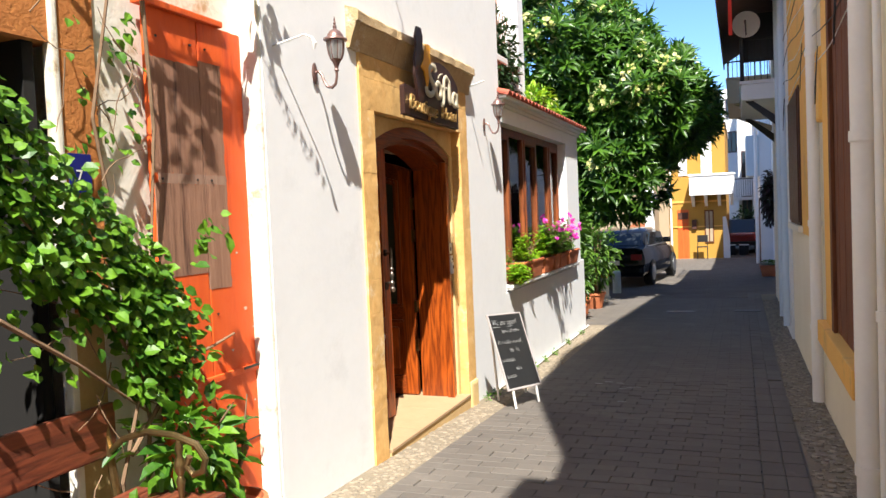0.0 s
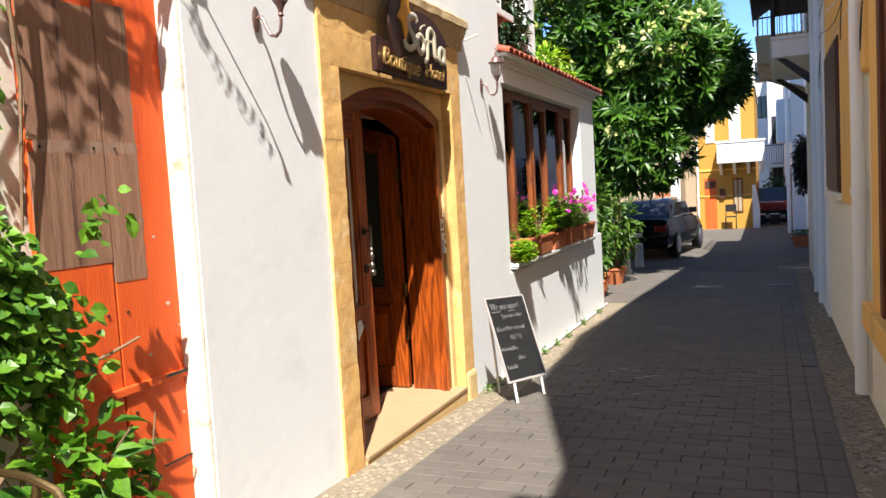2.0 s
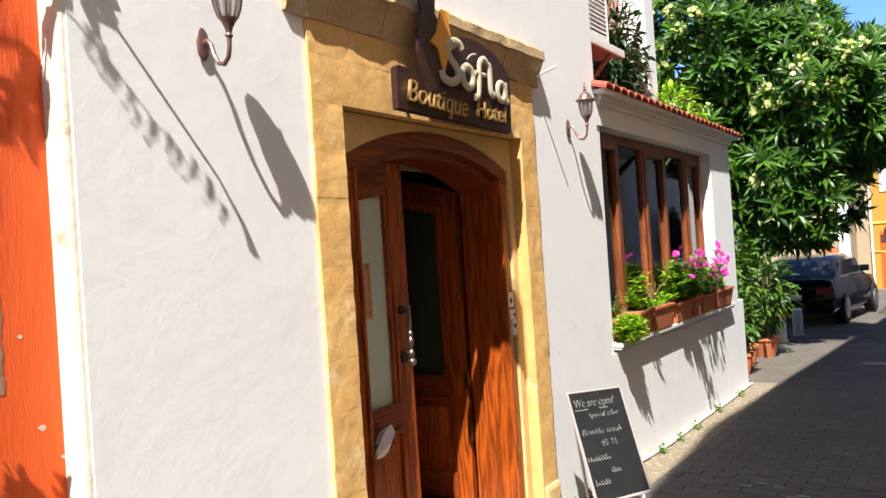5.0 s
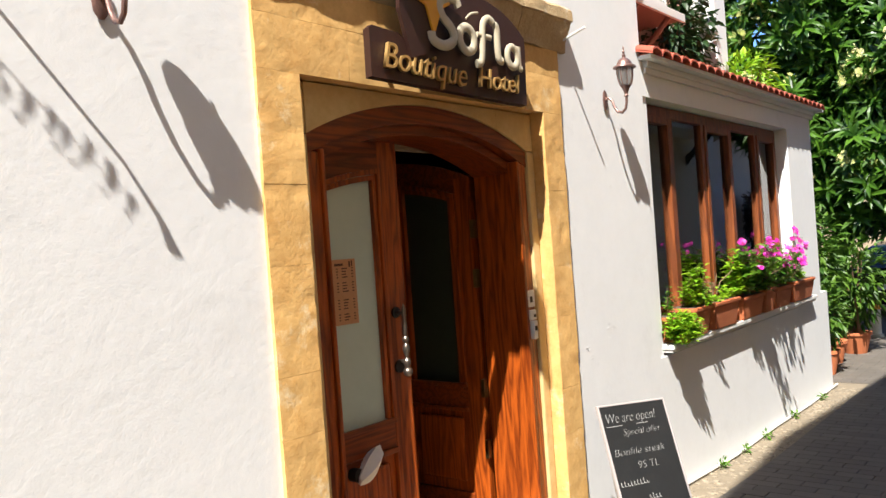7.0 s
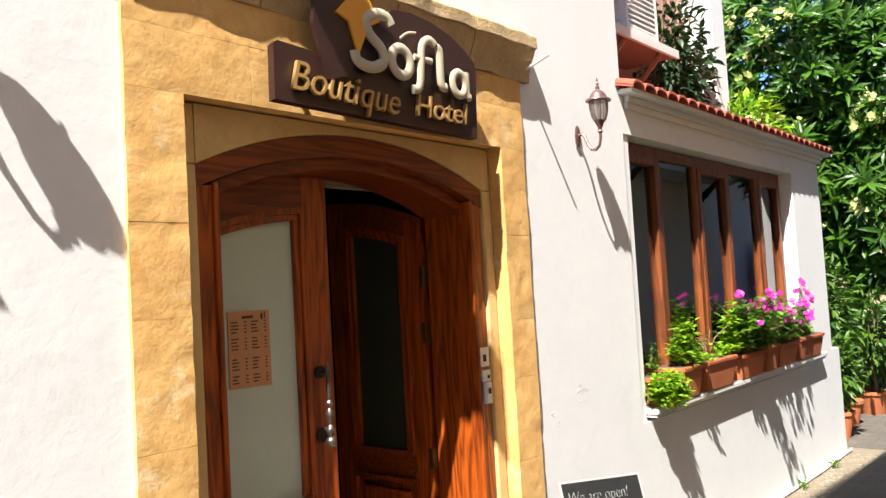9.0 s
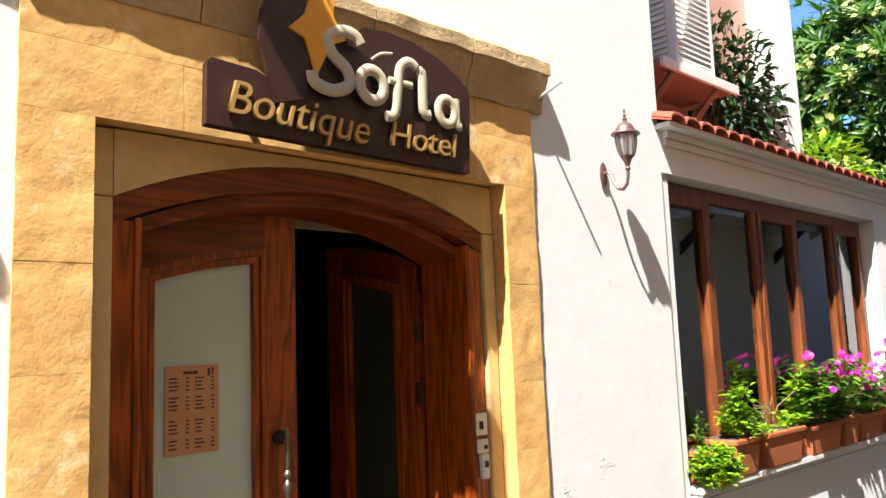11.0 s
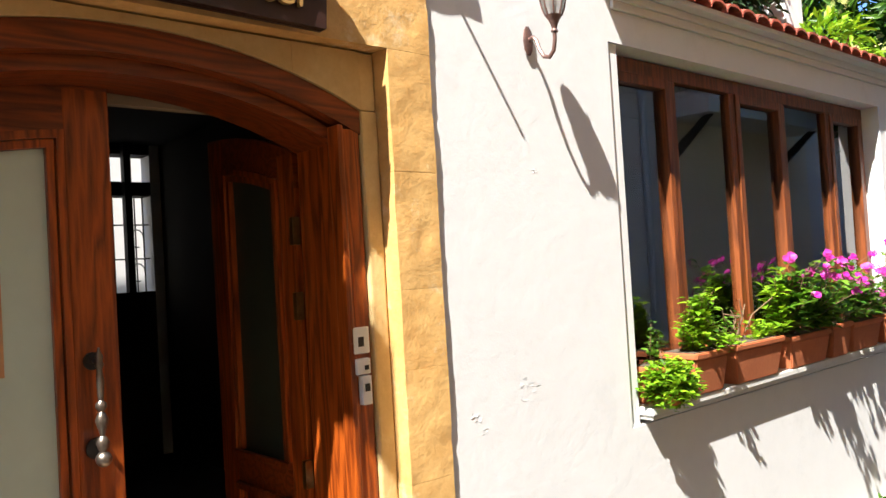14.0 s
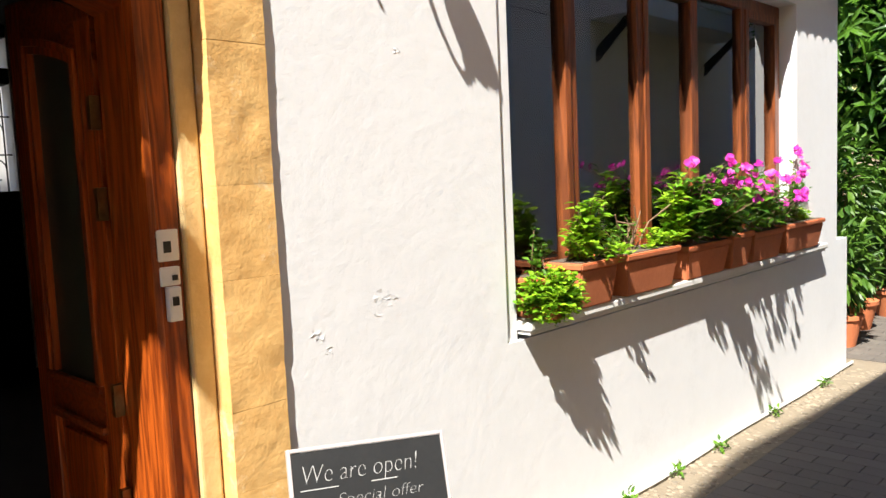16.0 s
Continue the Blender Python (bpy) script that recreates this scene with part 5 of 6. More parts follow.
plq = thing("house_number_plate", "small dark blue enamel plate with a white house number", "house number", (NX + 0.012, 2.63, 1.98))
part("plate", bx(0, 0.004, -0.055, 0.055, -0.075, 0.075, bevel=0.001), plain("blue_enamel", (0.01, 0.015, 0.16), 0.3), plq)
letters("7", 0.07, 0.0006, M_whitepaint, plq, "digit", pose(0.005, -0.025, -0.035, 90, 0, 90))
for y, z, w in ((7.19, 1.21, 0.055), (6.89, 1.17, 0.035), (6.93, 1.10, 0.02), (7.29, 2.07, 0.018), (6.75, 1.05, 0.02)):
    bm = B()
    for k in range(5):
        a0, rr = rnd(0, 6.28), w * rnd(0.5, 1.0)
        c = Vector((W - 0.001, y + rnd(-w, w) * 0.7, z + rnd(-w, w) * 0.7))
        vs = [bm.verts.new(c + Vector((rnd(0.0, 0.0035), rr * math.cos(a0 + t), rr * 0.6 * math.sin(a0 + t)))) for t in (0, 0.9, 1.7, 2.4)]
        vs.append(bm.verts.new(c))
        bm.faces.new(vs)
    struct("plaster_flake", bm, M_white, "lifting flakes of white render", "trim")

# ---- bench ----
bench = thing("bench", "garden bench of dark red-brown slats with scrolled iron ends", "bench", (-2.42, 1.95, G(2.0)))
for i in range(5):
    part("seat_slat", bx(0.06 + i * 0.085, 0.135 + i * 0.085, -0.85, 0.72, 0.44 + (0.012 if i == 4 else 0), 0.462 + (0.012 if i == 4 else 0), bevel=0.006), M_benchwood, bench)
for z0, z1, x in ((0.60, 0.80, 0.0),):
    ob = part("back_board", bx(-0.012, 0.014, -0.85, 0.68, z0, z1, bevel=0.006), M_benchwood, bench)
for y in (-0.75, 0.64):
    bm = B()
    tube(bm, [(0.48, y, 0.0), (0.46, y, 0.2), (0.45, y, 0.44)], 0.018, 8)
    part("leg", bm, M_brass, bench, smooth=True)
    bm = B()
    tube(bm, [(0.0, y, 0.0), (0.03, y, 0.25), (0.04, y, 0.44), (-0.015, y, 0.80)], 0.016, 8)
    part("leg", bm, M_brass, bench, smooth=True)
    bm = B()
    pts = [(0.0, y, 0.60), (0.08, y, 0.67), (0.20, y, 0.705), (0.32, y, 0.70), (0.42, y, 0.67), (0.455, y, 0.62), (0.44, y, 0.575), (0.40, y, 0.56), (0.37, y, 0.59), (0.385, y, 0.625)]
    tube(bm, pts, 0.013, 8)
    part("arm_scroll", bm, M_brass, bench, smooth=True)
    bm = B()
    lathe(bm, [(0.008, 0.44), (0.012, 0.50), (0.018, 0.53), (0.01, 0.55), (0.022, 0.575), (0.022, 0.60), (0.01, 0.625), (0.016, 0.65), (0.008, 0.69)], 12, (0.34, y, 0))
    part("baluster", bm, M_brass, bench, smooth=True)
    part("seat_rail", tube(B(), [(0.03, y, 0.425), (0.46, y, 0.425)], 0.012, 6), M_brass, bench)

# ---- potted plant and vine at the corner ----
pot = thing("terracotta_pot", "round ribbed terracotta pot with a leafy plant against the shutter", "flower pot", (-2.27, 3.10, G(3.1)))
part("pot", lathe(B(), [(0.11, 0), (0.14, 0.1), (0.165, 0.24), (0.168, 0.27), (0.18, 0.275), (0.18, 0.30), (0.16, 0.305), (0.155, 0.27), (0.02, 0.26)], 24), M_terra, pot, smooth=True)
bm = B()
leaf_cloud(bm, 190, (0.0, -0.24, 0.60), (0.18, 0.30, 0.27), 0.105, shell=0.2, hang=0.3, width=0.58)
leaf_cloud(bm, 40, (0.02, -0.06, 0.46), (0.12, 0.14, 0.15), 0.09, shell=0.2, hang=0.3, width=0.58)
part("leaves", bm, M_leaf_vine, pot)
bm = B()
for _ in range(5):
    tube(bm, [(rnd(-.05, .05), rnd(-.05, .05), 0.26), (rnd(-.1, .1), rnd(-.2, .05), 0.5), (rnd(-.15, .15), rnd(-.4, .1), 0.75)], [0.008, 0.006, 0.003], 5)
tube(bm, [(-0.02, 0.0, 0.27), (0.02, 0.14, 0.50)], 0.012, 6)
part("stem", bm, M_twig, pot)

vine = thing("vine", "leafy vine with pale twisted stems over the old wall", "climbing plant", (-2.36, 2.4, G(2.4)))
bm = B()
stems = [
    [(-0.06, 0.30, 0.0), (-0.02, 0.22, 0.5), (0.02, 0.32, 0.9), (0.0, 0.10, 1.25), (0.05, -0.25, 1.55)],
    [(-0.08, 0.36, 0.0), (-0.05, 0.42, 0.7), (-0.08, 0.35, 1.3), (-0.06, 0.22, 1.9), (0.0, 0.30, 2.5), (0.05, 0.6, 2.66), (0.07, 0.85, 2.64)],
    [(0.0, 0.25, 0.6), (0.03, 0.55, 0.92), (0.06, 0.70, 0.95), (0.09, 0.82, 0.99)],
    [(0.02, -0.3, 1.2), (0.03, 0.0, 1.0), (0.0, 0.35, 0.75)],
    [(0.0, 0.1, 2.45), (0.06, -0.25, 2.3), (0.1, -0.6, 2.1)],
    [(-0.05, 0.3, 2.5), (0.05, 0.45, 2.75), (0.10, 0.7, 2.84), (0.10, 0.9, 2.83)],
    [(-0.04, 0.5, 2.4), (-0.06, 0.55, 1.9), (-0.08, 0.52, 1.4)],
]
for s in stems:
    tube(bm, s, [0.010 - 0.007 * i / len(s) for i in range(len(s))], 6)
for _ in range(26):
    p = Vector((rnd(-.1, .0), rnd(-0.1, 0.5), rnd(0.5, 2.3)))
    d = Vector((rnd(-.2, .2), rnd(-1, 1), rnd(-1, 1))).normalized()
    pts = [p.copy()]
    for _ in range(5):
        d = (d + unit() * 0.45).normalized()
        d.x *= 0.4
        p = p + d * 0.06
        pts.append(p.copy())
    tube(bm, pts, [0.003, 0.003, 0.0025, 0.002, 0.002, 0.0015], 4)
part("stem", bm, M_twig, vine, "pale brown twining stems")
bm = B()


def vine_leaves(n, y0, y1, ztop, zbot, x0, x1, size):
    for _ in range(n):
        f = rnd(0, 1)
        y = y0 + (y1 - y0) * f
        z = rnd(zbot(f), ztop(f))
        p = Vector((rnd(x0, x1), y, z))
        d = Vector((rnd(0.1, 0.9), rnd(-0.8, 0.8), rnd(-1.0, 0.2)))
        l = size * rnd(0.6, 1.3)
        bulge(bm, l * 0.85, l, p, d, Vector((1, rnd(-.5, .5), rnd(0.2, 1))), 0.12)


vine_leaves(1700, -0.45, 0.46, lambda f: 2.10 - 0.76 * f, lambda f: 1.50 - 0.60 * f, -0.06, 0.09, 0.050)
vine_leaves(560, 0.22, 0.56, lambda f: 1.46 - 0.25 * f, lambda f: 0.80, -0.06, 0.09, 0.052)
vine_leaves(120, -0.5, 0.1, lambda f: 1.6, lambda f: 0.95, -0.1, 0.04, 0.052)
vine_leaves(60, 0.15, 0.50, lambda f: 2.55, lambda f: 1.7, -0.12, -0.06, 0.050)
vine_leaves(22, 0.62, 0.86, lambda f: 1.47 + 0.1 * f, lambda f: 1.30 + 0.12 * f, 0.02, 0.06, 0.062)
vine_leaves(26, 0.45, 0.68, lambda f: 1.12, lambda f: 0.88, -0.02, 0.06, 0.058)
part("leaves", bm, M_leaf_vine, vine, "green heart-shaped leaves")
bm = B()
for k in range(30):
    f = k / 29
    l = rnd(0.075, 0.11)
    bulge(bm, l * 0.78, l, Vector((0.07 + rnd(-0.03, 0.03), 0.42 + 0.92 * f + rnd(-0.02, 0.02), 2.80 - 0.06 * f + rnd(-0.05, 0.04))), Vector((rnd(-.1, .5), rnd(-.6, .6), -0.8)), Vector((1, rnd(-.3, .3), 0.4)), 0.06)
for k in range(12):
    l = rnd(0.09, 0.12)
    bulge(bm, l * 0.8, l, Vector((0.08 + rnd(-0.04, 0.04), rnd(0.1, 0.6), 2.98 + rnd(-0.08, 0.1))), Vector((rnd(-.2, .2), rnd(-.5, .5), -1)), Vector((1, rnd(-.3, .3), 0.2)), 0.06)
# bough higher up whose leaves shade the shutter and the wall
tw = B()
tube(tw, [(-0.05, 0.3, 2.5), (0.05, -0.25, 3.1), (0.20, -0.15, 3.40), (0.20, 0.45, 3.36), (0.26, 0.72, 3.20), (0.27, 1.15, 2.74)], [0.009, 0.008, 0.006, 0.005, 0.003, 0.001], 6)
for (y0, z0), (y1, z1) in (((-0.1, 3.40), (0.02, 2.98)), ((0.12, 3.38), (0.2, 2.95)), ((0.3, 3.37), (0.42, 3.02))):
    tube(tw, [(0.20, y0, z0), (0.20, y1, z1)], [0.004, 0.002], 5)
part("stem", tw, M_twig, vine)
for y0, z0, n, sy, sz in ((0.00, 3.12, 10, 0.10, 0.20), (0.20, 3.10, 8, 0.09, 0.16), (0.42, 3.20, 8, 0.11, 0.08)):
    for k in range(n):
        l = rnd(0.12, 0.17)
        bulge(bm, l * 0.78, l, Vector((0.20 + rnd(-0.02, 0.02), y0 + rnd(-sy, sy), z0 + rnd(-sz, sz))), Vector((0, rnd(-.5, .5), -1)), Vector((1, rnd(-.2, .2), 0.1)), 0.04)
for k in range(13):
    f = k / 12
    l = rnd(0.10, 0.17)
    bulge(bm, l * rnd(0.36, 0.5), l, Vector((0.265, 0.68 + 0.50 * f + rnd(-0.035, 0.035), 3.26 - 0.54 * f + rnd(-0.02, 0.03))), Vector((0, rnd(-0.25, 0.45), -1)), Vector((1, 0.1, 0.1)), 0.04)
part("hanging_leaves", bm, M_leaf_lime, vine, "bright sunlit hanging leaves")

# ---- across the street ----
def down_pipe(label, x, y, z0, z1, r, m, collars):
    ob = thing("downpipe", label, "drain pipe", (x, y, 0), 0, "")
    part("pipe", tube(B(), [(0, 0, z0), (0, 0, z1)], r, 14), m, ob, smooth=True)
    for z in collars:
        part("collar", tube(B(), [(0, 0, z), (0, 0, z + 0.05)], r + 0.008, 14), m, ob, smooth=True)
        part("clamp", bx(-0.004, R - x, -0.012, 0.012, z + 0.015, z + 0.035), M_pipe, ob)
    return ob


down_pipe("thick white plastic downpipe with a jointed collar", 0.405, 4.50, 0.25, 6.0, 0.052, M_pipe, (2.03, 0.42))
down_pipe("slim white plastic pipe beside a thicker downpipe", 0.44, 4.27, 0.3, 6.0, 0.018, M_pipe, (1.2,))
down_pipe("white plastic downpipe by the ochre wall field", 0.41, 7.2, 0.14, 6.0, 0.045, M_pipe, (1.55, 0.72, 2.9))
down_pipe("pale blue plastic downpipe on the white pier", 0.41, 11.65, 0.1, 6.0, 0.05, M_pipe_blue, (1.2, 0.6))
down_pipe("pale grey plastic downpipe near the balcony", 0.40, 12.6, 0.1, 5.8, 0.045, M_pipe_blue, (1.0, 2.4))
# ochre fields and surrounds
struct("wall_field_ochre", bx(R - 0.012, R + 0.01, 7.75, 11.2, 1.42, 6.1), M_ochre, "ochre painted wall field above a cream base", "wall")
struct("wall_strip_ochre", bx(R - 0.010, R + 0.01, 7.5, 7.75, -0.1, 6.1), M_ochre, "ochre painted vertical strip", "wall")
w3 = struct("window_3", bx(R - 0.035, R + 0.01, 6.25, 6.72, 0.80, 3.9, bevel=0.008), M_ochre, "tall window with an ochre painted surround", "window")
part("surround", bx(R - 0.035, R + 0.01, 4.75, 5.0, 0.80, 3.9, bevel=0.008), M_ochre, w3)
part("window_sill", bx(R - 0.09, R + 0.01, 4.85, 6.8, 0.70, 0.86, bevel=0.01), M_ochre, w3)
part("shutter_board", bx(R - 0.006, R + 0.006, 5.0, 6.25, 0.86, 3.9), M_brownwood, w3)
for i in range(4):
    part("board", bx(R - 0.02, R - 0.006, 5.02 + i * 0.31, 5.31 + i * 0.31, 0.87, 3.88, bevel=0.004), M_brownwood, w3)
part("side_board", bx(R - 0.045, R - 0.02, 6.12, 6.25, 0.86, 3.9, bevel=0.004), M_brownwood, w3)
cart = struct("wall_panel", bx(R - 0.045, R + 0.01, 6.88, 7.14, 2.36, 2.92, bevel=0.03), M_ochre, "small raised ochre plaster panel with rounded ends", "panel")
w4 = struct("window_4", bx(R - 0.03, R + 0.005, 9.3, 10.9, 1.50, 2.96), M_darkwood, "dark brown shuttered window in the ochre wall", "window")
for i in range(6):
    part("shutter_slat", bx(R - 0.045, R - 0.03, 9.34 + i * 0.26, 9.58 + i * 0.26, 1.53, 2.93, bevel=0.004), M_darkwood, w4)
part("window_sill", bx(R - 0.06, R + 0.005, 9.2, 11.0, 1.43, 1.495, bevel=0.005), M_cream, w4)
struct("wall_pier_white", bx(R - 0.03, R + 0.005, 11.2, 13.2, -0.2, 6.1), M_farwhite, "white painted pier in the facade", "wall")
# cables
cab = thing("wall_cables", "loose black and white cables strung along the facade", "cable", (R - 0.04, 0, 0))
for k in range(7):
    bm = B()
    y, z = 4.0 + rnd(0, 0.8), 2.7 + 0.16 * k
    pts = []
    while y < 13:
        pts.append((rnd(-0.02, 0.0), y, z + 0.05 * math.sin(y * 1.7 + k) + 0.05 * (y - 4)))
        y += rnd(0.35, 0.6)
    tube(bm, pts, 0.004, 5)
    part("cable", bm, M_black if k % 2 else M_whitepaint, cab)
for y, z in ((5.5, 3.1), (6.8, 2.9), (8.3, 3.2), (11.4, 3.1)):
    bm = B()
    tube(bm, [(-0.01, y, z), (-0.03, y - 0.08, z - 0.22), (-0.03, y + 0.05, z - 0.42), (-0.02, y + 0.14, z - 0.28), (0.0, y + 0.16, z)], 0.004, 5)
    part("cable", bm, M_black, cab)


def balcony(at, size, slab, lab, cloth, rail_h, post=True, m=M_farwhite):
    ob = thing("balcony", lab, "balcony", at)
    w, l = size
    part("slab", bx(-w, 0.0, 0, l, 0, slab, bevel=0.02), m, ob)
    part("slab_edge", bx(-w - 0.02, 0.0, -0.02, l, slab, slab + 0.05, bevel=0.008), m, ob)
    for y in (0.15, l - 0.3):
        part("bracket", prism(B(), [(0.0, -0.46), (0.0, -0.30), (-w * 0.70, 0.0), (-w * 0.90, 0.0)], y, y + 0.045, "y"), M_iron, ob)
    z0 = slab + 0.05
    part("top_rail", tube(B(), [(0, 0.02, z0 + rail_h), (-w + 0.02, 0.02, z0 + rail_h), (-w + 0.02, l, z0 + rail_h)], 0.016, 6), M_iron, ob)
    n = int(w / 0.09)
    for i in range(n + 1):
        part("baluster", tube(B(), [(-w * i / n * 0.97, 0.02, z0), (-w * i / n * 0.97, 0.02, z0 + rail_h)], 0.007, 5), M_iron, ob)
    for i in range(1, int(l / 0.11)):
        part("baluster", tube(B(), [(-w + 0.02, i * 0.11, z0), (-w + 0.02, i * 0.11, z0 + rail_h)], 0.007, 5), M_iron, ob)
    if cloth:
        part("screen", bx(-w + 0.03, -0.02, 0.03, 0.045, z0 + 0.28, z0 + 1.0), M_black, ob, "black mesh screen")
        part("screen", bx(-w + 0.03, -w + 0.045, 0.05, l - 0.1, z0 + 0.28, z0 + 1.0), M_black, ob, "black mesh screen")
    if post:
        part("post", bx(-w - 0.01, -w + 0.05, -0.01, 0.05, z0 - 0.05, z0 + 1.35), M_black, ob)
    return ob


balcony((R, 13.2, 3.32), (0.56, 3.2), 0.24, "white concrete balcony with iron balusters and black screen", True, 0.62)
b2 = balcony((0.75, 18.0, 3.85), (1.10, 3.2), 0.50, "cream concrete balcony further down the lane", False, 0.8, False, M_farcream)
for o in b2.children:
    if o.name.startswith("bracket"):
        o.data.materials[0] = M_farcream
aw = thing("awning", "dark brown sheet awning over the balcony with a red strip", "awning", (R, 11.0, 4.43))
part("sheet", prism(B(), [(-0.83, 0.0), (0.0, 0.5), (0.0, 0.54), (-0.85, 0.03)], 0.0, 5.5, "y"), M_darkwood, aw)
part("valance", bx(-0.85, -0.83, 0.0, 5.5, -0.10, 0.03), M_darkwood, aw)
part("red_strip", bx(-0.70, -0.655, -0.03, -0.012, -0.55, 0.12, bevel=0.003), M_redcloth, aw)
for y in (0.1, 5.3):
    part("arm", tube(B(), [(0.0, y, 0.02), (-0.82, y, 0.0)], 0.014, 6), M_iron, aw)
# upper white storey behind
bm = B()
dish = thing("satellite_dish", "round cream satellite dish on the balcony post", "satellite dish", (0.0, 12.95, 4.40))
dish.scale = (0.78, 0.78, 0.78)
rings = []
for r, d in ((0.0, 0.0), (0.10, 0.008), (0.18, 0.028), (0.245, 0.055), (0.25, 0.052), (0.18, 0.02), (0.10, -0.002), (0.0, -0.01)):
    rings.append([bm.verts.new(((r + 1e-4) * math.cos(2 * math.pi * k / 24), -d, (r + 1e-4) * math.sin(2 * math.pi * k / 24))) for k in range(24)])
for a, b in zip(rings, rings[1:]):
    for k in range(24):
        bm.faces.new([a[k], a[(k + 1) % 24], b[(k + 1) % 24], b[k]])
part("reflector", bm, M_whitepaint, dish, smooth=True)
part("feed_arm", tube(B(), [(0, 0.0, -0.22), (-0.02, -0.28, -0.02)], 0.01, 6), M_black, dish)
part("feed", bx(-0.035, 0.0, -0.32, -0.26, -0.03, 0.03, bevel=0.008), M_black, dish)
part("mount", tube(B(), [(-0.07, 0.20, 0.15), (-0.07, 0.26, -0.62)], 0.02, 8), M_black, dish)
part("mount_arm", tube(B(), [(0, 0.0, 0), (-0.07, 0.21, -0.1)], 0.016, 6), M_black, dish)
# hanging plant, box on the ground
hang = thing("hanging_plant", "bushy dark red and green plant hanging from the wall", "plant", (0.60, 19.6, 1.85))
bm = B()
leaf_cloud(bm, 900, (-0.10, 0, 0.0), (0.19, 0.30, 0.66), 0.12, shell=0.3, hang=0.6)
part("leaves", bm, M_leaf_red, hang)
part("basket", lathe(B(), [(0.08, 0.0), (0.14, 0.14), (0.145, 0.16)], 12, (-0.05, 0, -0.05)), M_bark, hang)
part("hook", tube(B(), [(0.16, 0, 0.5), (-0.05, 0, 0.5), (-0.05, 0, 0.1)], 0.01, 5), M_iron, hang)
gb = planter((0.50, 21.6, G(21.6)), 0.35, "terracotta box with a few sprigs on the paving by the wall", 0.28, 0.44)
gb["group"] = ""
bm = B()
leaf_cloud(bm, 120, (0, 0, 0.33), (0.2, 0.16, 0.06), 0.07, shell=0.2, hang=-0.3)
part("leaves", bm, M_leaf_bush, gb)

# ---- far street ----
def far_window(parent, x0, x1, z0, z1, y, frame_m, pane_m, name="window"):
    wn_ = part(name, bx(x0, x1, y - 0.03, y + 0.02, z0, z1), frame_m, parent)
    part("pane", bx(x0 + 0.04, (x0 + x1) / 2 - 0.02, y - 0.045, y - 0.03, z0 + 0.05, z1 - 0.05), pane_m, wn_)
    part("pane", bx((x0 + x1) / 2 + 0.02, x1 - 0.04, y - 0.045, y - 0.03, z0 + 0.05, z1 - 0.05), pane_m, wn_)
    return wn_


YB = 30.6
yh = thing("house", "deep yellow rendered corner house with white balcony and orange door", "building", (0, 0, 0))
part("wall", bx(-2.95, -0.62, YB, YB + 8, -0.6, 4.72), M_yellow, yh)
part("roof_slab", bx(-3.0, -0.58, YB - 0.05, YB + 8, 4.72, 4.80), M_farwhite, yh)
part("pier", bx(-2.98, -2.62, YB - 0.06, YB, -0.5, 4.72), M_farcream, yh)
part("pier", prism(B(), [(-0.75, -0.4), (-0.52, -0.4), (-0.52, 0.5), (-0.64, 1.3), (-0.75, 1.3)], YB - 0.04, YB, "y"), M_farwhite, yh)
d = part("door", bx(-2.33, -1.93, YB - 0.02, YB + 0.02, -0.25, 1.60), plain("orange_door_paint", (0.62, 0.12, 0.02), 0.5), yh)
part("door_panel", bx(-2.27, -2.16, YB - 0.028, YB - 0.02, -0.15, 1.10), M_red, d)
part("door_panel", bx(-2.10, -1.99, YB - 0.028, YB - 0.02, -0.15, 1.10), M_red, d)
part("transom", bx(-2.31, -1.95, YB - 0.035, YB - 0.02, 1.25, 1.5), M_darkwood, d)
part("string_course", bx(-2.62, -0.62, YB - 0.03, YB, 0.95, 0.99), M_ochre, yh)
part("string_course", bx(-2.62, -0.62, YB - 0.03, YB, 1.85, 1.92), M_ochre, yh)
part("meter_box", bx(-1.82, -1.66, YB - 0.10, YB, 0.88, 1.22), M_darkwood, yh)
far_window(yh, -1.38, -1.06, 0.36, 1.56, YB, M_brownwood, M_farcream)
far_window(yh, -1.46, -1.08, 2.9, 4.15, YB, M_whitepaint, M_whitepaint)
far_window(yh, -2.25, -1.95, 2.85, 4.1, YB, M_whitepaint, M_whitepaint)
bal = part("balcony", bx(-1.84, -0.32, YB - 0.85, YB, 2.10, 2.24, bevel=0.01), M_whitepaint, yh)
part("parapet", bx(-1.84, -0.32, YB - 0.85, YB - 0.78, 2.24, 2.78, bevel=0.01), M_whitepaint, bal)
part("coping", bx(-1.88, -0.28, YB - 0.88, YB - 0.75, 2.78, 2.86, bevel=0.01), M_whitepaint, bal)
part("parapet", bx(-1.84, -1.77, YB - 0.78, YB, 2.24, 2.82), M_whitepaint, bal)
part("parapet", bx(-0.39, -0.32, YB - 0.78, YB, 2.24, 2.82), M_whitepaint, bal)
for x in (-1.75, -1.3, -0.85, -0.42):
    part("corbel", prism(B(), [(YB, 2.10), (YB - 0.7, 2.10), (YB - 0.6, 2.0), (YB, 1.70)], x - 0.05, x + 0.05), M_whitepaint, bal)
part("gutter_pipe", tube(B(), [(-2.55, YB - 0.06, -0.2), (-2.55, YB - 0.06, 4.7)], 0.04, 6), M_farwhite, yh)
cr = thing("house", "pale cream rendered house with an arched niche beside the yellow house", "building", (0, 0, 0))
part("wall", bx(-9.0, -2.98, 28.9, 38, -0.6, 6.0), M_farcream, cr)
part("wall_pier", bx(-3.3, -2.99, 28.8, 28.9, -0.5, 6.0), M_farwhite, cr)
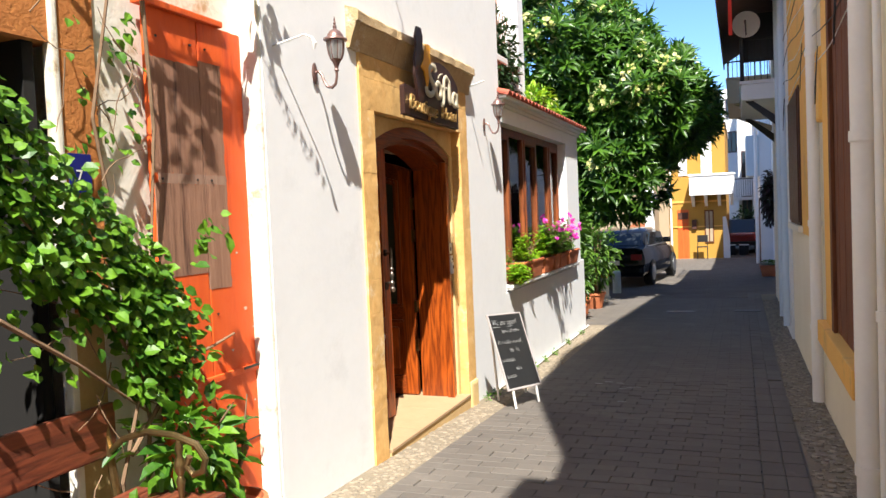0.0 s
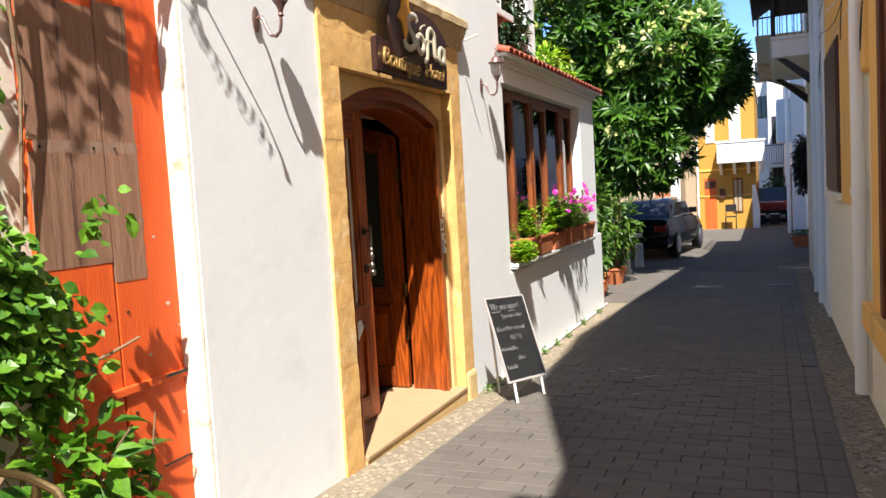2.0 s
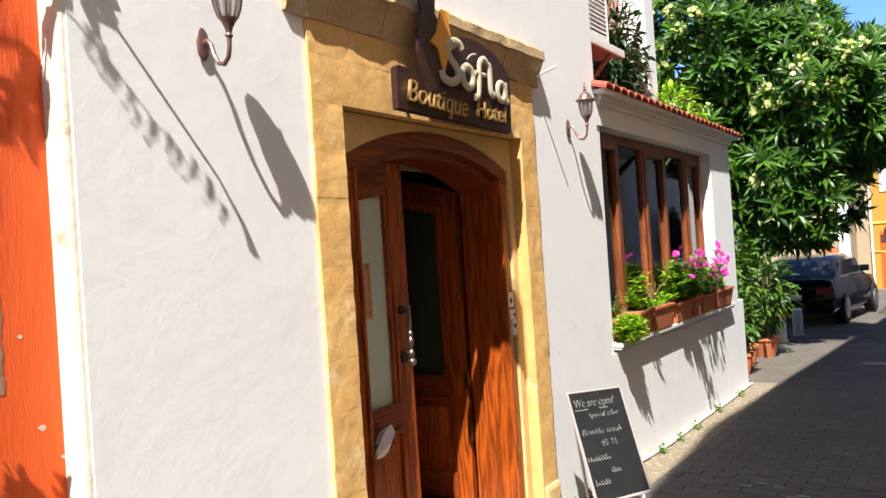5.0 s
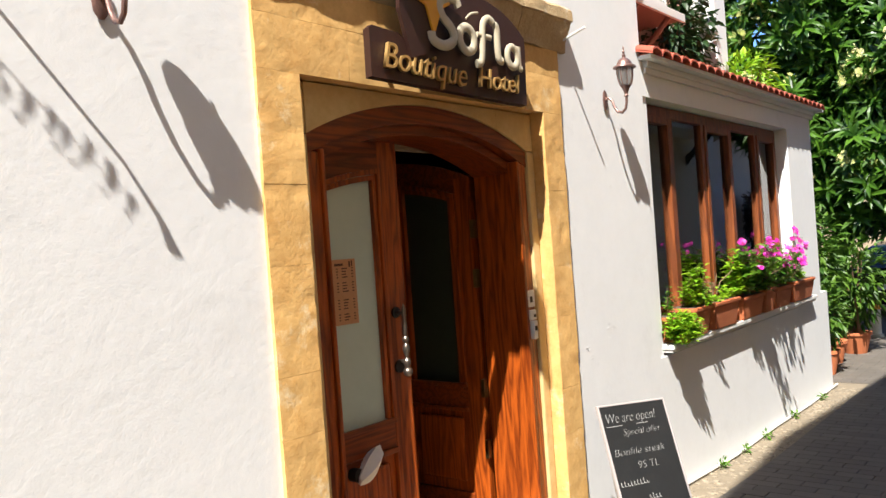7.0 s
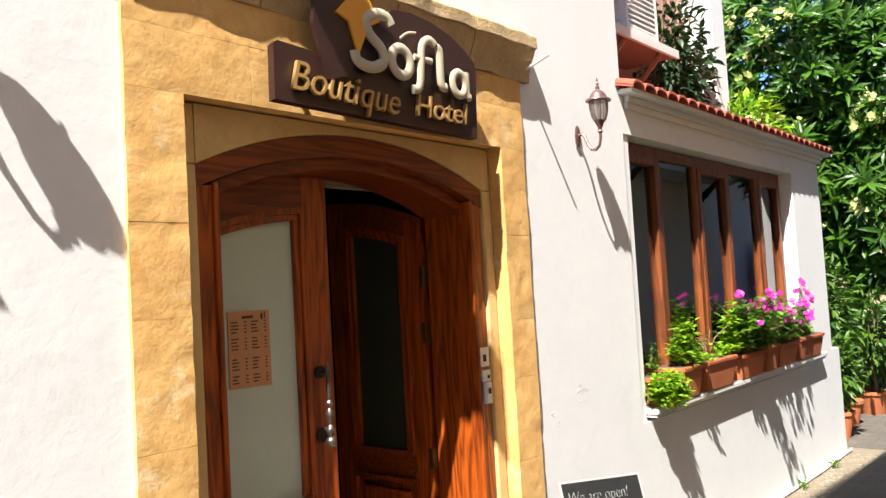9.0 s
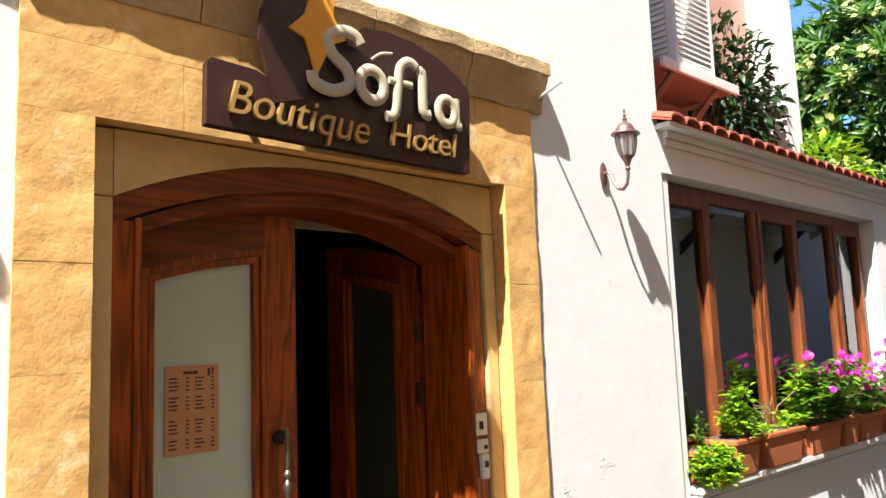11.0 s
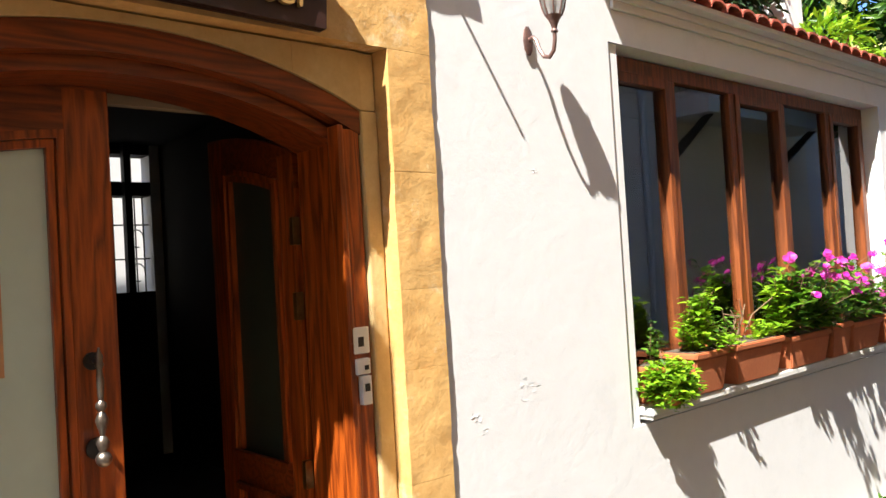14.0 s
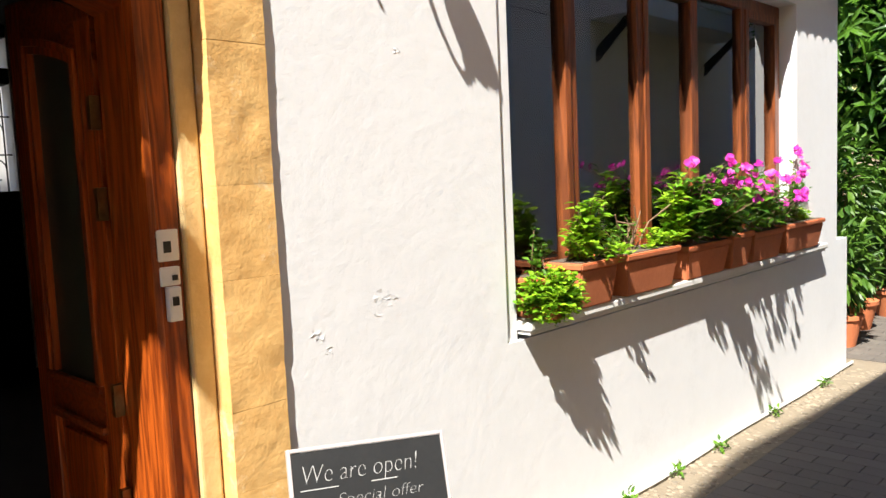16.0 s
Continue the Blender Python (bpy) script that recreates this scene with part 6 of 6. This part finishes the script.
part("niche", tube(B(), [(-3.55, 28.88, 0.9), (-3.55, 28.93, 0.9)], 0.35, 16), M_terra, cr)
# chair by the yellow house
ch = thing("metal_chair", "small dark metal chair standing before the yellow house", "chair", (-1.45, YB - 0.6, G(30)))
part("seat", bx(-0.18, 0.18, -0.18, 0.18, 0.42, 0.45), M_iron, ch)
part("backrest", bx(-0.18, 0.18, 0.16, 0.18, 0.6, 0.85), M_iron, ch)
for x in (-0.17, 0.17):
    for y in (-0.17, 0.17):
        part("leg", tube(B(), [(x, y, 0), (x, y, 0.85 if y > 0 else 0.42)], 0.012, 5), M_iron, ch)

fw = thing("house", "tall white rendered house closing the lane behind a balcony", "building", (0, 0, 0))
part("wall", bx(-0.95, 4.0, 44, 52, -1, 7.7), M_farwhite, fw)
part("wall", bx(-0.2, 4.0, 41.5, 44, -1, 6.2), M_farwhite, fw)
part("roof_slab", bx(-0.35, 4.1, 41.3, 44, 6.2, 6.4), M_farcream, fw)
for x, z0, z1 in ((-0.05, 3.0, 4.3), (0.55, 2.8, 4.4), (-0.05, 0.6, 2.1)):
    far_window(fw, x, x + 0.45, z0, z1, 41.5, M_darkwood, M_carglass)
for x, z0, z1 in ((-0.75, 4.4, 5.5), (-0.75, 6.2, 7.2), (0.15, 6.5, 7.3)):
    far_window(fw, x, x + 0.5, z0, z1, 44, M_darkwood, M_carglass)
bal = part("balcony", bx(-0.6, 1.2, 40.5, 41.5, 1.9, 2.05), M_farwhite, fw)
for i in range(18):
    part("baluster", tube(B(), [(-0.58 + i * 0.1, 40.52, 2.05), (-0.58 + i * 0.1, 40.52, 2.9)], 0.012, 4), M_iron, bal)
part("hand_rail", bx(-0.6, 1.2, 40.50, 40.54, 2.9, 2.94), M_iron, bal)
rh = thing("house", "white rendered house in a row along the lane with small balconies", "building", (0, 0, 0))
part("wall", bx(0.80, 7, 17.2, 27.0, -0.6, 6.6), M_farwhite, rh)
part("wall_pier", bx(0.62, 0.80, 17.2, 17.9, -0.6, 6.6), M_farwhite, rh)
part("wall", bx(0.45, 7, 27.0, 41, -0.6, 5.4), M_farwhite, rh)
part("awning_box", bx(0.05, 0.45, 27.2, 28.6, 2.6, 3.9, bevel=0.03), M_pipe_blue, rh, "pale grey boxed bay")
part("door_recess", bx(0.43, 0.46, 27.6, 28.5, -0.2, 1.9), M_darkwood, rh)
part("downpipe", tube(B(), [(0.34, 26.9, -0.2), (0.34, 26.9, 5.2)], 0.05, 8), M_farwhite, rh)

# small dark red truck and bins at the bend
tr = thing("parked_car", "dark red parked car in shade at the bend", "car", (-0.15, 33.6, G(33.6)))
part("body", bx(-0.75, 0.75, 0.0, 3.6, 0.28, 0.80, bevel=0.10), M_carred, tr)
part("cabin", prism(B(), [(0.5, 0.78), (1.0, 1.32), (2.7, 1.32), (3.3, 0.80)], -0.66, 0.66), M_carglass, tr)
part("bumper", bx(-0.76, 0.76, -0.06, 0.02, 0.30, 0.46, bevel=0.02), M_black, tr)
for x in (-0.62, 0.62):
    for y in (0.65, 2.9):
        part("wheel", tube(B(), [(x - 0.09, y, 0.30), (x + 0.09, y, 0.30)], 0.30, 16), M_rubber, tr, smooth=True)
for x in (-0.62, 0.5):
    part("tail_light", bx(x, x + 0.14, -0.03, 0.01, 0.56, 0.70), M_redcloth, tr)
for x, lab in ((-0.52, "black plastic crate on the paving in front of the red car"), (-0.05, "black crate with rubbish bags before the red car")):
    cbx = thing("crate", lab, "crate", (x, 32.4, G(32.4)))
    part("box", bx(-0.17, 0.17, -0.2, 0.2, 0.0, 0.36, bevel=0.01), M_black, cbx)
    part("lid", bx(-0.18, 0.18, -0.21, 0.21, 0.36, 0.39, bevel=0.005), M_pipe_blue, cbx)
bv = bush("shrub", "dark shrub in shade beyond the red car", (0.1, 39.0, G(39)), (0.6, 0.7, 0.9), 500, 0.22, M_leaf_dark, 0.5)

# ---- parked black car ----
car = thing("parked_car", "black saloon car parked under the tree", "car", (-3.02, 18.75, G(19)), -6)
# lower body by sections along y
secs = [(0.0, 0.70, 0.34, 0.72), (0.06, 0.80, 0.24, 0.90), (0.5, 0.83, 0.20, 0.94), (1.5, 0.84, 0.18, 0.90), (2.6, 0.84, 0.18, 0.88), (3.6, 0.82, 0.20, 0.82), (4.05, 0.74, 0.26, 0.70), (4.15, 0.62, 0.36, 0.60)]
bm = B()
rings = []
for y, w, z0, z1 in secs:
    pr = [(-w * 0.92, z0), (-w, z0 + 0.12), (-w, z1 - 0.22), (-w * 0.93, z1 - 0.03), (-w * 0.75, z1), (w * 0.75, z1), (w * 0.93, z1 - 0.03), (w, z1 - 0.22), (w, z0 + 0.12), (w * 0.92, z0)]
    rings.append([bm.verts.new((x, y, z)) for x, z in pr])
for a, b in zip(rings, rings[1:]):
    for k in range(10):
        bm.faces.new([a[k], a[(k + 1) % 10], b[(k + 1) % 10], b[k]])
bm.faces.new(rings[0])
bm.faces.new(rings[-1][::-1])
part("body", bm, M_carblack, car, smooth=True)
bm = B()
rings = []
for y, w, z in ((0.55, 0.70, 0.90), (0.95, 0.62, 1.24), (1.3, 0.60, 1.32), (2.2, 0.60, 1.33), (2.55, 0.61, 1.26), (3.15, 0.72, 0.88)):
    rings.append([bm.verts.new(v) for v in ((-0.72, y, 0.86), (-w, y, z - 0.06), (-w * 0.86, y, z), (w * 0.86, y, z), (w, y, z - 0.06), (0.72, y, 0.86))])
for a, b in zip(rings, rings[1:]):
    for k in range(5):
        bm.faces.new([a[k], a[k + 1], b[k + 1], b[k]])
part("cabin", bm, M_carblack, car, smooth=True)
part("rear_window", prism(B(), [(0.60, 0.93), (0.90, 1.20), (0.885, 1.215), (0.58, 0.945)], -0.55, 0.55), M_carglass, car)
for s in (-1, 1):
    bm = B()
    prism(bm, [(0.95, 0.93), (1.15, 1.22), (2.35, 1.22), (2.85, 0.92)], s * 0.665, s * 0.70)
    part("side_window", bm, M_carglass, car)
    part("window_trim", bx(s * 0.70 - 0.01, s * 0.70 + 0.01, 0.9, 2.9, 0.895, 0.915), M_steel, car)
    part("wing_mirror", bx(s * 0.80 - 0.09, s * 0.80 + 0.09, 2.62, 2.72, 0.92, 1.05, bevel=0.02), M_carblack, car)
    for y in (0.75, 3.35):
        wh = part("wheel", tube(B(), [(s * 0.66, y, 0.30), (s * 0.85, y, 0.30)], 0.30, 24), M_rubber, car, smooth=True)
        part("rim", tube(B(), [(s * 0.84, y, 0.30), (s * 0.862, y, 0.30)], 0.19, 16), M_steel, wh, smooth=True)
    part("tail_light", bx(s * 0.62 - 0.13, s * 0.62 + 0.13, -0.012, 0.06, 0.62, 0.76, bevel=0.01), M_carred, car)
part("bumper", bx(-0.80, 0.80, -0.06, 0.12, 0.30, 0.50, bevel=0.04), M_carblack, car)
part("number_plate", bx(-0.24, 0.24, -0.075, -0.06, 0.52, 0.62), M_whitepaint, car)

# bollards and pots by the shrubs
bol = thing("bollard", "short white bollard with a yellow band at the top", "bollard", (-2.72, 16.15, G(16.15)))
part("post", lathe(B(), [(0.10, 0), (0.10, 0.04), (0.075, 0.05), (0.072, 0.42)], 16), M_whitepaint, bol, smooth=True)
part("band", lathe(B(), [(0.074, 0.42), (0.078, 0.42), (0.078, 0.54), (0.05, 0.56)], 16), M_orange, bol, smooth=True)
bol = thing("bollard", "short grey bollard in shade beside the parked car", "bollard", (-2.66, 17.3, G(17.3)))
part("post", lathe(B(), [(0.09, 0), (0.085, 0.45), (0.05, 0.48)], 16), M_pipe_blue, bol, smooth=True)
for x, y, r in ((-2.62, 12.75, 0.17), (-2.75, 13.6, 0.19), (-2.66, 14.5, 0.2)):
    pt = thing("terracotta_pot", "round terracotta pot under the shrubs by the bay wall", "flower pot", (x, y, G(y)), 0, "pots under the shrubs")
    part("pot", lathe(B(), [(r * 0.7, 0), (r, 0.24), (r * 1.08, 0.245), (r * 1.08, 0.28), (r * 0.9, 0.28), (r * 0.85, 0.26), (0.01, 0.255)], 18), M_terra, pt, smooth=True)

# little weeds along the wall foot
for y in (6.9, 7.2, 8.6, 9.1, 9.6, 10.4, 11.3):
    wd = thing("weed", "small green weed rooted at the foot of the white wall", "weed", (W + 0.05 + rnd(0, 0.03), y, G(y) - 0.01), 0, "weeds at the wall foot")
    bm = B()
    leaf_cloud(bm, 30, (0, 0, 0.03), (0.04, 0.06, 0.035), 0.035, shell=0.1, hang=-0.5)
    part("leaves", bm, M_leaf_vine, wd)
    part("stem", tube(B(), [(0, 0, -0.01), (0, 0.01, 0.04)], 0.003, 4), M_leaf_vine, wd)
pipe = thing("ground_conduit", "thin white conduit lying along the foot of the bay wall", "pipe", (0, 0, 0))
part("tube_run", tube(B(), [(W + 0.03 + 0.008 * math.sin(y * 3), y, G(y) + 0.012) for y in np.linspace(7.4, 12.1, 20)], 0.011, 6), M_whitepaint, pipe, smooth=True)
for x, y, w in ((-1.12, 13.97, 0.45), (-0.08, 14.17, 0.40)):
    dc = struct("drain_cover", bx(x - w / 2, x + w / 2, y - 0.14, y + 0.14, G(y) - 0.02, G(y) + 0.006), M_iron, "dark iron drain cover in the paving", "drain cover")

# ---- paving ----
def paver(bm, x, y, w, l, z, h=0.03, slope=0.0):
    e = 0.0035
    t = [(x, y, z - slope * 0), (x + w, y, z), (x + w, y + l, z), (x, y + l, z)]
    lo = [bm.verts.new((a, b, c - h)) for a, b, c in t]
    mi = [bm.verts.new((a, b, G(b) + c - z - e * 0.7)) for a, b, c in t]
    c0 = (x + w / 2, y + l / 2)
    hi = [bm.verts.new((a + (e if a < c0[0] else -e), b + (e if b < c0[1] else -e), G(b) + c - z)) for a, b, c in t]
    bm.faces.new(hi)
    for i in range(4):
        j = (i + 1) % 4
        bm.faces.new([lo[i], lo[j], mi[j], mi[i]])
        bm.faces.new([mi[i], mi[j], hi[j], hi[i]])


PL, PW, JT = 0.235, 0.118, 0.0028


def paving_row(add, y, k, x0, x1, l=PL, w=PW):
    x = x0 - (l / 2 if k % 2 else 0)
    while x < x1 - 0.02:
        a, b = max(x, x0), min(x + l - JT, x1)
        if b - a > 0.03:
            add(a, y, b - a, w - JT)
        x += l


road = struct("road", bx(-2.03, 0.02, 1.0, 1.05, 0.2, 0.22), M_joint, "grey brick paving worn smooth, laid across the lane", "road")
bm = B()
y, k = 1.2, 0
while y < 30:
    if not 4.3 < y < 8.2:
        x0 = -2.06 if y < 12.2 else -4.6
        paving_row(lambda a, b, c, d: paver(bm, a, b, c, d, G(b) - 0.001 + rnd(-0.003, 0.003)), y, k, x0, -0.06 if y < 17 else 0.6)
        y += PW if y < 16 else PW * 1.6
    else:
        y += PW
    k += 1
tagged(part("paving_field", bm, M_paver, road), "", "", "", "stuff")
# border courses and pebble gutters
bm = B()
for x in (-0.058, 0.066):
    y = 1.2 + (0.2 if x > 0 else 0)
    while y < 17:
        if not 4.3 < y < 8.2:
            paver(bm, x, y, 0.12, 0.27, G(y))
        y += 0.28
tagged(part("border_field", bm, M_paver, road), "", "", "", "stuff")
struct("gutter_bed_right", prism(B(), [(1.0, -0.6), (28.0, -0.6)] + [(yy, G(yy) - 0.012) for yy in (28, 12, 9, 6.8, 4.75, 2, 1.0)], 0.20, R + 0.01), M_bed, "dusty pebbled mortar strip along the wall", "gutter")
struct("gutter_bed_left", prism(B(), [(1.0, -0.6), (12.3, -0.6)] + [(yy, G(yy) - 0.010) for yy in (12.3, 12, 9, 6.8, 4.75, 2, 1.0)], W - 0.2, -2.07), M_bed, "dusty pebbled mortar strip at the hotel wall", "gutter")


def pebbles(n, x0, x1, y0, y1, r0, r1):
    bm = B()
    for _ in range(n):
        x, y, r = rnd(x0, x1), y0 + (y1 - y0) * rnd(0, 1) ** 1.4, rnd(r0, r1)
        c = Vector((x, y, G(y) - 0.012 + r * 0.12))
        a = rnd(0, 6.28)
        m = 6
        el = rnd(0.6, 1.0)
        base = [bm.verts.new(c + Vector((math.cos(a + 6.283 * k / m) * r, math.sin(a + 6.283 * k / m) * r * el, -r * 0.3))) for k in range(m)]
        mid_ = [bm.verts.new(c + Vector((math.cos(a + 6.283 * k / m) * r * 0.8, math.sin(a + 6.283 * k / m) * r * 0.8 * el, r * 0.22 * rnd(.8, 1.2)))) for k in range(m)]
        top = bm.verts.new(c + Vector((0, 0, r * 0.38)))
        for k in range(m):
            bm.faces.new([base[k], base[(k + 1) % m], mid_[(k + 1) % m], mid_[k]])
            bm.faces.new([mid_[k], mid_[(k + 1) % m], top])
    return bm


tagged(part("pebbles", pebbles(1500, 0.21, R - 0.01, 3.8, 16, 0.012, 0.032), M_pebble, None, smooth=True), "small worn pebbles set in the wall-foot strip", "pebbles", "", "stuff")
tagged(part("pebbles", pebbles(1100, W + 0.03, -2.08, 3.7, 12, 0.010, 0.028), M_pebble, None, smooth=True), "pale worn pebbles in mortar at the hotel wall foot", "pebbles", "", "stuff")
bm = B()
for x, y in ((-1.50, 7.85), (-1.42, 7.95), (-1.24, 7.62), (-1.18, 7.68), (-1.12, 7.74), (-1.17, 7.05), (-1.3, 7.9)):
    box(bm, x, x + 0.07, y, y + 0.012, G(y) + 0.0, G(y) + 0.004)
struct("road_marks", bm, M_chalk, "faint chalk scribbles on the paving", "chalk mark")
# nearest pavers, one by one
meshes = {}


def single(a, b, c, d):
    key = round(c, 3)
    if key not in meshes:
        m = B()
        e = 0.0035
        t = [(0, 0), (c, 0), (c, d), (0, d)]
        lo = [m.verts.new((u, v, -0.03)) for u, v in t]
        mi = [m.verts.new((u, v, -0.004)) for u, v in t]
        hi = [m.verts.new((u + (e if u < c / 2 else -e), v + (e if v < d / 2 else -e), 0)) for u, v in t]
        m.faces.new(hi)
        for i in range(4):
            j = (i + 1) % 4
            m.faces.new([lo[i], lo[j], mi[j], mi[i]])
            m.faces.new([mi[i], mi[j], hi[j], hi[i]])
        meshes[key] = finish(m, "paver", M_paver)
    ob = new("paver", meshes[key])
    ob.parent = road
    tilt = math.degrees(math.atan2(G(b + 0.12) - G(b), 0.12))
    ob.matrix_basis = pose(a, b, G(b) + rnd(-0.003, 0.003), tilt + rnd(-0.6, 0.6), rnd(-0.6, 0.6), rnd(-0.5, 0.5))


y, k = 4.3, 0
y = 1.2 + PW * math.ceil((4.3 - 1.2) / PW)
k = int(round((y - 1.2) / PW))
while y < 8.2:
    paving_row(single, y, k, -2.06, -0.06)
    y += PW
    k += 1
for x in (-0.058, 0.066):
    y = 4.3
    while y < 8.2:
        bmx = B()
        paver(bmx, x, y, 0.12, 0.27, G(y))
        part("border_paver", bmx, M_paver, road)
        y += 0.28
